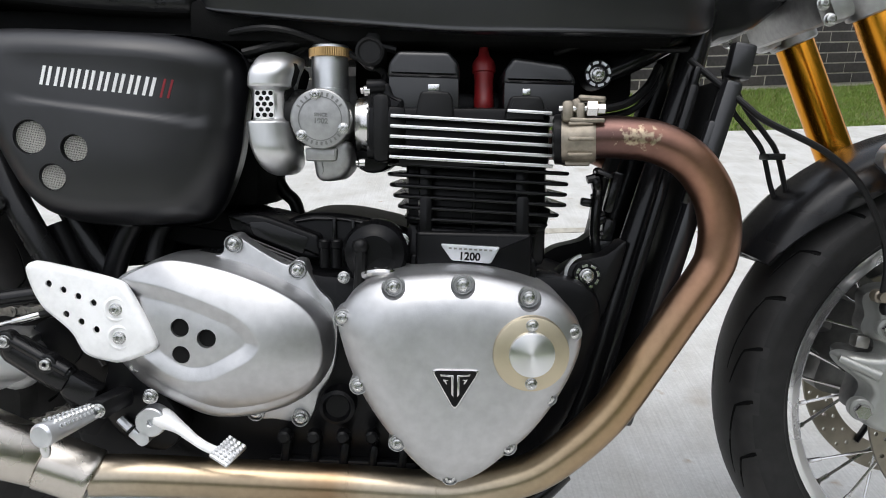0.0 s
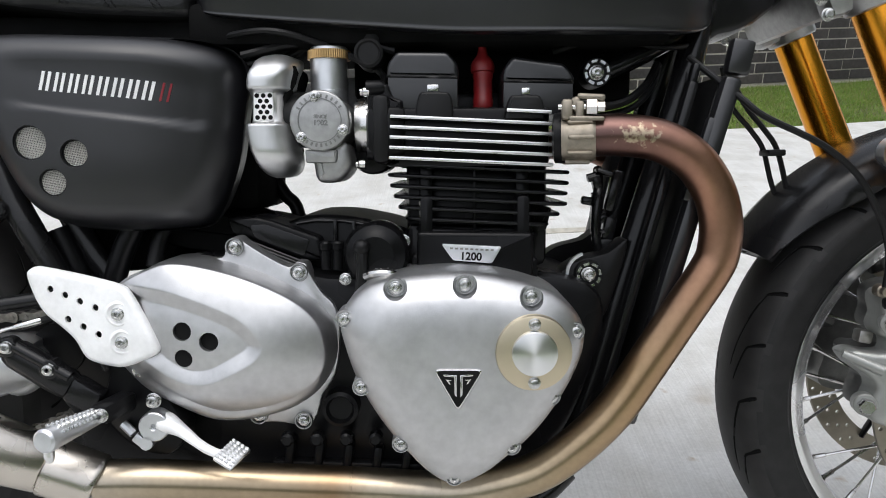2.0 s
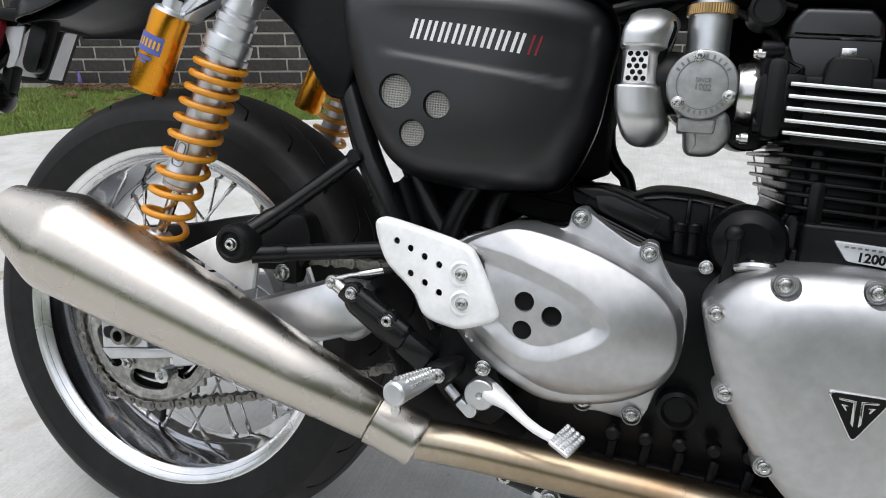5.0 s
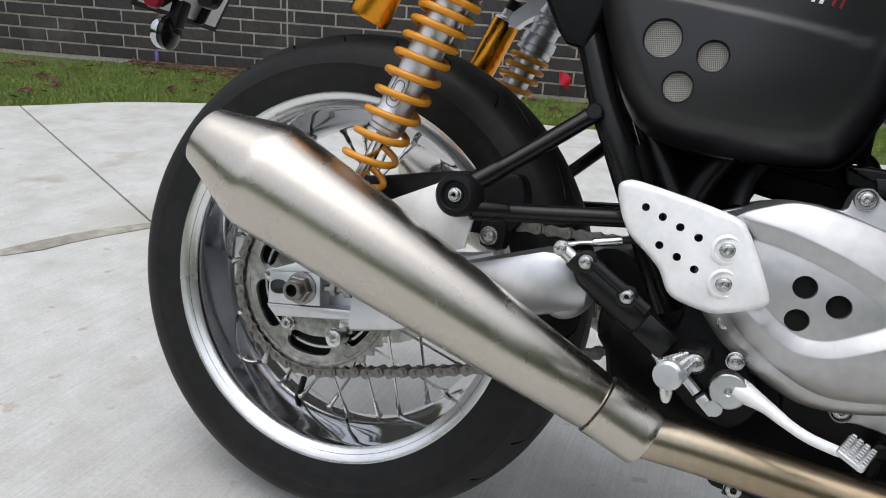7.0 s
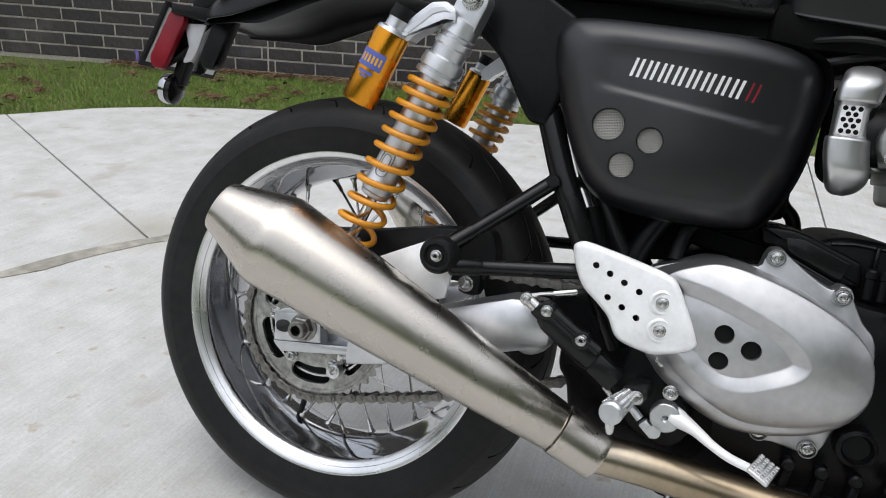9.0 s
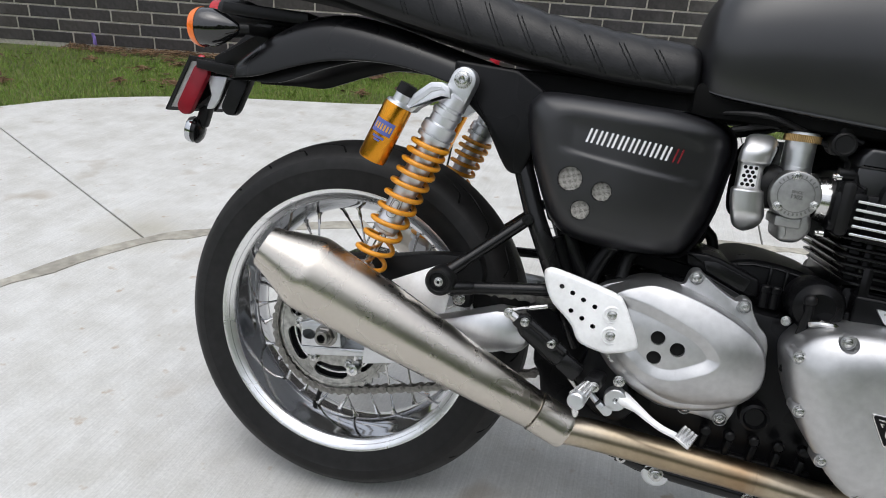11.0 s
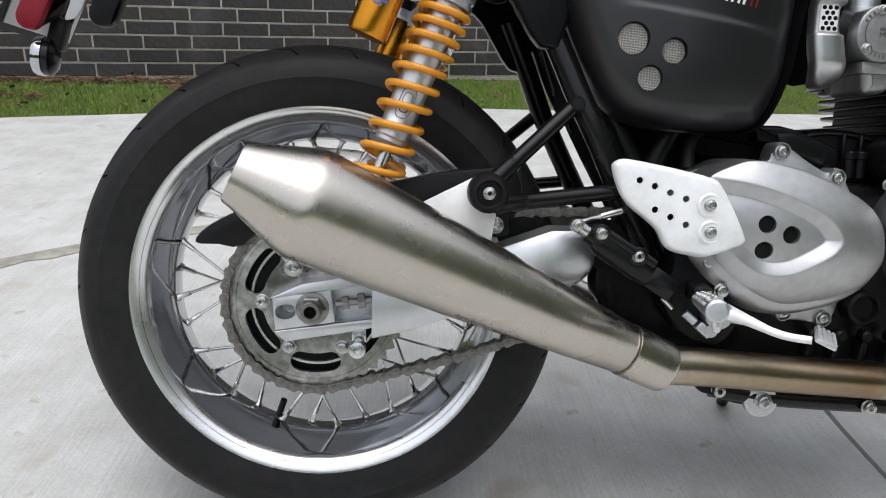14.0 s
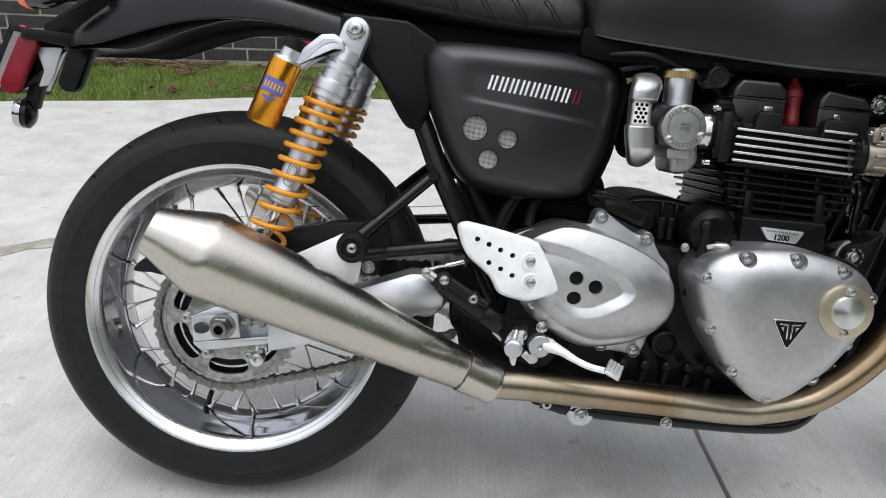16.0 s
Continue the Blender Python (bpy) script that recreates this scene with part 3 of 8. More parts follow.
def straw(clumps, seed):
    """Brown dead stalks lying in loose heaps (x, y, radius, count)."""
    g = np.random.default_rng(seed)
    v, f = [], []
    for cx, cy, r, count in clumps:
        for _ in range(count):
            d, a = abs(g.normal(0, 0.55)) * r, g.uniform(0, 2 * np.pi)
            x, y = cx + 1.6 * d * math.cos(a), cy + d * math.sin(a)
            z = 0.004 + 0.022 * max(0.0, 1 - d / r) * g.random()
            b, h = g.uniform(0, 2 * np.pi), g.uniform(0.018, 0.055)
            w, up = g.uniform(0.0015, 0.0045), g.uniform(-0.008, 0.014)
            k = len(v)
            c, n = math.cos(b), math.sin(b)
            v += [(x - c * h - n * w, y - n * h + c * w, z - up), (x - c * h + n * w, y - n * h - c * w, z - up),
                  (x + c * h + n * w * 0.5, y + n * h - c * w * 0.5, z + up), (x + c * h - n * w * 0.5, y + n * h + c * w * 0.5, z + up), (x, y, z + 0.006)]
            f += [(k, k + 1, k + 4), (k + 1, k + 2, k + 4), (k + 2, k + 3, k + 4), (k + 3, k, k + 4)]
    me = bpy.data.meshes.new("straw")
    me.from_pydata(v, [], f)
    me.materials.append(STRAW)
    return new("straw", me)


heap = random.Random(4)
heaps = []
for k in range(30):
    x = -3.3 + 0.075 * k + heap.uniform(-0.04, 0.04)
    heaps.append((x, WALL_C + WALL_K * x - heap.uniform(0.05, 0.12), heap.uniform(0.06, 0.13), 42))
for k in range(46):
    x = heap.uniform(-3.9, 0.2)
    lo = np.interp(x, [q[0] for q in EDGE], [q[1] for q in EDGE])
    heaps.append((x, lo + (WALL_C + WALL_K * x - lo) * heap.uniform(0.1, 0.9), heap.uniform(0.025, 0.065), 26))
tagged(straw(heaps, 6), "brown dead straw in heaps on the lawn and along the wall", "straw", kind="stuff")

# dry leaves lying in the lawn
litter = random.Random(21)
bm = bmesh.new()
for k in range(70):
    x = litter.uniform(-3.6, 1.2)
    lo = np.interp(x, [q[0] for q in EDGE], [q[1] for q in EDGE])
    y = lo + (WALL_C + WALL_K * x - lo) * litter.uniform(0.08, 0.97)
    if y < lo + 0.05:
        continue
    r = litter.uniform(0.015, 0.032)
    m = pose(x, y, 0.022, litter.uniform(-30, 30), litter.uniform(-30, 30), litter.uniform(0, 360))
    ring = [bm.verts.new(m @ Vector((r * a, r * b, r * c))) for a, b, c in ((1, 0, 0.2), (0.4, 0.5, 0), (-0.5, 0.45, 0.15), (-1, 0, 0), (-0.45, -0.5, 0.1), (0.5, -0.4, 0))]
    bm.faces.new(ring)
dry = link_mesh("dry_leaves", bm, LEAFBROWN)
tagged(dry, "scattered dry brown leaves in the grass", "leaves", kind="stuff")


def brick_mesh(length):
    bm = box(bmesh.new(), (0, 0, 0), (length, 0.10, 0.070), 0.003, seg=1)
    me = bpy.data.meshes.new("brick")
    bm.to_mesh(me)
    bm.free()
    me.materials.append(BRICK)
    return me


bm = bmesh.new()
box(bm, (0, 0, 1.28), (24, 0.1, 2.62), 0)
wall = link_mesh("wall_back", bm, MORTAR)
wall.matrix_world = Matrix.Translation(wall_at(0, 0, -0.062)) @ Matrix.Rotation(wall_turn, 4, "Z")
tagged(wall, "dark brown-grey brick wall with pale mortar joints", "wall", kind="structure")

# weep slots aren't cut: black blocks paint their shade
for k, x in enumerate((-1.565, -0.766)):
    bm = bmesh.new()
    box(bm, (0, 0, 0), (0.012, 0.05, 0.034), 0.002)
    weep = part("weep_hole", bm, DARK, wall, "black block painting a shaded weep slot low in the wall")
    weep.matrix_parent_inverse = wall.matrix_world.inverted()
    weep.matrix_basis = Matrix.Translation((x, WALL_C + WALL_K * x + 0.012, 0.022)) @ Matrix.Rotation(wall_turn, 4, "Z")


def marker_flag(at, tall, wide, high, slump, material, label):
    """A small plastic flag drooping on a wire stake."""
    bm = bmesh.new()
    tube(bm, cr([(0, 0, -0.03), (0.004, 0, tall * 0.5), (0, 0, tall)], 4), 0.0013, 6)
    stake = link_mesh("marker_flag", bm, DULLSTEEL)
    stake.location = at
    tagged(stake, label, "marker flag")
    bm = bmesh.new()
    rows = []
    for i in range(9):
        u = i / 8
        rows.append([(wide * u * (1 - 0.25 * v), 0.010 * math.sin(5 * u + 2 * v) + off, tall - high * v - slump * u * u) for v in np.linspace(0, 1, 5) for off in (0,)])
    loft(bm, rows, caps=False, closed=False)
    got = bmesh.ops.extrude_face_region(bm, geom=bm.faces[:])
    for v in (g for g in got["geom"] if isinstance(g, bmesh.types.BMVert)):
        v.co.y += 0.0006
    part("flag", bm, material, stake)


FLAGRED = mat("red_flag_plastic", (0.62, 0.012, 0.035), 0.45, var=0.1)
FLAGVIOLET = mat("violet_flag_plastic", (0.30, 0.22, 0.62), 0.45, var=0.1)
marker_flag((-0.585, 3.80, -0.012), 0.19, 0.085, 0.075, 0.035, FLAGRED, "small red plastic marker flag on a wire in the lawn")
marker_flag((-3.21, 3.10, -0.012), 0.115, 0.045, 0.065, 0.020, FLAGVIOLET, "small violet plastic marker flag by the brick wall")

# ---- far surroundings behind the camera: lawn and an added, unseen line of trees ----
far_lawn = sheet("far_lawn", [(-60, -60), (60, -60), (60, -6.05), (-60, -6.05)], -0.05, -0.005, GRASS)
tagged(far_lawn, "plain mown lawn across the street side", "lawn", kind="structure")
# unseen trees added to dim the metal's reflections, tallest towards the front right
bm = bmesh.new()
for i in range(60):
    a = math.pi - 0.25 + (math.pi + 0.5) * i / 59
    tall = min(1, max(0, (a - 1.45 * math.pi) / (0.4 * math.pi)))
    r, h = 17 + 1.5 * math.sin(i * 1.7), 3.5 + 10.0 * tall * tall * (3 - 2 * tall) + 1.0 * math.sin(i * 2.3) + 0.7 * math.sin(i * 0.9)
    bmesh.ops.create_icosphere(bm, subdivisions=2, radius=1, matrix=Matrix.Translation((r * math.cos(a), r * math.sin(a), h * 0.42)) @ Matrix.Diagonal((1.7, 1.4, h * 0.6, 1)))
for v in bm.verts:
    v.co += 0.5 * noise.noise_vector(v.co * 0.9)
tagged(link_mesh("backdrop", bm, HEDGE), "added unseen green tree line that dims reflections", "trees", kind="structure")


# ---- the motorcycle: x forward, y to its left, z up, from the rear axle; it leans on its side stand ----
moto = new("motorcycle", None)
moto.matrix_world = pose(0, 0, 0.303, -14.03, 0, 0)
tagged(moto, "black cafe racer motorcycle with silver engine covers on its side stand", "motorcycle")
AX = Vector((0, 1, 0))


def bolt_mesh(name, socket, material):
    """A cap screw of radius 1 whose head points to -y, with a hexagon socket, on a washer."""
    bm = bmesh.new()
    lathe(bm, [(0.0, 1.22), (-0.16, 1.22), (-0.2, 1.16), (-0.2, 1.0), (-0.72, 1.0), (-0.9, 0.93), (-0.98, 0.80), (-1.0, socket + 0.06)], (0, 0, 0), (0, 1, 0), 24, caps=False)
    d = [[(r * math.cos(a), y, r * math.sin(a)) for a in (2 * math.pi * j / 24 for j in range(24))] for r, y in ((socket + 0.06, -1.0), (socket, -0.94), (socket * 0.96, -0.15), (0.02, -0.1))]
    loft(bm, d, caps=False)
    me = bpy.data.meshes.new(name)
    bmesh.ops.recalc_face_normals(bm, faces=bm.faces[:])
    bm.to_mesh(me)
    bm.free()
    me.materials.append(material)
    me.polygons.foreach_set("use_smooth", [True] * len(me.polygons))
    me.set_sharp_from_angle(angle=radians(35))
    return me


BOLTSTEEL = mat("plated_bolt_steel", (0.54, 0.54, 0.53), 0.27, 1.0, var=0.03, big=0.03, rvar=0.03)
BOLT = bolt_mesh("bolt", 0.40, BOLTSTEEL)


def bolt(at, r, parent, name="bolt", turn=(0, 0, 0)):
    o = new(name, BOLT)
    o.parent = parent
    o.matrix_local = pose(*at, *turn) @ Matrix.Diagonal((r, r, r, 1))
    return o


# ---- wheels ----
def wheel(name, at, rim_r, half, tyre_r, tyre_half, spokes, hub_r, hub_half, groove_seed, deep=0.0365):
    """A wire-spoked wheel about its own axle."""
    m = Matrix.Translation(at)
    bm = bmesh.new()
    b = rim_r - deep                   # the spoke bed
    outer = [(half, rim_r), (half - 0.003, rim_r + 0.001), (half - 0.006, rim_r - 0.004), (half * 0.4, rim_r - 0.018), (0, rim_r - 0.024)]
    rise = rim_r - 0.0168 - b
    inner = [(half * h, b + rise * f) for h, f in ((0, -0.05), (0.14, -0.05), (0.22, 0.0), (0.30, 0.10), (0.45, 0.33), (0.60, 0.58), (0.74, 0.81), (0.82, 0.93), (0.855, 1.0))] + [(half * 0.87, rim_r - 0.010), (half - 0.004, rim_r - 0.005), (half - 0.001, rim_r - 0.003)]
    prof = [(-h, r) for h, r in outer] + [(h, r) for h, r in outer[-2::-1]] + [(h, r) for h, r in inner[::-1]] + [(-h, r) for h, r in inner[1:]]
    ring_solid(bm, prof, (0, 0, 0), AX, 96)
    rim = part(name, bm, POLISH, moto, "polished aluminium wire-spoked wheel rim", 50)
    rim.matrix_local = m
    for sy in (-1, 1):
        bm = bmesh.new()
        ring_solid(bm, [(sy * half * 0.87, rim_r - 0.0100), (sy * half * 0.845, rim_r - 0.0179), (sy * half * 0.868, rim_r - 0.0174), (sy * half * 0.905, rim_r - 0.0132), (sy * half * 0.960, rim_r - 0.0084), (sy * (half + 0.0006), rim_r - 0.0038), (sy * (half + 0.0010), rim_r + 0.0008), (sy * (half - 0.004), rim_r + 0.0006), (sy * (half - 0.004), rim_r - 0.008)], (0, 0, 0), AX, 96)
        part("rim_lip", bm, LIP, rim, "bright satin rim lip", 50)
    # tyre
    bm = bmesh.new()
    prof = []
    rows = 17
    for i in range(rows):
        a = math.pi * (i / (rows - 1)) - math.pi / 2
        w = tyre_half * math.copysign(abs(math.sin(a)) ** 0.92, a)
        c = abs(math.cos(a)) ** 0.95
        prof.append((w, rim_r + 0.034 + (tyre_r - rim_r - 0.034) * c))
    prof = [(-half + 0.004, rim_r - 0.010), (-half - 0.001, rim_r + 0.002), (-tyre_half * 0.93, rim_r + 0.010), (-tyre_half * 0.985, rim_r + 0.024), (-tyre_half * 0.99, rim_r + 0.0325)] + prof + [(tyre_half * 0.99, rim_r + 0.0325), (tyre_half * 0.985, rim_r + 0.024), (tyre_half * 0.93, rim_r + 0.010), (half + 0.001, rim_r + 0.002), (half - 0.004, rim_r - 0.010)]
    ring_solid(bm, prof, (0, 0, 0), AX, 120)
    tyre = part("tyre", bm, RUBBER, rim, "worn black road tyre with slanted sipes", 60)
    # tread sipes, sunk into the shoulders
    bm = bmesh.new()
    g = random.Random(groove_seed)
    for side in (-1, 1):
        for k in range(26):
            a0 = 2 * math.pi * (k + 0.5 * (side > 0)) / 26 + 0.0137 * groove_seed
            path = []
            for s in range(14):
                u = (0.0 if k % 2 else 0.34) + (1.0 if k % 2 else 0.66) * s / 13
                p, q = min(1.0, u / 0.62), max(0.0, (u - 0.62) / 0.38)
                w = side * tyre_half * (0.30 + 0.34 * p ** 1.4 + (0.20 if tyre_half > 0.07 else 0.29) * q)
                a = math.asin(min(1, (abs(w) / tyre_half) ** (1 / 0.92)))
                r = rim_r + 0.034 + (tyre_r - rim_r - 0.034) * math.cos(a) ** 0.95
                ang = a0 + 0.34 * (1 - p) - 0.035 * q
                path.append(Vector((r * math.cos(ang), w, r * math.sin(ang))))
            slim = 0.66 if tyre_half > 0.07 else 1.0
            tube(bm, path, [slim * v for v in [0.0008, 0.0014] + [0.0018] * 6 + [0.0019, 0.0021, 0.0024, 0.0028, 0.0031, 0.0022]], 6)
    cut(tyre, bm, True)
    tyre.data.materials.append(TREAD)
    tyre.data.materials.append(SHADEBLK)
    for p in tyre.data.polygons:
        c = p.center
        a = math.asin(min(1, (abs(c.y) / tyre_half) ** (1 / 0.92)))
        top = rim_r + 0.034 + (tyre_r - rim_r - 0.034) * math.cos(a) ** 0.95
        if math.hypot(c.x, c.z) > rim_r + 0.036 and math.hypot(c.x, c.z) > top - 0.0007:
            p.material_index = 1
        # groove walls are the same rubber; their shade is put in as black
        elif math.hypot(c.x, c.z) > rim_r + 0.040 and abs(c.y) < 0.92 * tyre_half:
            p.material_index = 2
    # hub
    bm = bmesh.new()
    hh = hub_half
    lathe(bm, [(-hh - 0.012, 0.018), (-hh - 0.012, hub_r * 0.55), (-hh, hub_r * 0.75), (-hh, hub_r), (-hh + 0.006, hub_r), (-hh + 0.012, hub_r * 0.62), (0, hub_r * 0.5),
               (hh - 0.012, hub_r * 0.62), (hh - 0.006, hub_r), (hh, hub_r), (hh, hub_r * 0.75), (hh + 0.012, hub_r * 0.55), (hh + 0.012, 0.018)], (0, 0, 0), AX, 32)
    part("hub", bm, RAWALU, rim, "cast aluminium hub")
    # spokes with nipples
    first = None
    for k in range(spokes):
        a = 2 * math.pi * (k + 0.5) / spokes
        side = 1 if k % 2 else -1
        lead = (1 if (k // 2) % 2 else -1) * radians(66)
        tip = Vector((b * math.cos(a), side * half * 0.10, b * math.sin(a)))
        root = Vector((hub_r * 0.93 * math.cos(a + lead), side * (hh - 0.003), hub_r * 0.93 * math.sin(a + lead)))
        d = root - tip
        if first is None or abs(first[1] - d.length) > 0.002:
            bm = bmesh.new()
            L = d.length
            lathe(bm, [(-0.006, 0.0060), (0.002, 0.0056), (0.005, 0.0033), (0.020, 0.0031), (0.021, 0.0020), (L, 0.0020), (L + 0.004, 0.0022)], (0, 0, 0), (0, 0, 1), 8)
            first = (part("spoke", bm, STEEL, rim), L)
            o = first[0]
        else:
            o = repeat(first[0], Matrix(), rim)
        o.matrix_local = Matrix.Translation(tip) @ d.to_track_quat("Z", "Y").to_matrix().to_4x4()
    return rim


rear = wheel("rear_wheel", (0, 0, 0), 0.231, 0.072, 0.3115, 0.0805, 32, 0.062, 0.055, 1)
bm = bmesh.new()
a = radians(-109)
tube(bm, [(0.19 * math.cos(a), -0.004, 0.19 * math.sin(a)), (0.165 * math.cos(a), -0.012, 0.165 * math.sin(a))], [0.0045, 0.0045], 10)
part("valve", bm, PLASTIC, rear, "black rubber tyre valve")
bm = bmesh.new()
a = radians(164)
box(bm, (0.213 * math.cos(a), -0.049, 0.213 * math.sin(a)), (0.005, 0.012, 0.030), 0.0015, (0, 12, 0))
part("balance_weight", bm, DULLSTEEL, rear, "grey stick-on balance weight")

# rear sprocket with its windows, carrier and brake disc
bm = holed([(r * math.cos(2 * math.pi * j / 84), r * math.sin(2 * math.pi * j / 84)) for j in range(84) for r in [0.109 if j % 2 else 0.1015]],
           [], -0.109, -0.103)
sprocket = part("rear_sprocket", bm, SPROCKET, rear, "worn grey steel rear sprocket with oval windows")
cutter = bmesh.new()
for k in range(6):
    a = radians(-90 + 60 * k)
    arc = []
    for end in (1, -1):
        e = Vector((0.0745 * math.cos(a + end * 0.25), 0.0745 * math.sin(a + end * 0.25)))
        arc += [(e.x + 0.0117 * math.cos(a + end * 0.25 + w), e.y + 0.0117 * math.sin(a + end * 0.25 + w)) for w in (np.linspace(0, math.pi, 9) if end > 0 else np.linspace(math.pi, 2 * math.pi, 9))]
        rr = 0.0745 - 0.0117 * end
        arc += [(rr * math.cos(a + w), rr * math.sin(a + w)) for w in np.linspace(0.20, -0.20, 5) * end]
    loft(cutter, [[(q[0], -0.12, q[1]) for q in arc], [(q[0], -0.09, q[1]) for q in arc]])
cut(sprocket, cutter)
bm = bmesh.new()
ring_solid(bm, [(-0.099, 0.079), (-0.099, 0.076), (-0.09, 0.076), (-0.09, 0.079)], (0, 0, 0), AX, 48)
part("carrier_ring", bm, ALU, rear, "bright rings of the sprocket carrier")
bm = bmesh.new()
lathe(bm, [(-0.094, 0.030), (-0.094, 0.094), (-0.070, 0.094), (-0.055, 0.060)], (0, 0, 0), AX, 40)
part("sprocket_carrier", bm, POWDER, rear, "black sprocket carrier")
bm = bmesh.new()
ring_solid(bm, [(-0.1085, 0.0935), (-0.1100, 0.0945), (-0.1100, 0.0985), (-0.1085, 0.0995)], (0, 0, 0), AX, 72)
part("sprocket_step", bm, SPROCKET, rear, "raised step below the sprocket teeth")
for k in range(6):
    a = radians(60 * k)
    bolt((0.0630 * math.cos(a), -0.109, 0.0630 * math.sin(a)), 0.0070, rear)
bm = bmesh.new()
ring_solid(bm, [(0.085, 0.110), (0.085, 0.070), (0.090, 0.070), (0.090, 0.110)], (0, 0, 0), AX, 48)
part("brake_disc", bm, STEEL, rear, "rear brake disc")

# ---- drive chain ----
R_C, Y_C = 0.1062, -0.106
front_c, front_r = Vector((0.432, 0.084)), 0.036
gap_d = front_c.length
tilt = math.atan2(front_c.y, front_c.x)
open_a = math.acos((R_C - front_r) / gap_d)
top_a, low_a = tilt + open_a, tilt - open_a
straight = math.sqrt(gap_d ** 2 - (R_C - front_r) ** 2)
step = 0.015875
wrap_rear = (2 * math.pi - 2 * open_a) * R_C
wrap_front = 2 * open_a * front_r
total = wrap_rear + wrap_front + 2 * straight
links = round(total / step / 2) * 2


def chain_at(s):
    """Place and heading along the closed chain line, from the lower rear tangent round the rear sprocket."""
    if s < wrap_rear:
        a = low_a - s / R_C
        return Vector((R_C * math.cos(a), R_C * math.sin(a))), a - math.pi / 2
    s -= wrap_rear
    p1 = Vector((math.cos(top_a), math.sin(top_a)))
    if s < straight:
        q = p1 * R_C + (front_c + p1 * front_r - p1 * R_C) * (s / straight)
        return q, math.atan2(*reversed(tuple(front_c + p1 * front_r - p1 * R_C)))
    s -= straight
    if s < wrap_front:
        a = top_a - s / front_r
        return front_c + Vector((math.cos(a), math.sin(a))) * front_r, a - math.pi / 2
    s -= wrap_front
    p2 = Vector((math.cos(low_a), math.sin(low_a)))
    d = p2 * R_C - (front_c + p2 * front_r)
    sag = Vector((0, -0.016)) * math.sin(math.pi * s / straight)
    return front_c + p2 * front_r + d * (s / straight) + sag, math.atan2(d.y, d.x)


def link_shape(wide):
    bm = bmesh.new()
    h = 0.0068 if wide else 0.006
    line = [(0.5 * step * sx + r * math.cos(a), r * math.sin(a)) for sx, rng in ((1, np.linspace(-1.2, 1.2, 6)), (-1, np.linspace(math.pi - 1.2, math.pi + 1.2, 6))) for a in rng for r in [h]]
    line.insert(6, (0, h * 0.62))
    line.append((0, -h * 0.62))
    for y in ((-0.0085, -0.0068), (0.0068, 0.0085)) if wide else ((-0.0065, -0.0048), (0.0048, 0.0065)):
        slab(bm, line, y[1] if y[0] < 0 else y[0], y[0] if y[0] < 0 else y[1], 0.0005, 1)
    for sx in (-1, 1):
        lathe(bm, [(-0.010 if wide else -0.0048, 0.0027 if wide else 0.0049), (0.010 if wide else 0.0048, 0.0027 if wide else 0.0049)], (0.5 * step * sx, 0, 0), AX, 10)
    return bm


bm = bmesh.new()
lathe(bm, [(-0.111, front_r * 0.5), (-0.111, front_r - 0.004), (-0.101, front_r - 0.004), (-0.101, front_r * 0.5)], (front_c.x, 0, front_c.y), AX, 30)
chain = part("drive_chain", bm, CHAINSTEEL, moto, "oily steel drive chain")
shapes = {}
for i in range(links):
    q, a = chain_at((i + 0.5) * total / links)
    wide = i % 2 == 0
    if wide not in shapes:
        shapes[wide] = part("chain_link", link_shape(wide), CHAINSTEEL, chain)
        o = shapes[wide]
    else:
        o = repeat(shapes[wide], Matrix(), chain)
    o.matrix_local = Matrix.Translation((q.x, Y_C, q.y)) @ Matrix.Rotation(-a, 4, "Y")

# ---- swingarm ----
arm_c = [(0.318, 0.070, 0.022, 0.020), (0.305, 0.070, 0.030, 0.026), (0.27, 0.064, 0.036, 0.030), (0.20, 0.040, 0.034, 0.028), (0.12, 0.010, 0.034, 0.024), (0.085, 0.003, 0.035, 0.022), (0.068, 0.0, 0.036, 0.020)]
for sy in (-1, 1):
    bm = bmesh.new()
    rings = []
    for x, z, hz, hy in arm_c:
        y = sy * (0.130 if x < 0.1 else 0.126)
        line = [(-1, -0.6), (-0.8, -0.9), (-0.3, -1), (0.3, -1), (0.8, -0.9), (1, -0.6), (1, 0.6), (0.8, 0.9), (0.3, 1), (-0.3, 1), (-0.8, 0.9), (-1, 0.6)]
        rings.append([(x, y + u * hy, z + v * hz) for u, v in line])
    loft(bm, rings)
    if sy < 0:
        swing = part("swingarm", bm, RAWALU, moto, "silver aluminium swingarm")
    else:
        part("far_arm", bm, RAWALU, swing)
bm = bmesh.new()
tube(bm, [(0.335, -0.12, 0.080), (0.335, 0.12, 0.080)], 0.030, 20)
part("pivot_tube", bm, POWDER, swing, "black pivot tube")
bm = bmesh.new()
bmesh.ops.create_icosphere(bm, subdivisions=3, radius=1, matrix=pose(0.300, -0.125, 0.058, 0, 35, 0) @ Matrix.Diagonal((0.024, 0.026, 0.032, 1)))
part("pivot_boss", bm, CAST, swing, "cast pivot boss")
ARM_M = Matrix.Rotation(radians(-8.5), 4, "Y")      # the fork ends rise forward with the arm


def arm_part(name, bm, material, label=""):
    bmesh.ops.transform(bm, matrix=ARM_M, verts=bm.verts[:])
    return part(name, bm, material, swing, label)


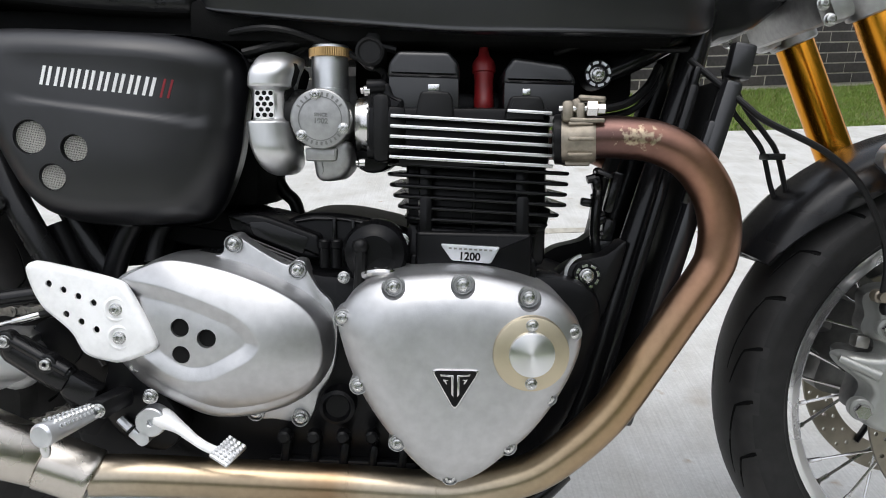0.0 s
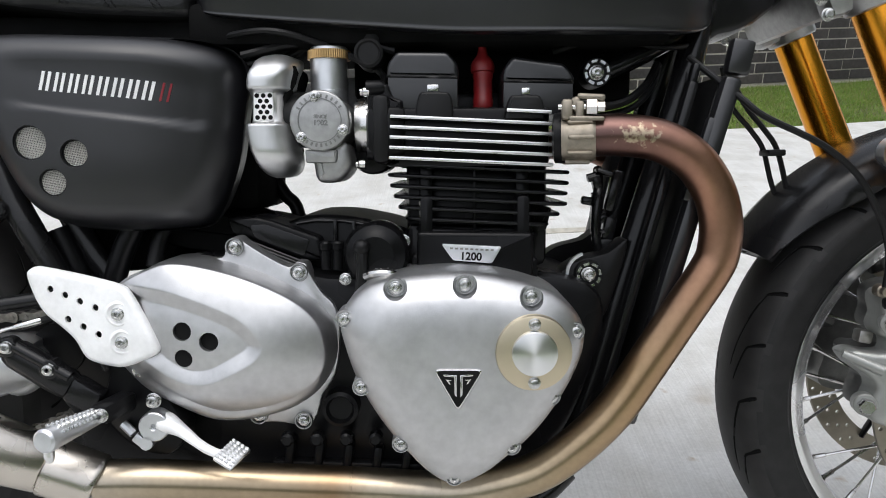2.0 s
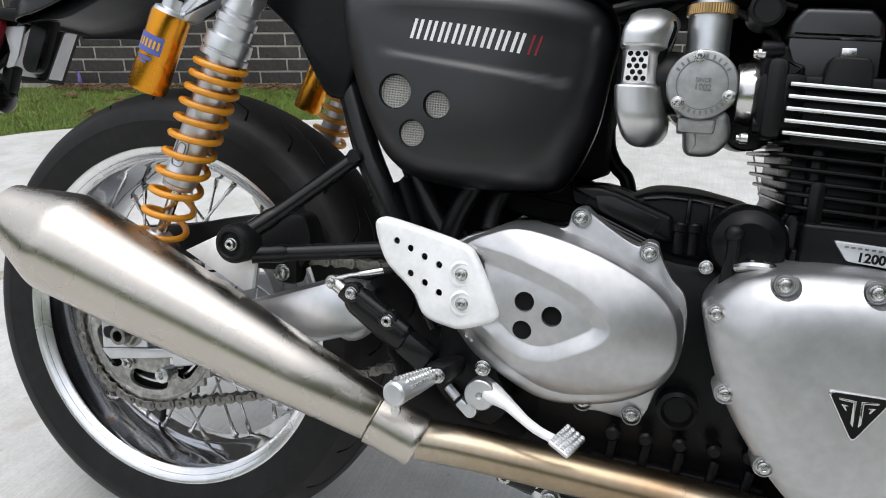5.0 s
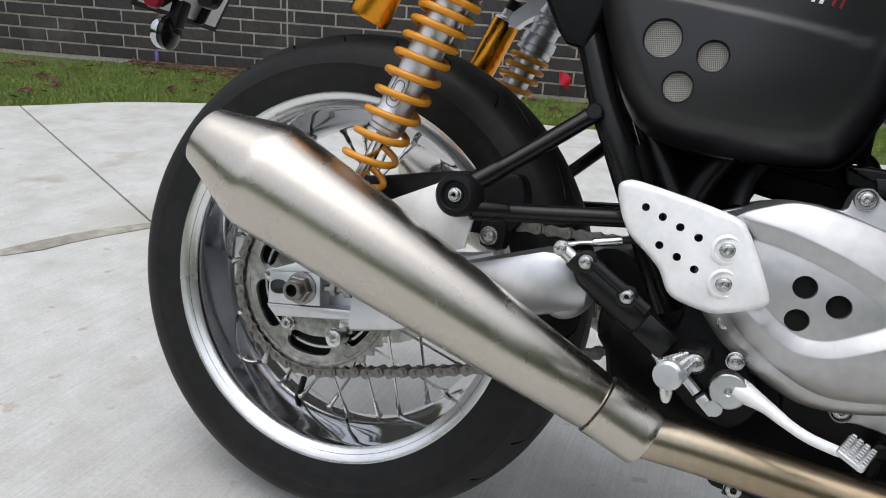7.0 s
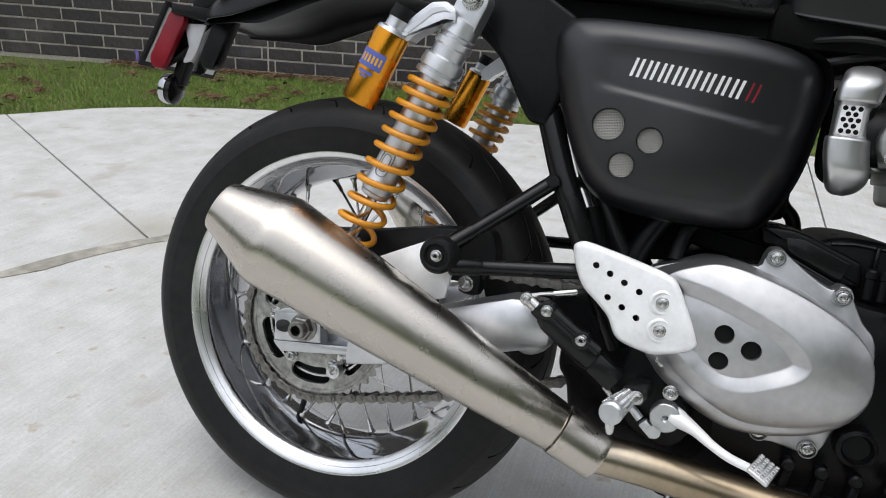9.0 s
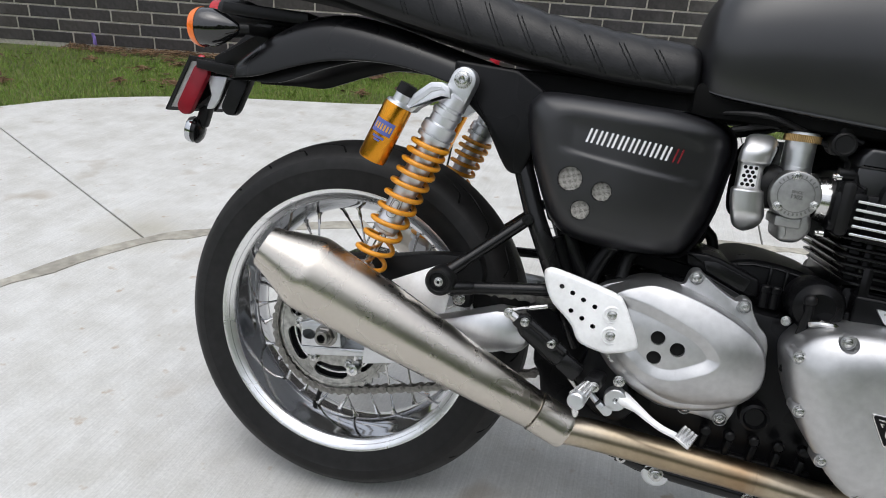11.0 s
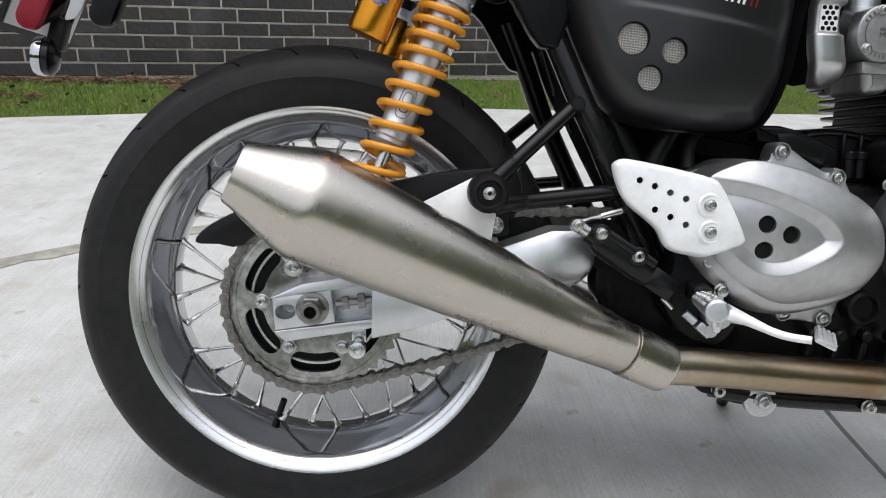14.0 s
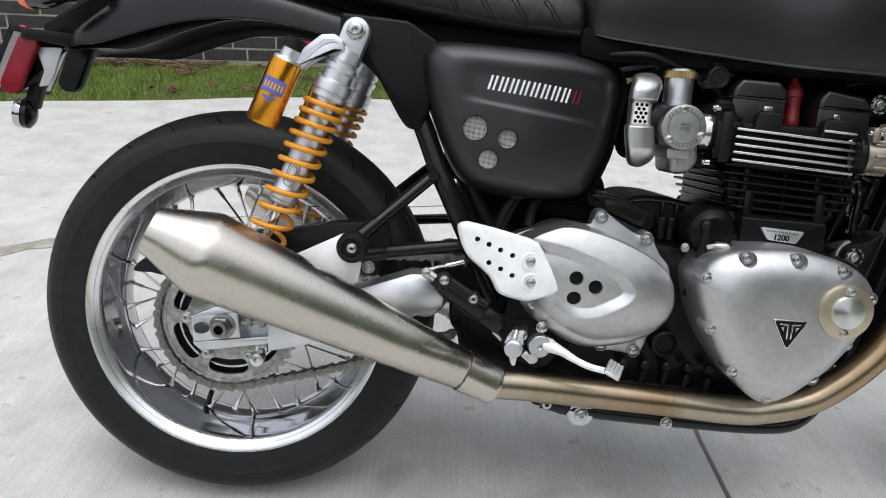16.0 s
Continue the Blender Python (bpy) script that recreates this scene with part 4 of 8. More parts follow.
for sy in (-1, 1):
    bm = bmesh.new()
    for line in ([(-0.0475, 0.0175), (0.07, 0.0190), (0.07, 0.0320), (0.03, 0.0315), (-0.008, 0.0300)], [(-0.0450, -0.0255), (-0.0360, -0.0350), (0.05, -0.0330), (0.07, -0.0310), (0.07, -0.0205), (-0.0470, -0.0205)]):
        slab(bm, line, sy * 0.108, sy * 0.1445, 0.003)
    arm_part("axle_fork_end", bm, RAWALU, "machined swingarm fork end")
    bm = bmesh.new()
    slab(bm, [(0.018, -0.021), (0.072, -0.021), (0.072, 0.020), (0.018, 0.020)], sy * 0.108, sy * 0.122, 0.001)
    arm_part("fork_web", bm, RAWALU, "web behind the adjuster")
    bm = bmesh.new()
    line = [(-0.0465, -0.0205), (0.024, -0.0205), (0.024, 0.0195), (-0.0440, 0.0180)]
    slab(bm, line, sy * 0.110, sy * 0.143, 0.003)
    blk = arm_part("axle_block", bm, RAWALU, "machined axle adjuster block")
    cutter = bmesh.new()
    slab(cutter, [(-0.0310 + 0.0115 * math.cos(t), 0.0085 * math.copysign(abs(math.sin(t)) ** 0.7, math.sin(t))) for t in np.linspace(0, 2 * math.pi, 15)[:-1]], sy * 0.10, sy * 0.16, 0)
    bmesh.ops.transform(cutter, matrix=ARM_M, verts=cutter.verts[:])
    cut(blk, cutter)
    bm = bmesh.new()
    out = (0, sy, 0)
    lathe(bm, [(0, 0.010), (0, 0.0190), (0.0024, 0.0190), (0.0030, 0.0180), (0.003, 0.010)], (0, sy * 0.143, 0), out, 28)
    lathe(bm, [(0.003, 0.010), (0.003, 0.0158), (0.011, 0.0158), (0.0125, 0.0140), (0.0125, 0.010)], (0, sy * 0.143, 0), out, 6)
    ring_solid(bm, [(0.012, 0.0070), (0.012, 0.0112), (0.0125, 0.0118), (0.022, 0.0114), (0.023, 0.0104), (0.023, 0.0070)], (0, sy * 0.143, 0), out, 24)
    part("axle_nut", bm, DULLSTEEL, swing, "steel axle nut with hollow axle")
    # a black disc paints the shade inside the hollow axle
    bm = bmesh.new()
    lathe(bm, [(0.012, 0.0068), (0.0145, 0.0068)], (0, sy * 0.143, 0), out, 20)
    part("axle_bore", bm, DARK, swing)
    bm = bmesh.new()
    tube(bm, [(0.026, sy * 0.134, 0), (0.068, sy * 0.134, 0)], 0.0042, 10)
    lathe(bm, [(0, 0.0080), (0.007, 0.0080)], (0.034, sy * 0.134, 0), (1, 0, 0), 6)
    lathe(bm, [(0, 0.0095), (0.008, 0.0095)], (0.052, sy * 0.134, 0), (1, 0, 0), 6)
    arm_part("adjuster_screw", bm, DULLSTEEL)
bm = bmesh.new()
lathe(bm, [(0, 0.0095), (-0.02, 0.0095), (-0.021, 0.0055), (-0.021, 0.0045), (-0.012, 0.0045)], (0.052, -0.130, -0.047), AX, 16)
box(bm, (0.052, -0.118, -0.036), (0.018, 0.012, 0.02), 0.003)
part("lug", bm, ALU, swing, "paddock-stand lug under the arm")
bolt((-0.022, -0.140, 0.047), 0.009, swing)

# black hugger and lower chain guard beside the tyre
bm = bmesh.new()
line = cr([(-0.136, 0.071), (-0.118, 0.092), (-0.06, 0.120), (0.0, 0.132), (0.074, 0.1430), (0.144, 0.1590), (0.200, 0.1660), (0.224, 0.1680), (0.234, 0.1560), (0.238, 0.132), (0.228, 0.108), (0.2, 0.099), (0.05, 0.100), (-0.03, 0.11), (-0.082, 0.069), (-0.11, 0.069)], 3, True)
slab(bm, line, -0.098, -0.128, 0.004)
part("chain_guard", bm, PLASTIC, moto, "black plastic chain guard")

# ---- rear shock absorbers ----
S_TOP, S_LOW = Vector((0.178, 0, 0.425)), Vector((0.052, 0, 0.108))


def shock(y):
    """A twin-side shock: body, spring, preload rings, shaft, eyes and a gas reservoir."""
    top, low = Vector((S_TOP.x, y, S_TOP.z)), Vector((S_LOW.x, y, S_LOW.z))
    d = (low - top).normalized()
    L = (low - top).length
    sy = -1 if y < 0 else 1
    bm = bmesh.new()
    lathe(bm, [(0.022, 0.010), (0.026, 0.020), (0.042, 0.0215), (0.044, 0.019), (0.047, 0.019), (0.049, 0.0225), (0.056, 0.0225), (0.058, 0.0205), (0.070, 0.0205),
               (0.072, 0.025), (0.080, 0.026), (0.086, 0.026), (0.087, 0.0235), (0.089, 0.0235), (0.090, 0.026), (0.096, 0.026), (0.097, 0.0185),
               (0.19, 0.0180), (0.231, 0.0180), (0.233, 0.0190), (0.246, 0.0190), (0.248, 0.0175), (0.252, 0.0175), (0.254, 0.014), (0.256, 0.007)], top, d, 32)
    body = part("shock_absorber", bm, RAWALU, moto, "silver shock absorber with yellow spring and gold reservoir")
    bm = bmesh.new()
    lathe(bm, [(0.25, 0.0065), (L - 0.01, 0.0065)], top, d, 16)
    part("shaft", bm, STEEL, body, "chrome damper shaft")
    # head: a forked clevis round the upper bolt and the bridge to the reservoir
    bm = bmesh.new()
    line = [(S_TOP.x + 0.0185 * math.cos(t), S_TOP.z + 0.0185 * math.sin(t)) for t in np.linspace(radians(-18), radians(160), 12)]
    line += [(S_TOP.x - 0.029, S_TOP.z - 0.026), (S_TOP.x - 0.028, S_TOP.z - 0.034), (S_TOP.x + 0.006, S_TOP.z - 0.036), (S_TOP.x + 0.010, S_TOP.z - 0.026)]
    slab(bm, line, y + sy * -0.012, y + sy * 0.012, 0.004)
    part("clevis", bm, RAWALU, body)
    bm = bmesh.new()
    arm = [(0.0965, 0.3700), (0.1010, 0.3885), (0.1345, 0.4165), (0.1520, 0.4185), (0.1640, 0.4100), (0.1660, 0.3960), (0.1520, 0.3965), (0.1400, 0.3905), (0.1200, 0.3785), (0.1130, 0.3705)]
    slab(bm, rounded(arm, 0.003, 3), y + sy * 0.002, y + sy * 0.0245, 0.0025)
    slab(bm, [(0.1050, 0.3830), (0.1365, 0.4105), (0.1505, 0.4125), (0.1590, 0.4065), (0.1500, 0.4070), (0.1385, 0.4030), (0.1110, 0.3795)], y + sy * 0.02, y + sy * 0.0258, 0.0008, 1)
    part("bridge", bm, RAWALU, body)
    # spring
    bm = bmesh.new()
    pts, turns, n = [], 11.0, 240
    for i in range(n + 1):
        u = i / n
        w = u * turns
        h = 0.100 + (L - 0.100 - 0.012) * (0.6 * u + 0.4 * u * u)
        a = 2 * math.pi * w + 0.4
        b, c, e = basis(d)
        pts.append(top + d * h + 0.0262 * (math.cos(a) * c + math.sin(a) * e))
    tube(bm, pts, 0.0039, 9)
    part("spring", bm, SPRING, body, "yellow coil spring", 80)
    # reservoir
    ra, rd = Vector((S_TOP.x - 0.0796, y + sy * 0.020, S_TOP.z - 0.0274)), d
    bm = bmesh.new()
    lathe(bm, [(0.018, 0.012), (0.020, 0.0205), (0.024, 0.0212), (0.104, 0.0212), (0.108, 0.0200), (0.109, 0.010)], ra, rd, 32)
    res = part("reservoir", bm, GOLD, body, "gold anodised gas reservoir")
    bm = bmesh.new()
    lathe(bm, [(0.003, 0.008), (0.003, 0.0125), (0.014, 0.0130), (0.016, 0.0185), (0.0205, 0.0200)], ra, rd, 28)
    part("reservoir_cap", bm, RAWALU, body)
    bm = bmesh.new()
    lathe(bm, [(-0.012, 0.008), (-0.012, 0.0130), (0.003, 0.0140)], ra, rd, 14)
    part("adjuster_knob", bm, PLASTIC, body, "black knurled damping knob")
    b, c, e = basis(rd)
    bm = bmesh.new()
    fwd = Vector((0, sy, 0))
    side = rd.cross(fwd)

    def patch(bm, h0, h1, a0, a1):
        rows = []
        for h in (h0, h1):
            rows.append([ra + rd * h + 0.0216 * (math.cos(t) * fwd + math.sin(t) * side) for t in np.linspace(a0, a1, 9)])
        loft(bm, rows, caps=False, closed=False)
    patch(bm, 0.046, 0.066, -0.75, 0.75)
    part("sticker", bm, BLUEPRINT, body, "blue maker's sticker")
    bm = bmesh.new()
    for k in range(6):
        t0 = -0.62 + 0.215 * k
        rows = [[ra + rd * h + 0.0219 * (math.cos(t) * fwd + math.sin(t) * side) for t in (t0, t0 + 0.06, t0 + 0.12)] for h in (0.0515, 0.0605)]
        loft(bm, rows, caps=False, closed=False)
    part("sticker_bars", bm, YELLOWPRINT, body)
    bm = bmesh.new()
    patch(bm, 0.0700, 0.0735, -0.42, 0.42)
    patch(bm, 0.0750, 0.0775, -0.22, 0.22)
    part("sticker_mark", bm, BLUEPRINT, body, "small blue printed mark")
    bolt((S_TOP.x, y + sy * 0.012, S_TOP.z), 0.0105, body, turn=(0, 0, 0 if sy < 0 else 180))
    # lower eye
    bm = bmesh.new()
    lathe(bm, [(-0.014, 0.010), (-0.014, 0.018), (0.014, 0.018), (0.014, 0.010)], low, AX, 20)
    lathe(bm, [(L - 0.03, 0.012), (L - 0.018, 0.024), (L - 0.012, 0.026), (L - 0.008, 0.014)], top, d, 24)
    part("lower_eye", bm, RAWALU, body)
    # the maker's mark on the body: a plain oval outline
    bm = bmesh.new()
    ctr = top + d * 0.208
    lpts = []
    for t in np.linspace(0, 2 * math.pi, 25):
        ang = 0.44 * math.copysign(abs(math.cos(t)) ** 0.6, math.cos(t))
        lpts.append(ctr + d * (0.017 * math.copysign(abs(math.sin(t)) ** 0.6, math.sin(t))) + 0.0182 * (math.cos(ang) * fwd + math.sin(ang) * side))
    tube(bm, lpts, 0.0008, 5)
    tube(bm, [ctr + (q - ctr) * 0.62 + fwd * 0.0070 for q in lpts], 0.0007, 5)
    part("oval_mark", bm, DULLSTEEL, body)
    return body


shock(-0.165)
shock(0.165)

# ---- chassis ----
bm = bmesh.new()
tube(bm, [(1.09, 0, 0.48), (0.98, 0, 0.50), (0.7, 0, 0.49), (0.45, 0, 0.455)], 0.022, 14)
frame_tubes = part("chassis", bm, GLOSS, moto, "gloss black tubular steel chassis")


def bar(name, pts, r, material=GLOSS, parent=None, label="", seg=14, n=5):
    bm = bmesh.new()
    tube(bm, cr(pts, n) if len(pts) > 2 else pts, r, seg)
    return part(name, bm, material, parent or frame_tubes, label)


for sy in (-1, 1):
    bar("rear_down_tube", [(0.2440, sy * 0.098, 0.37), (0.2745, sy * 0.1115, 0.3058), (0.2990, sy * 0.122, 0.2494), (0.3180, sy * 0.126, 0.213), (0.3430, sy * 0.124, 0.1636), (0.396, sy * 0.115, 0.06)], 0.0150)
    bar("inner_down_tube", [(0.27, sy * 0.085, 0.42), (0.33, sy * 0.09, 0.26), (0.42, sy * 0.095, 0.10)], 0.014)
    bar("hanger_upper_tube", [(0.189, sy * 0.193, 0.146), (0.230, sy * 0.165, 0.182), (0.292, sy * 0.133, 0.238)], 0.0090)
    bar("hanger_lower_tube", [(0.200, sy * 0.190, 0.128), (0.245, sy * 0.165, 0.1315), (0.37, sy * 0.14, 0.1465)], 0.0092)
    bar("front_down_tube", [(1.085, sy * 0.03, 0.47), (1.055, sy * 0.055, 0.37), (0.985, sy * 0.065, 0.14), (0.945, sy * 0.07, 0.0), (0.905, sy * 0.075, -0.085), (0.84, sy * 0.105, -0.118)], 0.0165)
    bar("cradle_rail", [(0.915, sy * 0.11, -0.075), (0.875, sy * 0.126, -0.102), (0.82, sy * 0.13, -0.111), (0.70, sy * 0.13, -0.109), (0.55, sy * 0.13, -0.101), (0.48, sy * 0.125, -0.092)], 0.0125)
    bar("engine_stay", [(0.955, sy * 0.07, 0.385), (1.01, sy * 0.06, 0.41), (1.09, sy * 0.03, 0.455)], 0.0115)
    for a, b in (((0.189, 0.193, 0.146), (0.230, 0.165, 0.182)), ((0.200, 0.190, 0.128), (0.245, 0.165, 0.1315))):     # the crimped tube ends at the mount
        a, b = Vector((a[0], sy * a[1], a[2])), Vector((b[0], sy * b[1], b[2]))
        bm = bmesh.new()
        tube(bm, [a, a.lerp(b, 0.62), a.lerp(b, 0.72)], [0.0104, 0.0104, 0.0090], 14)
        part("tube_socket", bm, GLOSS, frame_tubes)
    bm = bmesh.new()
    lathe(bm, [(-sy * 0.008, 0.0085), (sy * 0.009, 0.0085), (sy * 0.011, 0.0070), (sy * 0.011, 0.0)], (0.2935, sy * 0.134, 0.2395), AX, 16)
    part("tube_joint", bm, GLOSS, frame_tubes)
    bm = bmesh.new()
    slab(bm, rounded([(0.150, 0.455), (0.245, 0.450), (0.288, 0.425), (0.284, 0.340), (0.272, 0.300), (0.2505, 0.3030), (0.2390, 0.3170), (0.2075, 0.3680), (0.1950, 0.3800), (0.150, 0.415)], 0.006, 4), sy * 0.108, sy * 0.1275, 0.0055, 4)
    part("gusset", bm, POWDER, frame_tubes, "black shock mounting gusset")
    # rubber-bushed silencer mount
    bm = bmesh.new()
    lathe(bm, [(sy * y, r) for y, r in ((0.0165, 0.0065), (0.0165, 0.0080), (0.0150, 0.0088), (0.0150, 0.0118), (0.0185, 0.0130), (0.0195, 0.0142), (0.0190, 0.0172), (0.0150, 0.0200), (0.0120, 0.0212), (-0.010, 0.0214), (-0.014, 0.017), (-0.014, 0.01))][::-1], (0.1895, sy * 0.197, 0.1405), AX, 40)
    part("mount_boss", bm, PLASTIC, frame_tubes, "black rubber-bushed silencer mount")
    bm = bmesh.new()
    slab(bm, [(0.110, 0.1215), (0.1582, 0.1465), (0.180, 0.158), (0.2030, 0.140), (0.2008, 0.1145), (0.1970, 0.0880), (0.186, 0.084)], sy * 0.178, sy * 0.183, 0.001)
    part("silencer_bracket", bm, WHITEALU, frame_tubes, "silver sheet silencer bracket")
bolt((0.1895, -0.2125, 0.1405), 0.0056, frame_tubes)
bm = bmesh.new()
box(bm, (0.210, -0.120, 0.102), (0.032, 0.03, 0.034), 0.010)
part("bracket", bm, PLASTIC, frame_tubes)
bolt((0.207, -0.135, 0.100), 0.0080, frame_tubes)
# lower rail end bracket and bolts
bm = bmesh.new()
slab(bm, cr([(0.462, -0.090), (0.468, -0.098), (0.485, -0.101), (0.51, -0.111), (0.565, -0.114), (0.565, -0.092), (0.50, -0.085), (0.472, -0.084)], 3, True), -0.120, -0.132, 0.003)
part("rail_bracket", bm, PLASTIC, frame_tubes)
bm = bmesh.new()
lathe(bm, [(0, 0.021), (-0.008, 0.021), (-0.011, 0.018), (-0.011, 0.0)], (0.539, -0.130, -0.104), AX, 28)
part("rail_cap", bm, RAWALU, frame_tubes, "silver frame bolt boss")
bolt((0.539, -0.141, -0.104), 0.009, frame_tubes)
bolt((0.487, -0.132, -0.094), 0.0075, frame_tubes)
bolt((0.668, -0.146, -0.108), 0.0075, frame_tubes)
# engine mounting bolts in their boss rings
for at in ((0.948, -0.083, 0.385), (0.939, -0.098, 0.156)):
    bm = bmesh.new()
    lathe(bm, [(0.03, 0.016), (0.0, 0.0165), (-0.004, 0.0155), (-0.004, 0.0125), (0.0, 0.0115)], at, AX, 28)
    part("engine_mount_boss", bm, PLASTIC, frame_tubes, "black engine mount boss")
    bm = bmesh.new()
    for k in range(8):      # a notched bright collar
        a0 = 2 * math.pi * k / 8
        loft(bm, [[(at[0] + r * math.cos(w), at[1] + y, at[2] + r * math.sin(w)) for r, y in ((0.0142, -0.001), (0.0142, -0.0050), (0.0112, -0.0050), (0.0112, -0.001))] for w in np.linspace(a0, a0 + 0.52, 5)])
    part("boss_ring", bm, ALU if at[2] < 0.2 else RAWALU, frame_tubes, "bright notched collar")
    bolt((at[0], at[1], at[2]), 0.0070, frame_tubes)
bm = bmesh.new()
loft(bm, [[(0.939 + r * math.cos(w), -0.094 + y, 0.156 + r * math.sin(w)) for r, y in ((0.0255, 0.004), (0.0255, -0.0015), (0.0220, -0.0015), (0.0220, 0.004))] for w in np.linspace(radians(105), radians(245), 16)])
part("mount_washer", bm, RAWALU, frame_tubes, "bright edge of the engine mount washer")
for sy in (-1, 1):
    bm = bmesh.new()
    slab(bm, cr([(0.905, 0.150), (0.925, 0.170), (0.962, 0.180), (0.985, 0.195), (0.975, 0.15), (0.955, 0.10), (0.93, 0.125)], 3, True), sy * 0.055, sy * 0.093, 0.003)
    part("mount_plate", bm, PLASTIC, frame_tubes)

# ---- engine ----
bm = bmesh.new()
case = cr([(0.42, 0.14), (0.46, 0.176), (0.52, 0.186), (0.58, 0.176), (0.64, 0.160), (0.72, 0.160), (0.80, 0.162), (0.92, 0.155), (0.955, 0.115), (0.935, 0.03), (0.90, -0.04), (0.84, -0.085), (0.62, -0.090), (0.50, -0.075), (0.43, -0.01)], 4, True)
slab(bm, case, 0.125, -0.118, 0.012)
engine = part("crankcase", bm, POWDER, moto, "black painted engine crankcase")
# ribs and bosses along the sump
bm = bmesh.new()
for k in range(5):
    x = 0.595 + 0.033 * k
    box(bm, (x, -0.125, -0.042 - 0.004 * k), (0.010, 0.020, 0.040), 0.004, (0, 8, 0))
    lathe(bm, [(0, 0.008), (-0.012, 0.0075), (-0.014, 0.005)], (x, -0.130, -0.022), AX, 12)
box(bm, (0.66, -0.124, -0.058), (0.17, 0.014, 0.010), 0.003, (0, 2, 0))
part("sump_rib", bm, POWDER, engine)
bm = bmesh.new()
lathe(bm, [(0, 0.021), (-0.020, 0.020), (-0.022, 0.016), (-0.016, 0.013), (-0.016, 0.0)], (0.655, -0.118, 0.012), AX, 24)
part("plug", bm, POWDER, engine, "black filler plug")
# upper gearbox cover, starter and breather details behind the covers
bm = bmesh.new()
slab(bm, cr([(0.50, 0.205), (0.55, 0.214), (0.585, 0.2165), (0.602, 0.2230), (0.6225, 0.2262), (0.6544, 0.2252), (0.6872, 0.2195), (0.72, 0.2110), (0.742, 0.195), (0.745, 0.150), (0.60, 0.150), (0.51, 0.16)], 4, True), 0.09, -0.072, 0.008, 3)
part("gearbox_top", bm, POWDER, engine)
bm = bmesh.new()
block_line = rounded([(0.5230, 0.2260), (0.5560, 0.2262), (0.5740, 0.2225), (0.6305, 0.2015), (0.6350, 0.1740), (0.6150, 0.1740), (0.5540, 0.1980), (0.5280, 0.2060)], 0.004)
slab(bm, block_line, 0.02, -0.0940, 0.005, 3)
lid = part("starter_housing", bm, POWDER, engine, "long black housing over the gearbox")
bm = bmesh.new()
slab(bm, rounded([(0.5500, 0.2165), (0.5690, 0.2175), (0.6190, 0.1990), (0.6120, 0.1800), (0.5560, 0.2015)], 0.0028), -0.090, -0.0962, 0.0012)
part("housing_lid", bm, GLOSS, lid, "raised lid with a rounded rim")
for k in range(3):
    bm = bmesh.new()
    tube(bm, [(0.548 + 0.003 * k, -0.0965 - 0.003 * k, 0.1990 - 0.0042 * k), (0.612 + 0.003 * k, -0.0965 - 0.003 * k, 0.1730 - 0.0042 * k)], 0.0016, 6)
    part("lid_rib", bm, GLOSS, lid)
for x, z, h in ((0.646, 0.206, 0.030), (0.668, 0.204, 0.030), (0.690, 0.203, 0.024)):
    bm = bmesh.new()
    box(bm, (x, -0.074, z), (0.0050, 0.012, h), 0.002)
    part("case_rib", bm, GLOSS, engine)
bm = bmesh.new()
tube(bm, [(0.600, -0.0735, 0.2160), (0.6225, -0.0735, 0.2195), (0.6544, -0.0735, 0.2185), (0.6872, -0.0735, 0.2130), (0.72, -0.0735, 0.2045)], 0.0022, 8)
part("case_rib", bm, GLOSS, engine)
for x, z in ((0.6385, 0.188), (0.652, 0.188)):
    bm = bmesh.new()
    lathe(bm, [(0, 0.0058), (0.022, 0.0058), (0.023, 0.0075), (0.030, 0.0075), (0.032, 0.006)], (x, -0.104, z - 0.022), (0, 0, 1), 14)
    part("stud_cap", bm, POWDER, engine)
bm = bmesh.new()
lathe(bm, [(0.03, 0.034), (-0.02, 0.036), (-0.027, 0.032), (-0.030, 0.024), (-0.034, 0.020), (-0.034, 0.0)], (0.699, -0.118, 0.187), AX, 32)
part("starter_cover", bm, POWDER, engine, "round black cover")
bm = bmesh.new()
bmesh.ops.create_icosphere(bm, subdivisions=2, radius=0.0092, matrix=Matrix.Translation((0.685, -0.155, 0.196)))
tube(bm, cr([(0.685, -0.155, 0.195), (0.6855, -0.156, 0.175), (0.680, -0.150, 0.13), (0.676, -0.14, 0.09)], 4), [0.0062] * 13, 10)
part("breather_hose", bm, PLASTIC, engine)
bolt((0.728, -0.122, 0.199), 0.0062, engine)
bolt((0.665, -0.140, 0.160), 0.0055, engine)
bm = bmesh.new()
tube(bm, cr([(0.690, -0.160, 0.166), (0.700, -0.168, 0.170), (0.716, -0.168, 0.170), (0.722, -0.160, 0.164)], 4), 0.005, 10)
lathe(bm, [(0, 0.008), (0.012, 0.008)], (0.706, -0.160, 0.163), (0, 0, 1), 8)
part("banjo_union", bm, STEEL, engine, "bright steel oil pipe union")

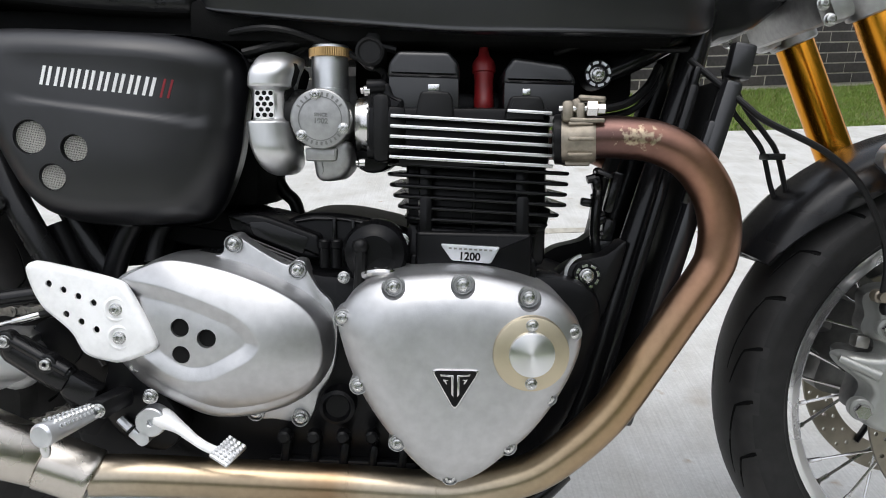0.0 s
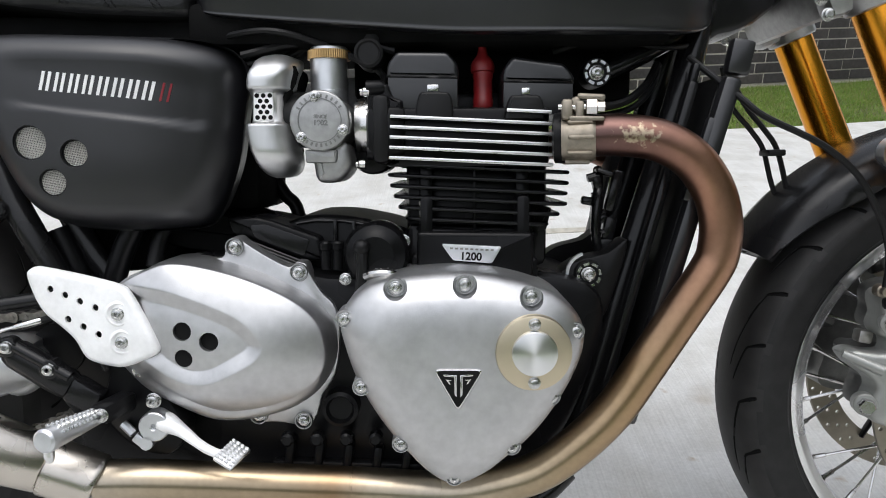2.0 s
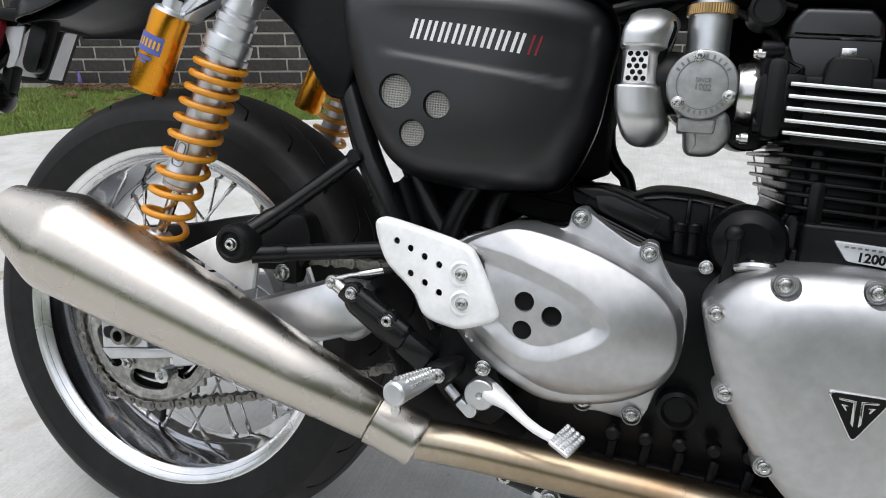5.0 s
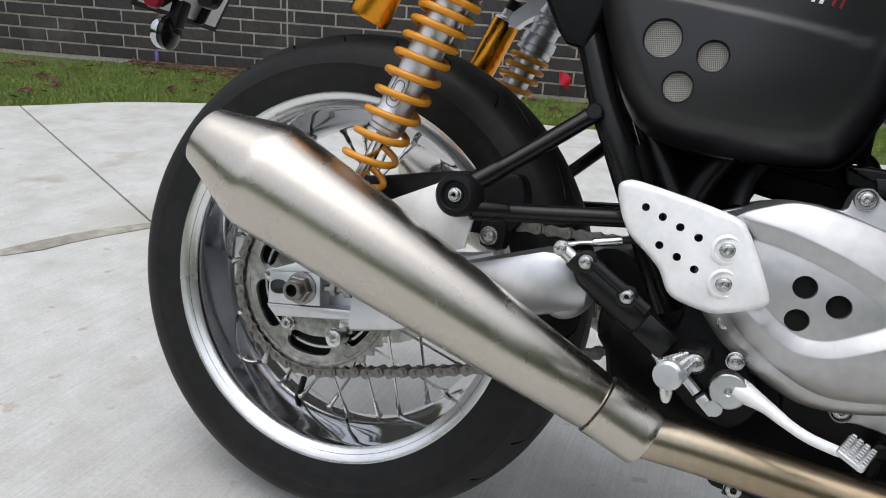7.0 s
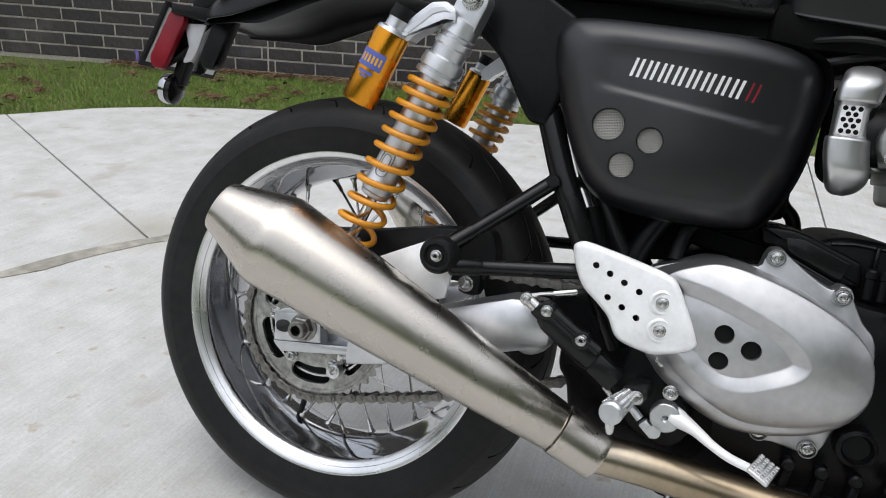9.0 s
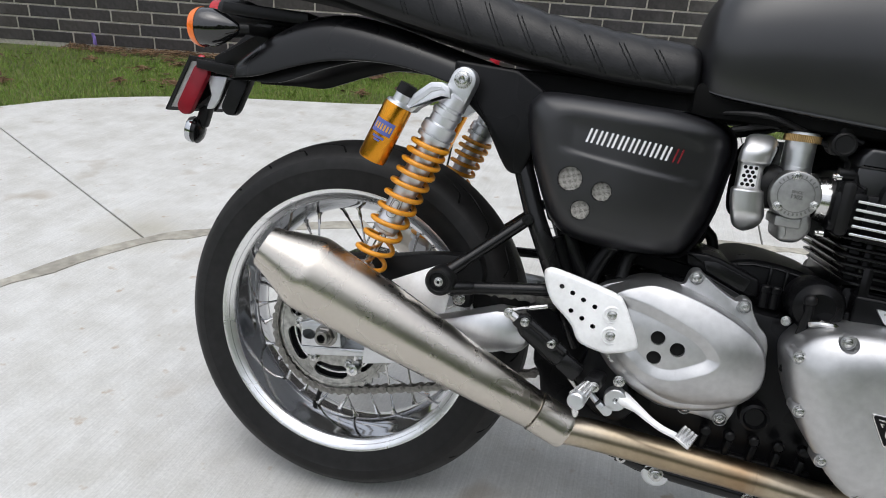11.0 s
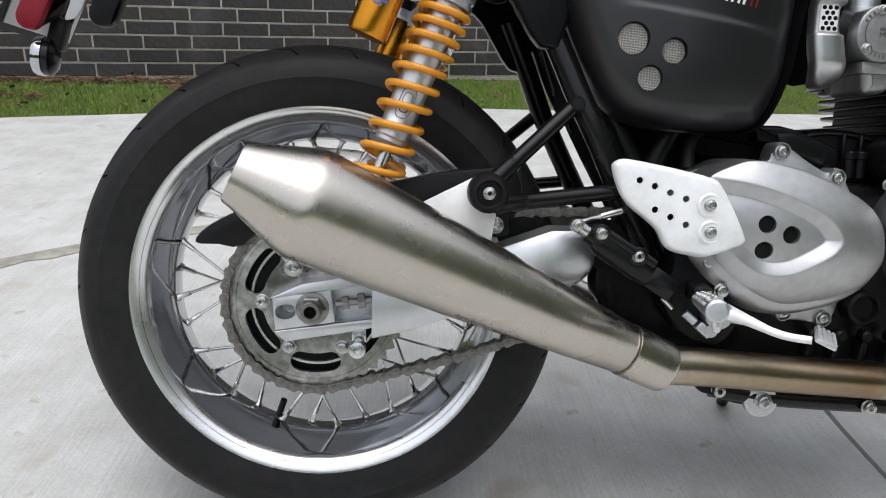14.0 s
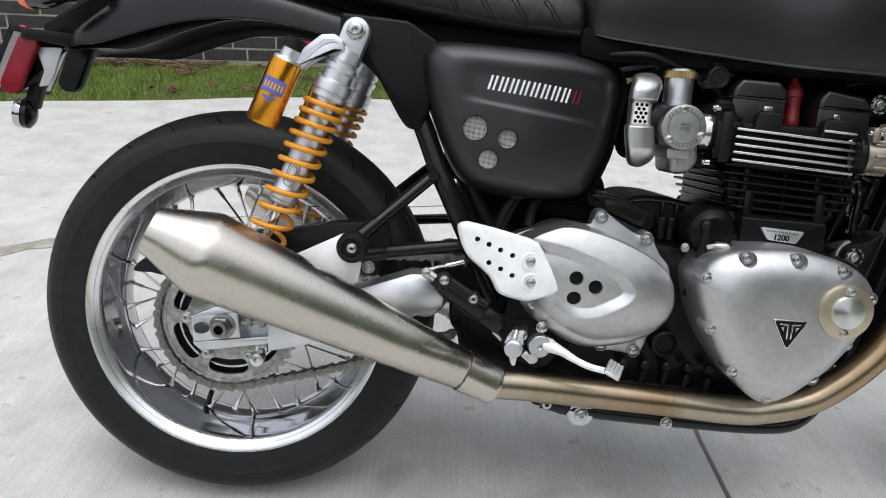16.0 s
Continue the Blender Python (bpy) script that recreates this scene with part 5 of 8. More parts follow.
# clutch cover: a rounded triangle
tri = cr([(0.667, 0.132), (0.690, 0.160), (0.727, 0.172), (0.792, 0.176), (0.842, 0.169), (0.884, 0.154), (0.908, 0.131), (0.915, 0.106), (0.907, 0.076), (0.888, 0.040),
          (0.864, 0.008), (0.840, -0.014), (0.812, -0.036), (0.782, -0.047), (0.756, -0.035), (0.728, -0.006), (0.704, 0.026), (0.684, 0.062), (0.671, 0.100)], 4, True)
bm = bmesh.new()
ctr = (0.792, 0.075)
dome(bm, tri, [(1.0, -0.115), (1.0, -0.195), (0.996, -0.1995), (0.986, -0.2040), (0.968, -0.2080), (0.94, -0.2118), (0.90, -0.2158), (0.85, -0.2197), (0.79, -0.2235), (0.72, -0.2262), (0.62, -0.2282), (0.45, -0.2295), (0.2, -0.2302)], ctr)
clutch = part("clutch_cover", bm, CAST, moto, "satin silver rounded-triangle engine cover", 40)
cutter = bmesh.new()
for x, z in ((0.724, 0.162), (0.793, 0.164), (0.859, 0.151)):      # the upper bolts stand in scooped pockets
    lathe(cutter, [(0.0, 0.0112), (-0.006, 0.0120), (-0.04, 0.0135)], (x, -0.2065, z + 0.001), AX, 28)
cut(clutch, cutter)
for x, z in ((0.724, 0.162), (0.793, 0.164), (0.859, 0.151), (0.9035, 0.116), (0.673, 0.131), (0.688, 0.061), (0.727, 0.001), (0.781, -0.035), (0.840, -0.003), (0.880, 0.049)):
    y_b = -0.2080 if z > 0.14 else -0.2105
    bm = bmesh.new()
    lathe(bm, [(0.03, 0.0096), (-0.001, 0.0094), (-0.0024, 0.0088), (-0.0024, 0.0080), (0.0002, 0.0078), (0.0002, 0.0)], (x, y_b, z), AX, 24, caps=False)
    part("bolt_boss", bm, CAST, clutch)
    bolt((x, y_b - 0.0004, z), 0.0054, clutch)
bm = bmesh.new()
slab(bm, circle(0.8592, 0.0998, 0.0374, 48), -0.2, -0.2345, 0.002)
cap = part("inspection_ring", bm, CHAMPAGNE, clutch, "champagne anodised ring round the inspection cap")
bm = bmesh.new()
slab(bm, circle(0, 0, 0.0222, 40), 0.0, -0.0155, 0.0015)
spun = part("inspection_cap", bm, SPUN, cap, "spun aluminium inspection cap")
spun.location = (0.8595, -0.225, 0.1005)
for z in (0.1287, 0.0705):
    bolt((0.8595, -0.2345, z), 0.0050, cap)


badge = rounded([(0.7612, 0.0848), (0.8105, 0.0842), (0.7848, 0.0420)], 0.006)
bm = bmesh.new()
slab(bm, badge, -0.226, -0.2335, 0.001)
bdg = part("badge", bm, STEEL, clutch, "triangular badge, black with silver rim")
bm = bmesh.new()
slab(bm, shrink(badge, 0.91), -0.232, -0.2342, 0.0003)
part("badge_field", bm, DARK, bdg)
bm = bmesh.new()
for s in (-1, 1):
    slab(bm, [(0.7855 + s * 0.0018, 0.0790), (0.7855 + s * 0.0150, 0.0800), (0.7855 + s * 0.0140, 0.0780), (0.7855 + s * 0.0040, 0.0772), (0.7855 + s * 0.0040, 0.0600), (0.7855 + s * 0.0018, 0.0570)], -0.2338, -0.2347, 0.0002)
    slab(bm, [(0.7855 + s * 0.0062, 0.0742), (0.7855 + s * 0.0125, 0.0750), (0.7855 + s * 0.0090, 0.0700), (0.7855 + s * 0.0078, 0.0700), (0.7855 + s * 0.0090, 0.0730)], -0.2338, -0.2347, 0.0002)
part("badge_mark", bm, STEEL, bdg, "plain silver shapes on the badge")

# sprocket cover: foot with lugs, a walled shell with a rolled edge, sunk almond with three holes
bm = bmesh.new()
foot = cr([(0.401, 0.140), (0.416, 0.160), (0.440, 0.1705), (0.4725, 0.1835), (0.498, 0.1842), (0.5255, 0.183), (0.5305, 0.1945), (0.535, 0.2035), (0.5455, 0.2055), (0.5535, 0.199), (0.578, 0.183), (0.600, 0.172), (0.609, 0.1775),
           (0.6195, 0.1750), (0.6235, 0.164), (0.636, 0.1429), (0.6485, 0.1298), (0.6545, 0.110), (0.6545, 0.085), (0.6505, 0.056), (0.6425, 0.0375), (0.6337, 0.024), (0.6265, 0.002), (0.6195, -0.0085), (0.605, -0.0105), (0.580, -0.007),
           (0.566, -0.007), (0.555, -0.002), (0.525, 0.004), (0.4639, 0.0268), (0.4269, 0.0566), (0.404, 0.0866)], 3, True)
slab(bm, foot, -0.10, -0.125, 0.003)
cover = part("sprocket_cover", bm, CAST, moto, "satin silver cover over the gearbox sprocket", 40)


def by_angle(line, c, n):
    """An outline's points at n even angles about a centre."""
    line = [Vector(q[:2]) for q in line]
    m, out = len(line), []
    for k in range(n):
        a = 2 * math.pi * k / n
        d = Vector((math.cos(a), math.sin(a)))
        far = 0
        for i in range(m):
            p, q = line[i] - Vector(c), line[(i + 1) % m] - Vector(c)
            e = q - p
            den = d.x * e.y - d.y * e.x
            if abs(den) > 1e-12:
                s, u = (p.x * e.y - p.y * e.x) / den, (p.x * d.y - p.y * d.x) / den
                if s > 0 and -1e-6 <= u <= 1 + 1e-6:
                    far = max(far, s)
        out.append(Vector(c) + d * far)
    return out


c0 = (0.530, 0.100)
wall_foot = by_angle(cr([(0.4020, 0.1334), (0.4126, 0.1519), (0.4259, 0.1627), (0.4421, 0.1702), (0.4584, 0.1789), (0.4744, 0.1840), (0.4996, 0.1845), (0.5276, 0.1801), (0.5680, 0.1670), (0.5991, 0.1526), (0.6239, 0.1382), (0.6426, 0.1198),
                         (0.6516, 0.1002), (0.6508, 0.0688), (0.6391, 0.0431), (0.6137, 0.0221), (0.5810, 0.0098), (0.5420, 0.0036), (0.5098, 0.0075), (0.4659, 0.0285), (0.4423, 0.0434), (0.4291, 0.0580), (0.4074, 0.0879)], 3, True), c0, 260)
face = by_angle(cr([(0.4200, 0.1413), (0.4311, 0.1583), (0.4437, 0.1685), (0.4591, 0.1756), (0.4774, 0.1822), (0.4954, 0.1831), (0.5191, 0.1793), (0.5486, 0.1717), (0.5781, 0.1610), (0.6076, 0.1467), (0.6253, 0.1343), (0.6369, 0.1206),
                    (0.6437, 0.1051), (0.6461, 0.0833), (0.6412, 0.0645), (0.6223, 0.0439), (0.5913, 0.0299), (0.5605, 0.0229), (0.5359, 0.0216), (0.5118, 0.0288), (0.4820, 0.0454), (0.4598, 0.0624), (0.4471, 0.0751), (0.4265, 0.1012)], 3, True), c0, 260)
almond = [tuple(q) for q in cr([(0.436, 0.1620), (0.4488, 0.1616), (0.4747, 0.1584), (0.4975, 0.1529), (0.5203, 0.1455), (0.5431, 0.1364), (0.5602, 0.1273), (0.5742, 0.1153), (0.5825, 0.1036), (0.5840, 0.0966), (0.5789, 0.0870), (0.5698, 0.0793),
                                (0.5517, 0.0692), (0.5337, 0.0603), (0.5158, 0.0568), (0.4983, 0.0589), (0.4811, 0.0675), (0.4671, 0.0786), (0.4400, 0.1000), (0.4300, 0.135)], 3, True)]
alm = np.array(almond)
alm_next = np.roll(alm, -1, 0)


def sunk(x, z):
    """How far the almond is sunk at a place: a sloping wall, then a flat floor."""
    p = np.array((x, z))
    e = alm_next - alm
    u = np.clip(((p - alm) * e).sum(1) / (e * e).sum(1), 0, 1)
    d = np.sqrt((((alm + e * u[:, None]) - p) ** 2).sum(1)).min()
    cross = ((alm[:, 1] > z) != (alm_next[:, 1] > z)) & (x < (alm_next[:, 0] - alm[:, 0]) * (z - alm[:, 1]) / (alm_next[:, 1] - alm[:, 1] + 1e-12) + alm[:, 0])
    d = d if cross.sum() % 2 else -d
    soft = lambda v: 0.5 * (v + math.sqrt(v * v + 2.0e-7))
    return min(0.0105, 0.72 * (soft(d) - soft(d - 0.0145)))


def bulge(f):
    return -0.1752 - 0.0238 * (1 - f * f) ** 0.85


def sag(z):
    """The shell falls away towards its lower edge."""
    return 2.4 * max(0.0, 0.080 - z) ** 2


bm = bmesh.new()
rings = [[(q.x, y, q.y) for q in wall_foot] for y in (-0.095, -0.128)]
crisp = [min(1, max(0, 0.5 + 1.1 * math.sin(2 * math.pi * k / 260 + 0.12))) for k in range(260)]     # walled above, rolling over below
crisp = [c * c * (3 - 2 * c) for c in crisp]
for f, y, fr, yr in ((0.10, -0.138, 0.03, -0.142), (0.35, -0.148, 0.11, -0.1520), (0.60, -0.157, 0.26, -0.1605), (0.80, -0.1645, 0.48, -0.1675), (0.93, -0.1695, 0.74, -0.1722), (1.0, -0.1740, 1.0, -0.1752)):
    ring = []
    for p, q, c in zip(wall_foot, face, crisp):
        g = fr + (f - fr) * c
        ring.append((p.x + (q.x - p.x) * g, yr + (y - yr) * c + g * sag(q.y), p.y + (q.y - p.y) * g))
    rings.append(ring)
for f in [0.992, 0.98, 0.965, 0.95] + list(np.linspace(0.93, 0.02, 78)):
    rings.append([(q.x, bulge(f) + sunk(q.x, q.y) + sag(q.y), q.y) for q in shrink(face, f, c0)])
loft(bm, rings)
shell_ob = part("cover_shell", bm, CAST, cover, "swelling satin shell with a sunk almond panel", 60)
PUNCH = ((0.5008, 0.1140, 0.0098), (0.5285, 0.1030, 0.0100), (0.5003, 0.0850, 0.0098))
cutter = bmesh.new()
for x, z, r in PUNCH:
    slab(cutter, circle(x, z, r), -0.160, -0.23, 0)
cut(shell_ob, cutter)
# a black plug in each hole paints the shade of its depth
for x, z, r in PUNCH:
    bm = bmesh.new()
    slab(bm, circle(x, z, r - 0.0001, 20), -0.150, -0.1822, 0)
    part("hole_backing", bm, DARK, cover, "black plug that paints the shade in a hole")
for x, z in ((0.5415, 0.1950), (0.6115, 0.1660), (0.6115, -0.0040), (0.5610, 0.0025)):
    bm = bmesh.new()
    lathe(bm, [(0.02, 0.0104), (-0.0030, 0.0102), (-0.0040, 0.0097), (-0.0040, 0.0090), (-0.0034, 0.0086), (-0.0002, 0.0084)], (x, -0.1255, z), AX, 28, caps=False)
    part("bolt_boss", bm, CAST, cover)
    bolt((x, -0.1255, z), 0.0060, cover)

# barrel
bm = bmesh.new()
box(bm, (0.8110, 0, 0.228), (0.1600, 0.196, 0.125), 0.010)
barrel = part("cylinder_barrel", bm, POWDER, moto, "black finned cylinder barrel")
bm = bmesh.new()
slab(bm, rounded([(0.880, 0.168), (0.8815, 0.205), (0.8905, 0.208), (0.8965, 0.233), (0.878, 0.238), (0.860, 0.168)], 0.003), 0.0, -0.098, 0.003)
part("chain_tunnel", bm, POWDER, barrel)
bm = bmesh.new()
slab(bm, rounded([(0.7270, 0.150), (0.7305, 0.2050), (0.7345, 0.2170), (0.8735, 0.2130), (0.8770, 0.150)], 0.005), 0.11, -0.112, 0.006)
slab(bm, rounded([(0.7420, 0.150), (0.7435, 0.2110), (0.8705, 0.2085), (0.8710, 0.150)], 0.005), 0.0, -0.136, 0.005, 3)
slab(bm, rounded([(0.7350, 0.150), (0.7370, 0.1850), (0.8760, 0.1800), (0.8770, 0.150)], 0.004), 0.0, -0.129, 0.004)
part("barrel_base", bm, POWDER, barrel)
for x in (0.7540, 0.8605):
    bm = bmesh.new()
    box(bm, (x, -0.090, 0.2350), (0.0160, 0.052, 0.100), 0.006)
    box(bm, (x, -0.100, 0.2180), (0.0165, 0.058, 0.064), 0.007)
    part("corner_pillar", bm, POWDER, barrel)
bm = bmesh.new()
box(bm, (0.8075, -0.094, 0.245), (0.0035, 0.050, 0.075), 0.0012)
part("barrel_web", bm, POWDER, barrel)
for k, (x0, x1) in enumerate(((0.7095, 0.9150), (0.7100, 0.9145), (0.7122, 0.9132), (0.7160, 0.9128), (0.7212, 0.9045), (0.7290, 0.8920), (0.7400, 0.8800))):
    bm = bmesh.new()
    w = (x1 - x0) / 2
    line = rounded([(-w, 0.115), (w, 0.115), (w, -0.1265), (-w, -0.1265)], 0.026, 6)
    loft(bm, [[(q[0], q[1], h) for q in inset(line, i)] for h, i in ((-0.0023, 0.0030), (-0.0020, 0.0012), (-0.0011, 0.0002), (0, 0), (0.0011, 0.0002), (0.0020, 0.0012), (0.0023, 0.0030))])
    bmesh.ops.transform(bm, matrix=Matrix.Translation(((x0 + x1) / 2, 0, 0.2785 - 0.01175 * k)) @ Matrix.Rotation(radians(3.15), 4, "Y"), verts=bm.verts[:])
    part("fin", bm, GLOSS, barrel)
# head with bright-edged fins
bm = bmesh.new()
box(bm, (0.806, 0, 0.312), (0.166, 0.255, 0.065), 0.006)
box(bm, (0.806, 0.034, 0.352), (0.178, 0.160, 0.036), 0.010)
box(bm, (0.712, -0.090, 0.318), (0.045, 0.085, 0.058), 0.010)
head = part("cylinder_head", bm, POWDER, moto, "black cylinder head with polished fin edges")
bm = bmesh.new()
slab(bm, rounded([(0.6915, 0.3705), (0.7140, 0.3705), (0.7190, 0.3560), (0.7300, 0.3530), (0.7300, 0.3370), (0.7150, 0.3350), (0.7160, 0.2925), (0.6915, 0.2925)], 0.0035, 3), 0.02, -0.1260, 0.004, 3)
part("intake_flange", bm, POWDER, head, "black intake flange of the head")
for z in (0.366, 0.297):
    bm = bmesh.new()
    lathe(bm, [(0.0, 0.0), (0.0, 0.0085), (0.016, 0.0085), (0.020, 0.006)], (0.6905, -0.122, z), (1, 0, 0), 14)
    part("flange_lug", bm, POWDER, head)
FINS = [(0.8030, 0.3299 - 0.0109 * k, 0.1745 + 0.0010 * k) for k in range(5)] + [(0.8650, 0.3387, 0.0500)]
for x, z0, long in FINS:
    line = rounded([(-long / 2, 0.135), (long / 2, 0.135), (long / 2, -0.140), (-long / 2, -0.140)], 0.010)
    tilt_m = Matrix.Translation((x, 0, z0)) @ Matrix.Rotation(radians(3.15), 4, "Y")
    bm = bmesh.new()
    loft(bm, [[(q[0], q[1], h) for q in inset(line, i)] for h, i in ((-0.0020, 0.0010), (-0.0012, 0), (0.0012, 0), (0.0020, 0.0010))])
    bmesh.ops.transform(bm, matrix=tilt_m, verts=bm.verts[:])
    f = part("head_fin", bm, POWDER, head)
    bm = bmesh.new()
    box(bm, (0, -0.1400, 0), (long - 0.002, 0.0030, 0.0036), 0.0009, seg=2)
    bmesh.ops.transform(bm, matrix=tilt_m, verts=bm.verts[:])
    part("polished_edge", bm, FINEDGE, f, "polished fin edge")
# cam cover: two humps with a valley for the plug lead
for x0, x1, top_l, top_r in ((0.7125, 0.7900, 0.4040, 0.4032), (0.8380, 0.9155, 0.3975, 0.3895)):
    seam = top_l - 0.0275
    line = rounded([(x0 - 0.0006, seam), (x0 + 0.001, top_l - 0.012), (x0 + 0.011, top_l + 0.001), (x1 - 0.011, top_r + 0.001), (x1, top_r - 0.012), (x1 + 0.0016, seam - 0.0022)], 0.0045, 5)
    bm = bmesh.new()
    slab(bm, [tuple(q) for q in line], 0.11, -0.1235, 0.0060, 5)
    part("cam_cover", bm, CAMBLK, head, "satin black cam cover")
    bm = bmesh.new()
    slab(bm, [(x0 + 0.0006, 0.336), (x0 + 0.0010, seam + 0.003), (x1 - 0.0002, seam + 0.002), (x1 + 0.0004, 0.336)], 0.11, -0.1205, 0.0025, 3)
    part("cover_skirt", bm, CAMBLK, head)
for x0, x1, top, cap_x, cap_z, cap_w in ((0.7427, 0.7843, 0.3605, 0.7626, 0.3650, 0.0125), (0.8393, 0.8822, 0.3560, 0.8625, 0.3606, 0.0088)):
    bm = bmesh.new()
    slab(bm, [tuple(q) for q in cr([(x0, 0.330), (x0 + 0.003, top - 0.010), (x0 + 0.0065, top - 0.0015), (x0 + 0.012, top), (x1 - 0.009, top - 0.0003), (x1 - 0.004, top - 0.003), (x1 - 0.001, top - 0.010), (x1, 0.330)], 4)], -0.10, -0.136, 0.003, 3)
    part("cover_lug", bm, PLASTIC, head, "black rubber-capped lug")
    bm = bmesh.new()
    box(bm, (cap_x, -0.1245, cap_z), (cap_w, 0.008, 0.0072), 0.0008)
    part("lug_cap", bm, ALU, head, "bright square cap")
bm = bmesh.new()
lathe(bm, [(0, 0.0100), (0.002, 0.0114), (0.012, 0.0114), (0.0135, 0.0108), (0.035, 0.0108), (0.037, 0.0114), (0.042, 0.0114), (0.043, 0.0134), (0.051, 0.0136), (0.056, 0.0115), (0.062, 0.0066), (0.070, 0.0050), (0.10, 0.0046)], (0.819, -0.085, 0.344), (0, 0.1, 1), 24)
part("plug_cap", bm, REDHOSE, head, "dark red spark plug lead and cap")
# capacity badge
bm = bmesh.new()
slab(bm, rounded([(0.7700, 0.1975), (0.8355, 0.1940), (0.8250, 0.1758), (0.7825, 0.1795)], 0.003), -0.136, -0.142, 0.0006)
plate = part("capacity_badge", bm, RAWALU, barrel, "small steel badge reading 1200")
bm = words("1200", 0.0118, 0.0003)
bmesh.ops.transform(bm, matrix=pose(0.8020, -0.1425, 0.1834, 0, 3, 0), verts=bm.verts[:])
part("badge_number", bm, DARK, plate)
bm = bmesh.new()
for k in range(9):
    box(bm, (0.7810 + 0.0055 * k, -0.1422, 0.1928 - 0.0003 * k), (0.0033, 0.0008, 0.0019), 0)
part("badge_bars", bm, DULLSTEEL, plate)

# ---- intake: throttle bodies dressed as carburettors, ribbed airbox cover ----
bm = bmesh.new()
slab(bm, circle(0.6417, 0.331, 0.0322, 48), -0.060, -0.1395, 0.0025, 3)
carb = part("throttle_body", bm, GREYCAST, moto, "grey cast throttle body shaped like a carburettor")
bm = bmesh.new()
ring_solid(bm, [(0, 0.0235), (0, 0.0225), (-0.0008, 0.0225), (-0.0008, 0.0235)], (0.6417, -0.1395, 0.331), AX, 40)
for k in range(20):
    a = radians(150 - 13 * k) if k < 10 else radians(215 + 11.5 * (k - 10))
    box(bm, (0.6417 + 0.0262 * math.cos(a), -0.1397, 0.331 + 0.0262 * math.sin(a)), (0.0020, 0.0012, 0.0038), 0, (0, 90 - math.degrees(a), 0))
part("embossed_ring", bm, CASTMARK, carb, "raised ring of plain marks")
bm = words("SINCE", 0.0052, 0.0005)
bmesh.ops.transform(bm, matrix=pose(0.6425, -0.1398, 0.3350, 0, 2, 0), verts=bm.verts[:])
part("embossed_word", bm, CASTMARK, carb)
bm = words("1902", 0.0078, 0.0005)
bmesh.ops.transform(bm, matrix=pose(0.6425, -0.1398, 0.3285, 0, 2, 0), verts=bm.verts[:])
part("embossed_year", bm, CASTMARK, carb)
for at in ((0.6369, -0.1395, 0.3563), (0.6215, -0.1395, 0.3132), (0.6663, -0.1395, 0.3206)):
    bolt(at, 0.0048, carb, "screw")
bm = bmesh.new()
lathe(bm, [(0, 0.0212), (0.012, 0.0212), (0.0125, 0.0207), (0.049, 0.0207)], (0.6447, -0.085, 0.355), (0, 0, 1), 36)
part("neck", bm, RAWALU, carb)
bm = bmesh.new()
knurl = [(0.6455 + r * math.cos(2 * math.pi * j / 120), r * math.sin(2 * math.pi * j / 120) - 0.085) for j in range(120) for r in [0.0238 if j % 2 else 0.0244]]
loft(bm, [[(q[0], q[1], z) for q in knurl] for z in (0.4015, 0.4110)])
knurled = part("knurled_cap", bm, BRASS, carb, "knurled bronze cap")
bm = bmesh.new()
lathe(bm, [(0.0, 0.0212), (0.0035, 0.0208), (0.0045, 0.0195), (0.0045, 0.010), (0.003, 0.008)], (0.6455, -0.085, 0.4105), (0, 0, 1), 32)
part("cap_lid", bm, RAWALU, knurled, "plain lid on the knurled cap")
bm = bmesh.new()
bowl = cr([(0.630, 0.310), (0.6646, 0.309), (0.6729, 0.2946), (0.6713, 0.2791), (0.6594, 0.2662), (0.6418, 0.2642), (0.634, 0.2685), (0.6315, 0.280)], 4, True)
slab(bm, bowl, -0.06, -0.127, 0.011, 4)
slab(bm, rounded([(0.6235, 0.3005), (0.6590, 0.3005), (0.6575, 0.2862), (0.6240, 0.2862)], 0.003, 3), -0.07, -0.1325, 0.003)
part("float_bowl", bm, GREYCAST, carb)
bm = bmesh.new()
lathe(bm, [(0, 0.030), (0.012, 0.033), (0.016, 0.033), (0.030, 0.028)], (0.676, -0.088, 0.327), (1, 0, 0), 32)
part("intake_flange", bm, STEEL, carb, "bright intake clamp")
bm = bmesh.new()
lathe(bm, [(0, 0.026), (0.04, 0.026)], (0.690, -0.088, 0.323), (1, 0, 0), 24)
box(bm, (0.706, -0.100, 0.322), (0.020, 0.07, 0.075), 0.008)
part("intake_rubber", bm, PLASTIC, carb, "black rubber intake stub")
for at in ((0.694, -0.125, 0.362), (0.688, -0.125, 0.284)):
    bm = bmesh.new()
    lathe(bm, [(0, 0.0052), (0.006, 0.0052), (0.008, 0.0035), (0.010, 0.0035)], at, (-1, 0, 0), 12)
    part("stud", bm, STEEL, carb)
bm = bmesh.new()
slab(bm, circle(0.692, 0.2985, 0.026, 24), 0.02, -0.085, 0.006)
part("idle_valve", bm, POWDER, carb)
# the far carburettor
bm = bmesh.new()
slab(bm, circle(0.645, 0.329, 0.034, 32), 0.060, 0.135, 0.003)
lathe(bm, [(0, 0.022), (0.045, 0.022)], (0.652, 0.085, 0.355), (0, 0, 1), 24)
part("throttle_body", bm, GREYCAST, moto, "grey cast throttle body shaped like a carburettor")
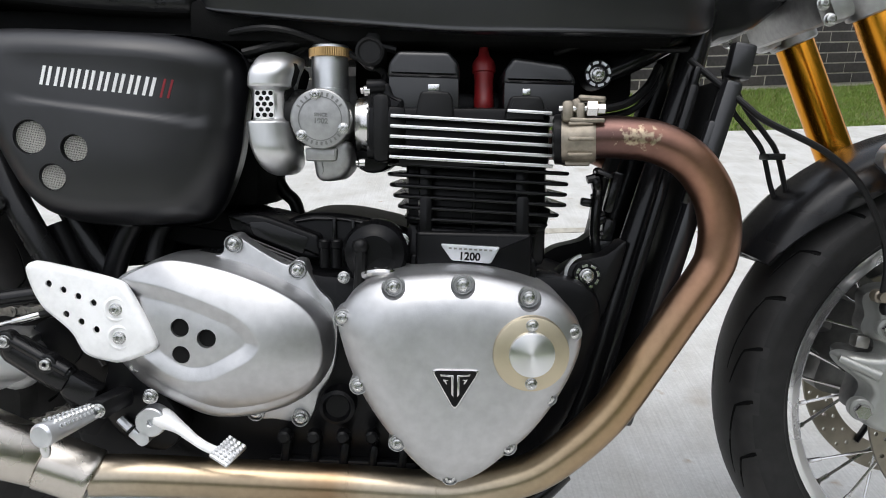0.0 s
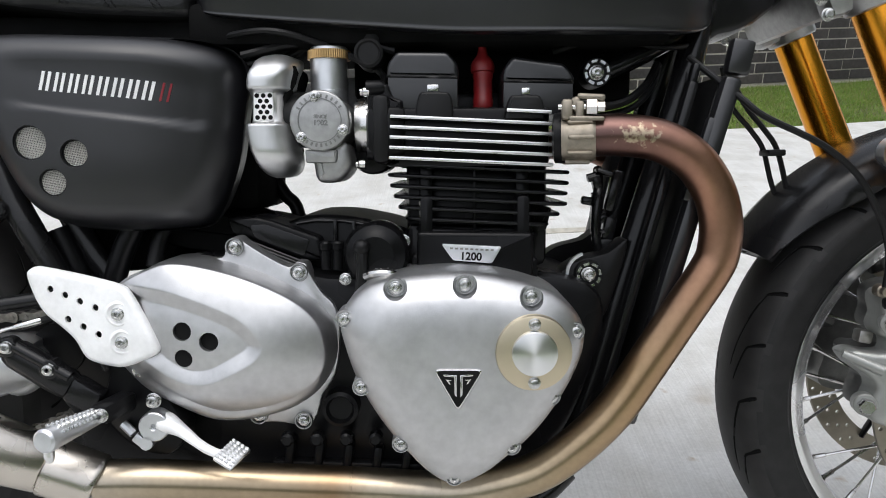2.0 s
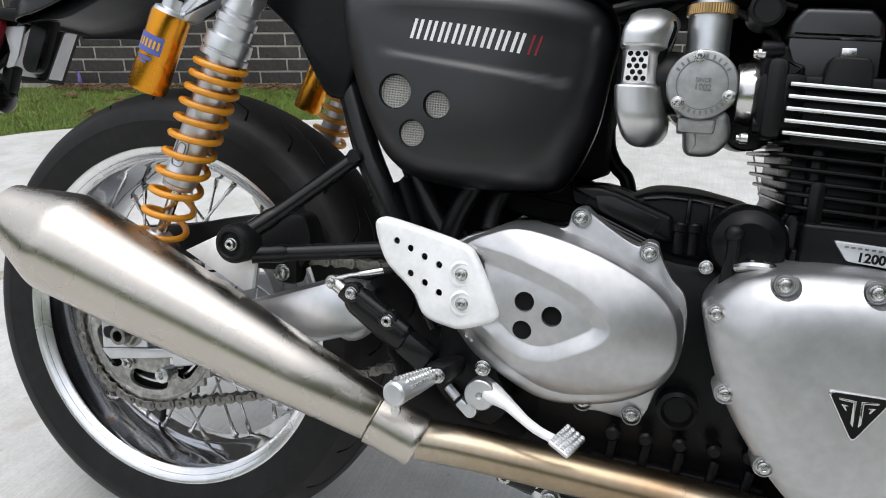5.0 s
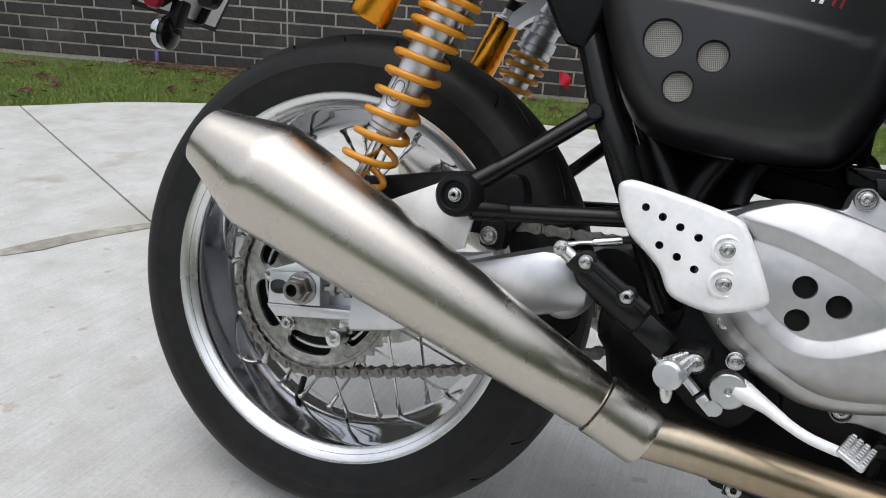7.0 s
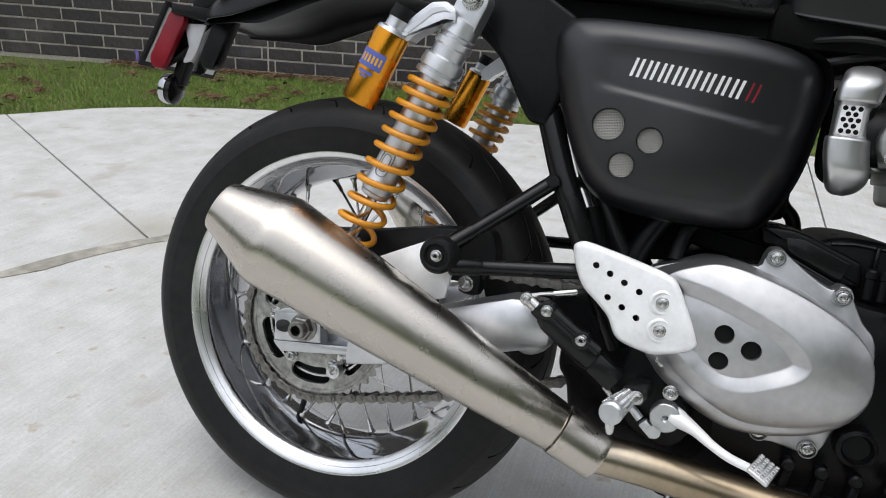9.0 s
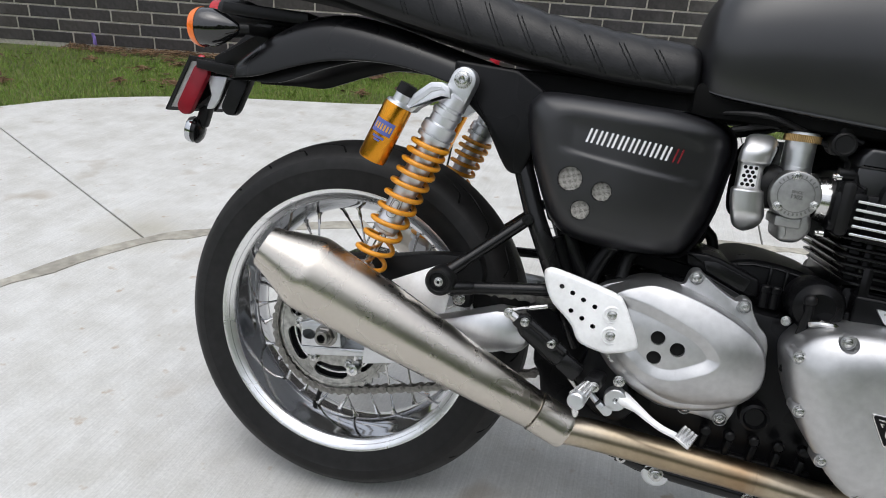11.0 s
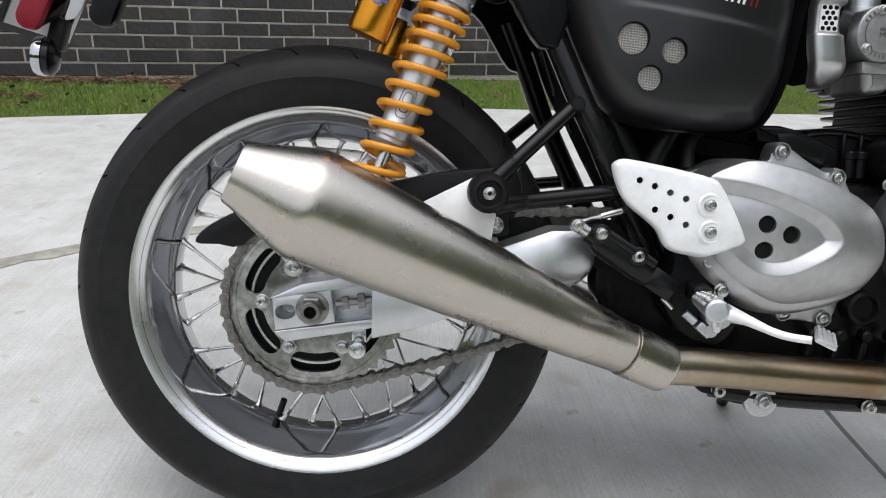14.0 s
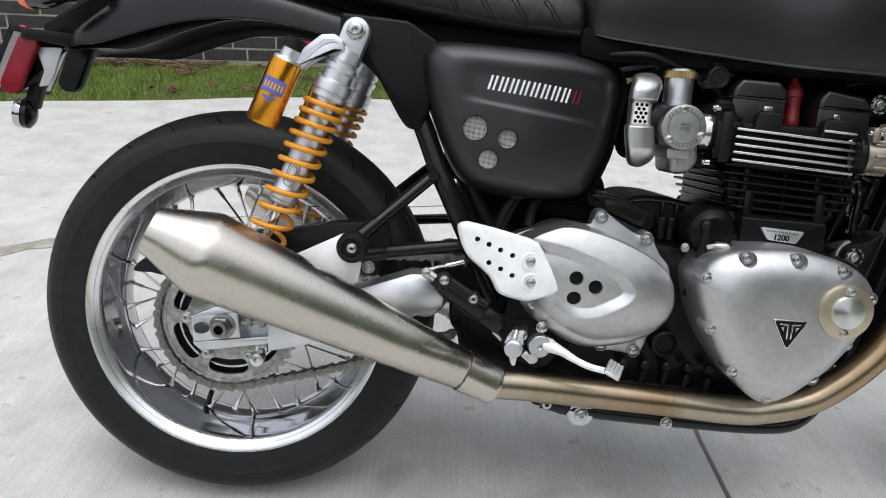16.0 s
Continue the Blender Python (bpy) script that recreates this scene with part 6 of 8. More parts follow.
# airbox end cover with punched window
bm = bmesh.new()
TRIM = [tuple(q) for q in cr([(0.2700, 0.586, 0.596), (0.2722, 0.580, 0.604), (0.2770, 0.5745, 0.6110), (0.2850, 0.5700, 0.6155), (0.2955, 0.5665, 0.6160), (0.3070, 0.5635, 0.6135), (0.3200, 0.5615, 0.6110), (0.3275, 0.5612, 0.6095)], 3)]
TRIM = [(z, xl, xr, -0.1095 - 0.0295 * math.sin(min(1, (z - 0.2695) / 0.032) * math.pi / 2) ** 0.8) for z, xl, xr in TRIM] + [
    (0.3288, 0.5622, 0.6095, -0.1375), (0.3300, 0.5655, 0.6090, -0.1310), (0.333, 0.5660, 0.608, -0.1295), (0.345, 0.5660, 0.606, -0.1290), (0.358, 0.5655, 0.606, -0.1292), (0.3625, 0.5650, 0.607, -0.1310), (0.3645, 0.5632, 0.609, -0.1365)] + [
    (z, xl, xr, -0.1050 - 0.0335 * math.sin(min(1, (0.4056 - z) / 0.030) * math.pi / 2) ** 0.75) for z, xl, xr in (tuple(q) for q in cr([(0.3665, 0.5626, 0.6105), (0.3740, 0.5630, 0.6120), (0.3830, 0.5645, 0.6150), (0.3900, 0.5675, 0.6170), (0.3960, 0.5690, 0.6165), (0.4005, 0.5725, 0.6145), (0.4035, 0.5775, 0.6105), (0.4050, 0.5850, 0.6050)], 3))]
rings = []
for z, xl, xr, yf in TRIM:
    w = xr - xl
    rings.append([(xl + 0.001, yf + 0.020, z), (xl, yf + 0.012, z), (xl + 0.0006, yf + 0.006, z), (xl + 0.0022, yf + 0.0025, z), (xl + 0.0048, yf + 0.0006, z), (xl + 0.20 * w, yf, z), (xl + 0.40 * w, yf, z), (xl + 0.62 * w, yf + 0.0015, z), (xl + 0.78 * w, yf + 0.007, z), (xl + 0.90 * w, yf + 0.018, z), (xr, yf + 0.040, z), (xr - 0.002, yf + 0.048, z)])
loft(bm, rings)
trim_c = part("airbox_cover", bm, TRIMALU, moto, "satin aluminium intake trim with punched window", 55)
bm = bmesh.new()
slab(bm, cr([(0.570, 0.300), (0.580, 0.283), (0.598, 0.280), (0.606, 0.300), (0.602, 0.345), (0.614, 0.385), (0.605, 0.396), (0.588, 0.396), (0.572, 0.382), (0.568, 0.345)], 3, True), -0.045, -0.118, 0.006)
part("airbox_neck", bm, SHADEBLK, moto, "black rubber neck behind the intake trim")
bm = bmesh.new()
slab(bm, rounded([(0.5705, 0.3622), (0.5905, 0.3622), (0.5910, 0.3318), (0.5690, 0.3318)], 0.002), -0.12, -0.1305, 0.0005)
part("punched_plate", bm, WHITEALU, trim_c, "punched plate with small round holes")
# black discs on the uncut plate paint the shade of its holes
for r in range(5):
    for c in range(3 if r % 2 == 0 else 2):
        x = 0.5736 + 0.0070 * c + (0.0035 if r % 2 else 0)
        z = 0.3585 - 0.0058 * r
        bm = bmesh.new()
        slab(bm, circle(x, z, 0.0025, 12), -0.1290, -0.1308, 0)
        part("punched_hole", bm, DARK, trim_c)

# ---- exhaust ----
PIPE = [(0.905, -0.140, 0.310), (0.936, -0.150, 0.312), (0.963, -0.155, 0.3115), (0.998, -0.157, 0.306), (1.031, -0.158, 0.288), (1.055, -0.158, 0.257), (1.0655, -0.158, 0.223), (1.065, -0.157, 0.191),
        (1.057, -0.156, 0.168), (1.028, -0.155, 0.122), (0.990, -0.155, 0.063), (0.956, -0.155, 0.013), (0.915, -0.154, -0.028), (0.872, -0.152, -0.058), (0.816, -0.150, -0.0745), (0.766, -0.1475, -0.0805),
        (0.667, -0.1495, -0.0735), (0.55, -0.155, -0.0650), (0.45, -0.168, -0.0545), (0.398, -0.1775, -0.0500)]
for sy in (1, -1):
    bm = bmesh.new()
    tube(bm, [(x, y * sy, z) for x, y, z in cr(PIPE, 6)], 0.0222, 28)
    header = part("exhaust_header", bm, HEATED, moto, "heat-tinted stainless exhaust header pipe", 60)
for i in (15, 16):
    p, q = Vector(PIPE[i]), Vector(PIPE[i + 1])
    bm = bmesh.new()
    ring_solid(bm, [(-0.0018, 0.0212), (-0.001, 0.0226), (0.001, 0.0226), (0.0018, 0.0212)], p, q - p, 28)
    part("weld_bead", bm, HEATED, header, "weld bead")
# port clamp
bm = bmesh.new()
lathe(bm, [(-0.010, 0.020), (-0.008, 0.0265), (0.004, 0.0275), (0.010, 0.024)], (0.9005, -0.138, 0.3100), (1, -0.2, 0.02), 28)
part("port_flange", bm, POWDER, header, "dark exhaust port flange")
bm = bmesh.new()
ring_solid(bm, [(-0.018, 0.021), (-0.018, 0.0245), (-0.006, 0.0255), (0.012, 0.0255), (0.017, 0.0235), (0.017, 0.0205)], (0.917, -0.147, 0.3095), (1, -0.2, 0.02), 40)
clamp = part("port_clamp", bm, CLAMPCAST, header, "finned grey exhaust clamp")
for k in range(10):
    a = 2 * math.pi * k / 10
    bm = bmesh.new()
    box(bm, (0.914, -0.147 + 0.0262 * math.cos(a), 0.3095 + 0.0262 * math.sin(a)), (0.026, 0.0042, 0.0058), 0.0018, (math.degrees(a) - 90, 0, -8))
    part("clamp_rib", bm, CLAMPCAST, header)
bm = bmesh.new()
tube(bm, [(0.892, -0.163, 0.3405), (0.938, -0.169, 0.3400)], 0.0034, 12)
part("clamp_bolt", bm, STEEL, clamp)
bm = bmesh.new()
lathe(bm, [(0, 0.0070), (0.001, 0.0082), (0.011, 0.0082), (0.012, 0.0072), (0.012, 0.0052), (0.019, 0.0052), (0.020, 0.004)], (0.9195, -0.1665, 0.3402), (1, -0.12, -0.02), 6)
part("clamp_nut", bm, STEEL, clamp, "bright hexagon nut")
for at, size, bev, turn in (((0.9015, -0.160, 0.3380), (0.012, 0.020, 0.0215), 0.004, (0, 0, -8)),
                            ((0.9145, -0.161, 0.3350), (0.009, 0.020, 0.0230), 0.003, (0, 0, -8)),
                            ((0.9265, -0.158, 0.3505), (0.029, 0.020, 0.0070), 0.0030, (0, 4, -8)),
                            ((0.9115, -0.160, 0.3425), (0.010, 0.018, 0.0170), 0.0035, (0, -20, -8)),
                            ((0.9380, -0.158, 0.3440), (0.006, 0.018, 0.0130), 0.002, (0, -12, -8)),
                            ((0.9210, -0.163, 0.3285), (0.036, 0.020, 0.0050), 0.002, (0, 2, -8))):
    bm = bmesh.new()
    box(bm, at, size, bev, turn)
    part("clamp_lug", bm, CLAMPCAST, clamp)

M_A, M_B = Vector((0.3505, -0.1852, -0.0294)), Vector((-0.0589, -0.2620, 0.1577))
for sy in (1, -1):
    a, b = Vector((M_A.x, M_A.y * sy, M_A.z)), Vector((M_B.x, M_B.y * sy, M_B.z))
    d = b - a
    L = d.length
    bm = bmesh.new()
    lathe(bm, [(0.0, 0.012), (0.0, 0.0278), (0.002, 0.0291), (0.10, 0.0373), (0.20, 0.0450), (0.28, 0.0507), (0.35, 0.0551), (0.370, 0.05645), (0.377, 0.0568), (0.3815, 0.05685), (0.3850, 0.0565), (0.3885, 0.05575), (0.3950, 0.0537),
               (L - 0.012, 0.0345), (L - 0.003, 0.0320), (L, 0.0305), (L, 0.027), (L - 0.05, 0.026), (L - 0.05, 0.0)], a, d, 56)
    muffler = part("silencer", bm, BRUSHED, moto, "brushed stainless reverse-cone silencer", 30)
    bm = bmesh.new()
    e = Vector((0.3978, -0.1778 * sy, -0.0515))
    lathe(bm, [(-0.002, 0.020), (-0.002, 0.0285), (0.0005, 0.0295), (0.004, 0.0295), ((a - e).length - 0.004, 0.0305), ((a - e).length - 0.002, 0.0305), ((a - e).length - 0.001, 0.026)], e, a - e, 40)
    part("sleeve", bm, BRUSHED, muffler, "stainless joint sleeve")
# ---- bodywork ----
edge = cr([(0.272, 0.416), (0.300, 0.427), (0.416, 0.425), (0.496, 0.421), (0.546, 0.409), (0.562, 0.380), (0.557, 0.335), (0.548, 0.280), (0.525, 0.228), (0.497, 0.214), (0.414, 0.213), (0.357, 0.221),
           (0.326, 0.240), (0.303, 0.280), (0.279, 0.338), (0.266, 0.390)], 6, True)


def ease(v):
    v = min(1, max(0, v))
    return v * v * (3 - 2 * v)


def panel_push(x, z):
    """How far the skin falls back: a shallow dish round the name over the swage line, a tucked-in foot, a rounded front."""
    line_z = 0.3483 - 0.135 * (x - 0.3389) + 0.05 * (x - 0.3389) ** 2
    dish = ease((z - line_z) / 0.006 + 0.5) * ease((0.4020 - 0.085 * (x - 0.323) - z) / 0.034 + 0.35) * ease((x - 0.315) / 0.03) * ease((0.548 - x) / 0.035)
    low = max(0, 0.300 - z)
    return 0.0034 * dish + 1.3 * low ** 2 + 1.8 * max(0, x - 0.40) ** 2


for sy in (-1, 1):
    bm = bmesh.new()
    prof = [(0.950, 0.085), (0.985, 0.103), (0.996, 0.1105), (0.993, 0.118), (0.980, 0.1285), (0.96, 0.1380), (0.935, 0.1455), (0.905, 0.1515), (0.87, 0.1562), (0.83, 0.1598), (0.785, 0.1624), (0.74, 0.1641)] + [(f, 0.1660 - 0.0042 * f * f) for f in np.linspace(0.69, 0.04, 26)]
    dome(bm, edge, [(f, sy * y) for f, y in prof], (0.412, 0.318))
    for v in bm.verts:
        if abs(v.co.y) > 0.12:
            v.co.y -= sy * panel_push(v.co.x, v.co.z)
    panel = part("side_panel", bm, SATIN, moto, "satin black side panel with three round mesh vents", 40)
    if sy > 0:
        continue
    vents = ((0.3455, 0.3098, 0.0178), (0.3912, 0.2983, 0.0143), (0.3662, 0.2685, 0.0143))
    cutter = bmesh.new()
    for x, z, r in vents:
        slab(cutter, circle(x, z, r, 36), -0.1570, -0.20, 0)
    cut(panel, cutter)
    for x, z, r in vents:
        bm = bmesh.new()
        slab(bm, circle(x, z, r - 0.0002, 36), -0.153, -0.1577, 0)
        part("vent_backing", bm, DARK, panel)
        bm = bmesh.new()
        n = int(r / 0.0017)
        for k in range(-n, n + 1):
            u = k * 0.0017
            if abs(u) >= r - 0.0006:
                continue
            w = math.sqrt(r * r - u * u)
            for turned in (0, 1):
                pts = []
                m = 14
                for i in range(m + 1):
                    t = -w + 2 * w * i / m
                    wave = 0.0004 * math.cos(math.pi * t / 0.0017 + math.pi * (k % 2) + math.pi * turned)
                    a, b = (t, u) if turned else (u, t)
                    c, s = math.cos(0.12), math.sin(0.12)
                    pts.append((x + a * c - b * s, -0.1598 + wave, z + a * s + b * c))
                tube(bm, pts, 0.00042, 4, False)
        part("wire_mesh", bm, WIREMESH, panel, "fine woven wire mesh", 60)
        bm = bmesh.new()
        ring_solid(bm, [(0, r - 0.0002), (0, r - 0.0012), (-0.002, r - 0.0012), (-0.002, r - 0.0002)], (x, -0.1598, z), AX, 36)
        part("vent_ring", bm, PLASTIC, panel)
    # the model name, drawn as plain slanted strokes
    def stroke(bm, x, w, h=0.0192, low=0.0):
        base = 0.3633 - 0.098 * (x - 0.3577) + low
        sl = 0.0055 * h / 0.0205
        quad = [(x, base), (x + w, base - 0.098 * w), (x + w + 0.5 * sl, base + 0.5 * h - 0.098 * w), (x + w + sl, base + h - 0.098 * w), (x + sl, base + h), (x + 0.5 * sl, base + 0.5 * h)]
        loft(bm, [[(qx, -(0.1650 - panel_push(qx, qz)) + d, qz) for qx, qz in quad] for d in (0.003, -0.0007)])
    for k in range(8):
        x = 0.3577 + 0.0146 * k
        for dx in (0.0, 0.0066):
            bm = bmesh.new()
            stroke(bm, x + dx, 0.0031)
            part("name_bar", bm, WHITEPRINT, panel, "white printed bar of the model name")
    for dx in (0.0, 0.0068):
        bm = bmesh.new()
        stroke(bm, 0.4765 + dx, 0.0022)
        part("name_bar", bm, REDPRINT, panel, "dark red printed bar after the name")

# tank: sections along its length
secs = [(0.488, 0.030, 0.492, 0.530), (0.492, 0.075, 0.470, 0.560), (0.503, 0.108, 0.452, 0.590), (0.53, 0.124, 0.446, 0.615), (0.60, 0.130, 0.439, 0.640), (0.70, 0.133, 0.431, 0.655),
        (0.77, 0.138, 0.425, 0.662), (0.81, 0.152, 0.4215, 0.665), (0.87, 0.160, 0.420, 0.665), (0.95, 0.158, 0.420, 0.660), (1.02, 0.140, 0.421, 0.645), (1.06, 0.112, 0.426, 0.62), (1.085, 0.075, 0.440, 0.59), (1.095, 0.03, 0.470, 0.56)]
bm = bmesh.new()
rings = []
for x, w, z0, z1 in secs:
    h = z1 - z0
    half = [(0.0, 0.035), (0.55, 0.03), (0.76, 0.0), (0.87, -0.004), (0.910, 0.004), (0.90, 0.016), (0.905, 0.03), (0.945, 0.14), (0.990, 0.34), (0.99, 0.52), (0.92, 0.70), (0.78, 0.87), (0.5, 0.97), (0.2, 1.0)]
    rings.append([(x, -w * u, z0 + h * v) for u, v in half] + [(x, w * u, z0 + h * v) for u, v in half[::-1] if u > 0])
loft(bm, rings)
tank = part("fuel_tank", bm, TANKBLK, moto, "satin black fuel tank with knee hollows", 50)
tank.data.set_sharp_from_angle(angle=radians(50))
sub = tank.modifiers.new("smooth", "SUBSURF")
sub.levels = sub.render_levels = 2

# seat
ssec = [(-0.30, 0.06, 0.555, 0.60), (-0.25, 0.10, 0.545, 0.655), (-0.15, 0.118, 0.537, 0.68), (-0.06, 0.122, 0.522, 0.665), (0.02, 0.122, 0.504, 0.625), (0.11, 0.120, 0.487, 0.590), (0.20, 0.118, 0.471, 0.562), (0.26, 0.116, 0.462, 0.546),
        (0.32, 0.113, 0.454, 0.536), (0.38, 0.110, 0.448, 0.528), (0.44, 0.106, 0.4455, 0.523), (0.48, 0.102, 0.445, 0.519), (0.495, 0.095, 0.447, 0.510), (0.499, 0.07, 0.455, 0.50)]
sp = cr([Vector(s[:3]) for s in ssec], 4)
sq = cr([Vector((s[3], 0)) for s in ssec], 4)
SEAMS = (0.455, 0.405, 0.355, 0.305, 0.255, 0.205, 0.155, 0.105, 0.055)


def seat_ring(x, w, z0, z1):
    h = z1 - z0
    half = [(0.0, 0.02), (0.85, 0.0), (0.97, 0.04), (1.0, 0.18), (0.995, 0.40), (0.95, 0.62), (0.86, 0.80), (0.70, 0.93), (0.45, 0.99), (0.2, 1.0)]
    out = []
    for u, v in half:
        # the quilting seams lean back as they climb
        near = min(abs(x - (s - 0.055 * (v - 0.3))) for s in SEAMS)
        dip = 0.0018 * math.exp(-(near / 0.006) ** 2) if v > 0.08 else 0
        out.append((x, -(w * u - dip * (u > 0.5)), z0 + h * v - dip * (v > 0.6)))
    return out + [(a, -b, c) for a, b, c in out[::-1] if abs(b) > 1e-6]


bm = bmesh.new()
xs, ws, z0s, z1s = (np.array(v) for v in zip(*[(a.x, a.y, a.z, b.x) for a, b in zip(sp, sq)]))
fine = np.concatenate([np.linspace(-0.30, 0.04, 30), np.linspace(0.045, 0.495, 150), [0.497, 0.499]])
order = np.argsort(xs)
loft(bm, [seat_ring(x, np.interp(x, xs[order], ws[order]), np.interp(x, xs[order], z0s[order]), np.interp(x, xs[order], z1s[order])) for x in fine])
seat = part("seat", bm, LEATHER, moto, "black ribbed vinyl seat with double stitching", 70)
seat.data.materials.append(SHADEBLK)                 # the plastic base below, with under-seat shade put into its colour
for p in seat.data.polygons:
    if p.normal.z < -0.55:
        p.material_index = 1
for s in SEAMS:
    bm = bmesh.new()
    for off in (-0.0035, 0.0035):
        for k in range(11):
            v0 = 0.14 + 0.055 * k
            pts = []
            for v in (v0, v0 + 0.036):
                x = s + off - 0.055 * (v - 0.3)
                w, z0, z1 = (np.interp(x, xs[order], q[order]) for q in (ws, z0s, z1s))
                u = np.interp(v, (0.04, 0.18, 0.40, 0.62, 0.80), (0.97, 1.0, 0.995, 0.95, 0.86))
                pts.append((x, -w * u - 0.0000, z0 + (z1 - z0) * v))
            tube(bm, pts, 0.0008, 5)
    part("stitching", bm, PLASTIC, seat, "black double stitching")

# rear mudguard under the seat
gsec = [(-0.262, 0.050, 0.384, 0.395), (-0.245, 0.085, 0.385, 0.412), (-0.215, 0.098, 0.388, 0.438), (-0.18, 0.104, 0.393, 0.468), (-0.12, 0.108, 0.415, 0.503), (-0.06, 0.110, 0.432, 0.515), (0.00, 0.112, 0.438, 0.507), (0.06, 0.112, 0.437, 0.493),
        (0.12, 0.112, 0.427, 0.478), (0.19, 0.112, 0.405, 0.462), (0.25, 0.108, 0.38, 0.450)]
bm = bmesh.new()
rings = []
for x, w, z0, z1 in gsec:
    h = z1 - z0
    out = [(1.0, 0.0), (1.0, 0.04), (0.985, 0.38), (0.935, 0.64), (0.81, 0.84), (0.5, 0.97), (0.0, 1.01)]
    inn = [(0.96, 0.0), (0.955, 0.04), (0.93, 0.34), (0.87, 0.56), (0.50, 0.82), (0.0, 0.87)]
    o = [(x, -w * u, z0 + h * v) for u, v in out] + [(x, w * u, z0 + h * v) for u, v in out[-2::-1]]
    i = [(x, w * u, z0 + h * v) for u, v in inn] + [(x, -w * u, z0 + h * v) for u, v in inn[-2::-1]]
    rings.append(o + i)
loft(bm, rings)
tail = part("rear_mudguard", bm, GUARDBLK, moto, "gloss black rear mudguard", 60)
sub = tail.modifiers.new("smooth", "SUBSURF")
sub.levels = sub.render_levels = 2
# black inner liner hanging a little below the guard's edge
bm = bmesh.new()
rings = []
lsec = ((-0.262, 0.06, 0.381, 0.388), (-0.20, 0.085, 0.3855, 0.400), (-0.15, 0.092, 0.3875, 0.420), (-0.11, 0.094, 0.4015, 0.440), (-0.06, 0.096, 0.4215, 0.455), (0.0, 0.098, 0.4375, 0.465), (0.08, 0.098, 0.4355, 0.458), (0.16, 0.098, 0.418, 0.440))
for a, b in zip(cr([Vector(q[:3]) for q in lsec], 5), cr([Vector((q[0], 0, q[3])) for q in lsec], 5)):
    x, w, z0, z1 = a.x, a.y, a.z, b.z
    sect = [(-1, 0), (-0.98, 0.5), (-0.8, 0.9), (-0.4, 1), (0.4, 1), (0.8, 0.9), (0.98, 0.5), (1, 0)]
    rings.append([(x, w * u, z0 + (z1 - z0) * v) for u, v in sect] + [(x, w * u * 0.96, z0 + (z1 - z0) * (v * 0.9)) for u, v in sect[::-1]])
loft(bm, rings)
part("liner", bm, PLASTIC, tail, "black inner liner", 60)
# tail light on its stalk
bm = bmesh.new()
lathe(bm, [(0.0, 0.008), (0.0, 0.028), (0.035, 0.034), (0.060, 0.030), (0.10, 0.018), (0.16, 0.012)], (-0.322, 0, 0.488), (1, 0, 0.02), 28)
box(bm, (-0.215, 0, 0.4995), (0.165, 0.072, 0.022), 0.006, (0, 1.5, 0))
light = part("tail_light", bm, PLASTIC, moto, "black tail light housing with red lens")
bm = bmesh.new()
lathe(bm, [(0.0, 0.004), (0.003, 0.018), (0.012, 0.0305), (0.036, 0.0310)], (-0.338, 0, 0.4865), (1, 0, 0.02), 28)
part("lens", bm, REDLENS, light, "red lens")
# indicators
for sy in (-1, 1):
    at = Vector((-0.279, sy * 0.12, 0.4590))
    bm = bmesh.new()
    lathe(bm, [(0.0, 0.0300), (0.012, 0.0312), (0.028, 0.0290), (0.046, 0.0220), (0.062, 0.0120), (0.070, 0.006), (0.072, 0.001)], at, (1, 0, 0.06), 28)
    ind = part("indicator", bm, LACQUER, moto, "black bullet indicator with amber lens")
    bm = bmesh.new()
    lathe(bm, [(-0.014, 0.006), (-0.012, 0.018), (-0.007, 0.0275), (0.001, 0.0310), (0.006, 0.0314)], at, (1, 0, 0.06), 28)
    part("lens", bm, AMBER, ind, "amber lens")
    bm = bmesh.new()
    tube(bm, [(-0.225, sy * 0.118, 0.462), (-0.200, sy * 0.114, 0.464), (-0.190, sy * 0.06, 0.466), (-0.185, 0, 0.475)], 0.0085, 12)
    part("stalk", bm, PLASTIC, ind)
# plate carrier, reflector and plate back
bm = bmesh.new()
slab(bm, rounded([(-0.395, 0.318), (-0.375, 0.316), (-0.338, 0.395), (-0.25, 0.392), (-0.245, 0.412), (-0.358, 0.412)], 0.006), 0.095, 0.100, 0.002)
slab(bm, rounded([(-0.352, 0.315), (-0.318, 0.335), (-0.300, 0.392), (-0.25, 0.388), (-0.235, 0.412), (-0.345, 0.410), (-0.330, 0.395)], 0.005), -0.022, -0.030, 0.002)
slab(bm, rounded([(-0.306, 0.418), (-0.262, 0.447), (-0.228, 0.482), (-0.195, 0.482), (-0.212, 0.440), (-0.26, 0.400), (-0.301, 0.391)], 0.004), -0.010, -0.034, 0.003)
slab(bm, [(-0.33, 0.395), (-0.25, 0.385), (-0.24, 0.405), (-0.33, 0.41)], 0.09, -0.05, 0.003)
holder = part("plate_carrier", bm, PLASTIC, moto, "black plastic number plate carrier")
t = Vector((0.040, 0.092)).normalized()


def tilted(bm, s0, s1, y0, y1, off, thick):
    """A sheet in the plate's plane: from s0 to s1 along the slope, y0 to y1 across."""
    o = Vector((-0.392, 0.318))
    nrm = Vector((-t.y, t.x))
    pts = [(s0, y0), (s1, y0), (s1, y1), (s0, y1)]
    loft(bm, [[((o + t * s + nrm * h).x, y, (o + t * s + nrm * h).y) for s, y in pts] for h in (off, off + thick)])


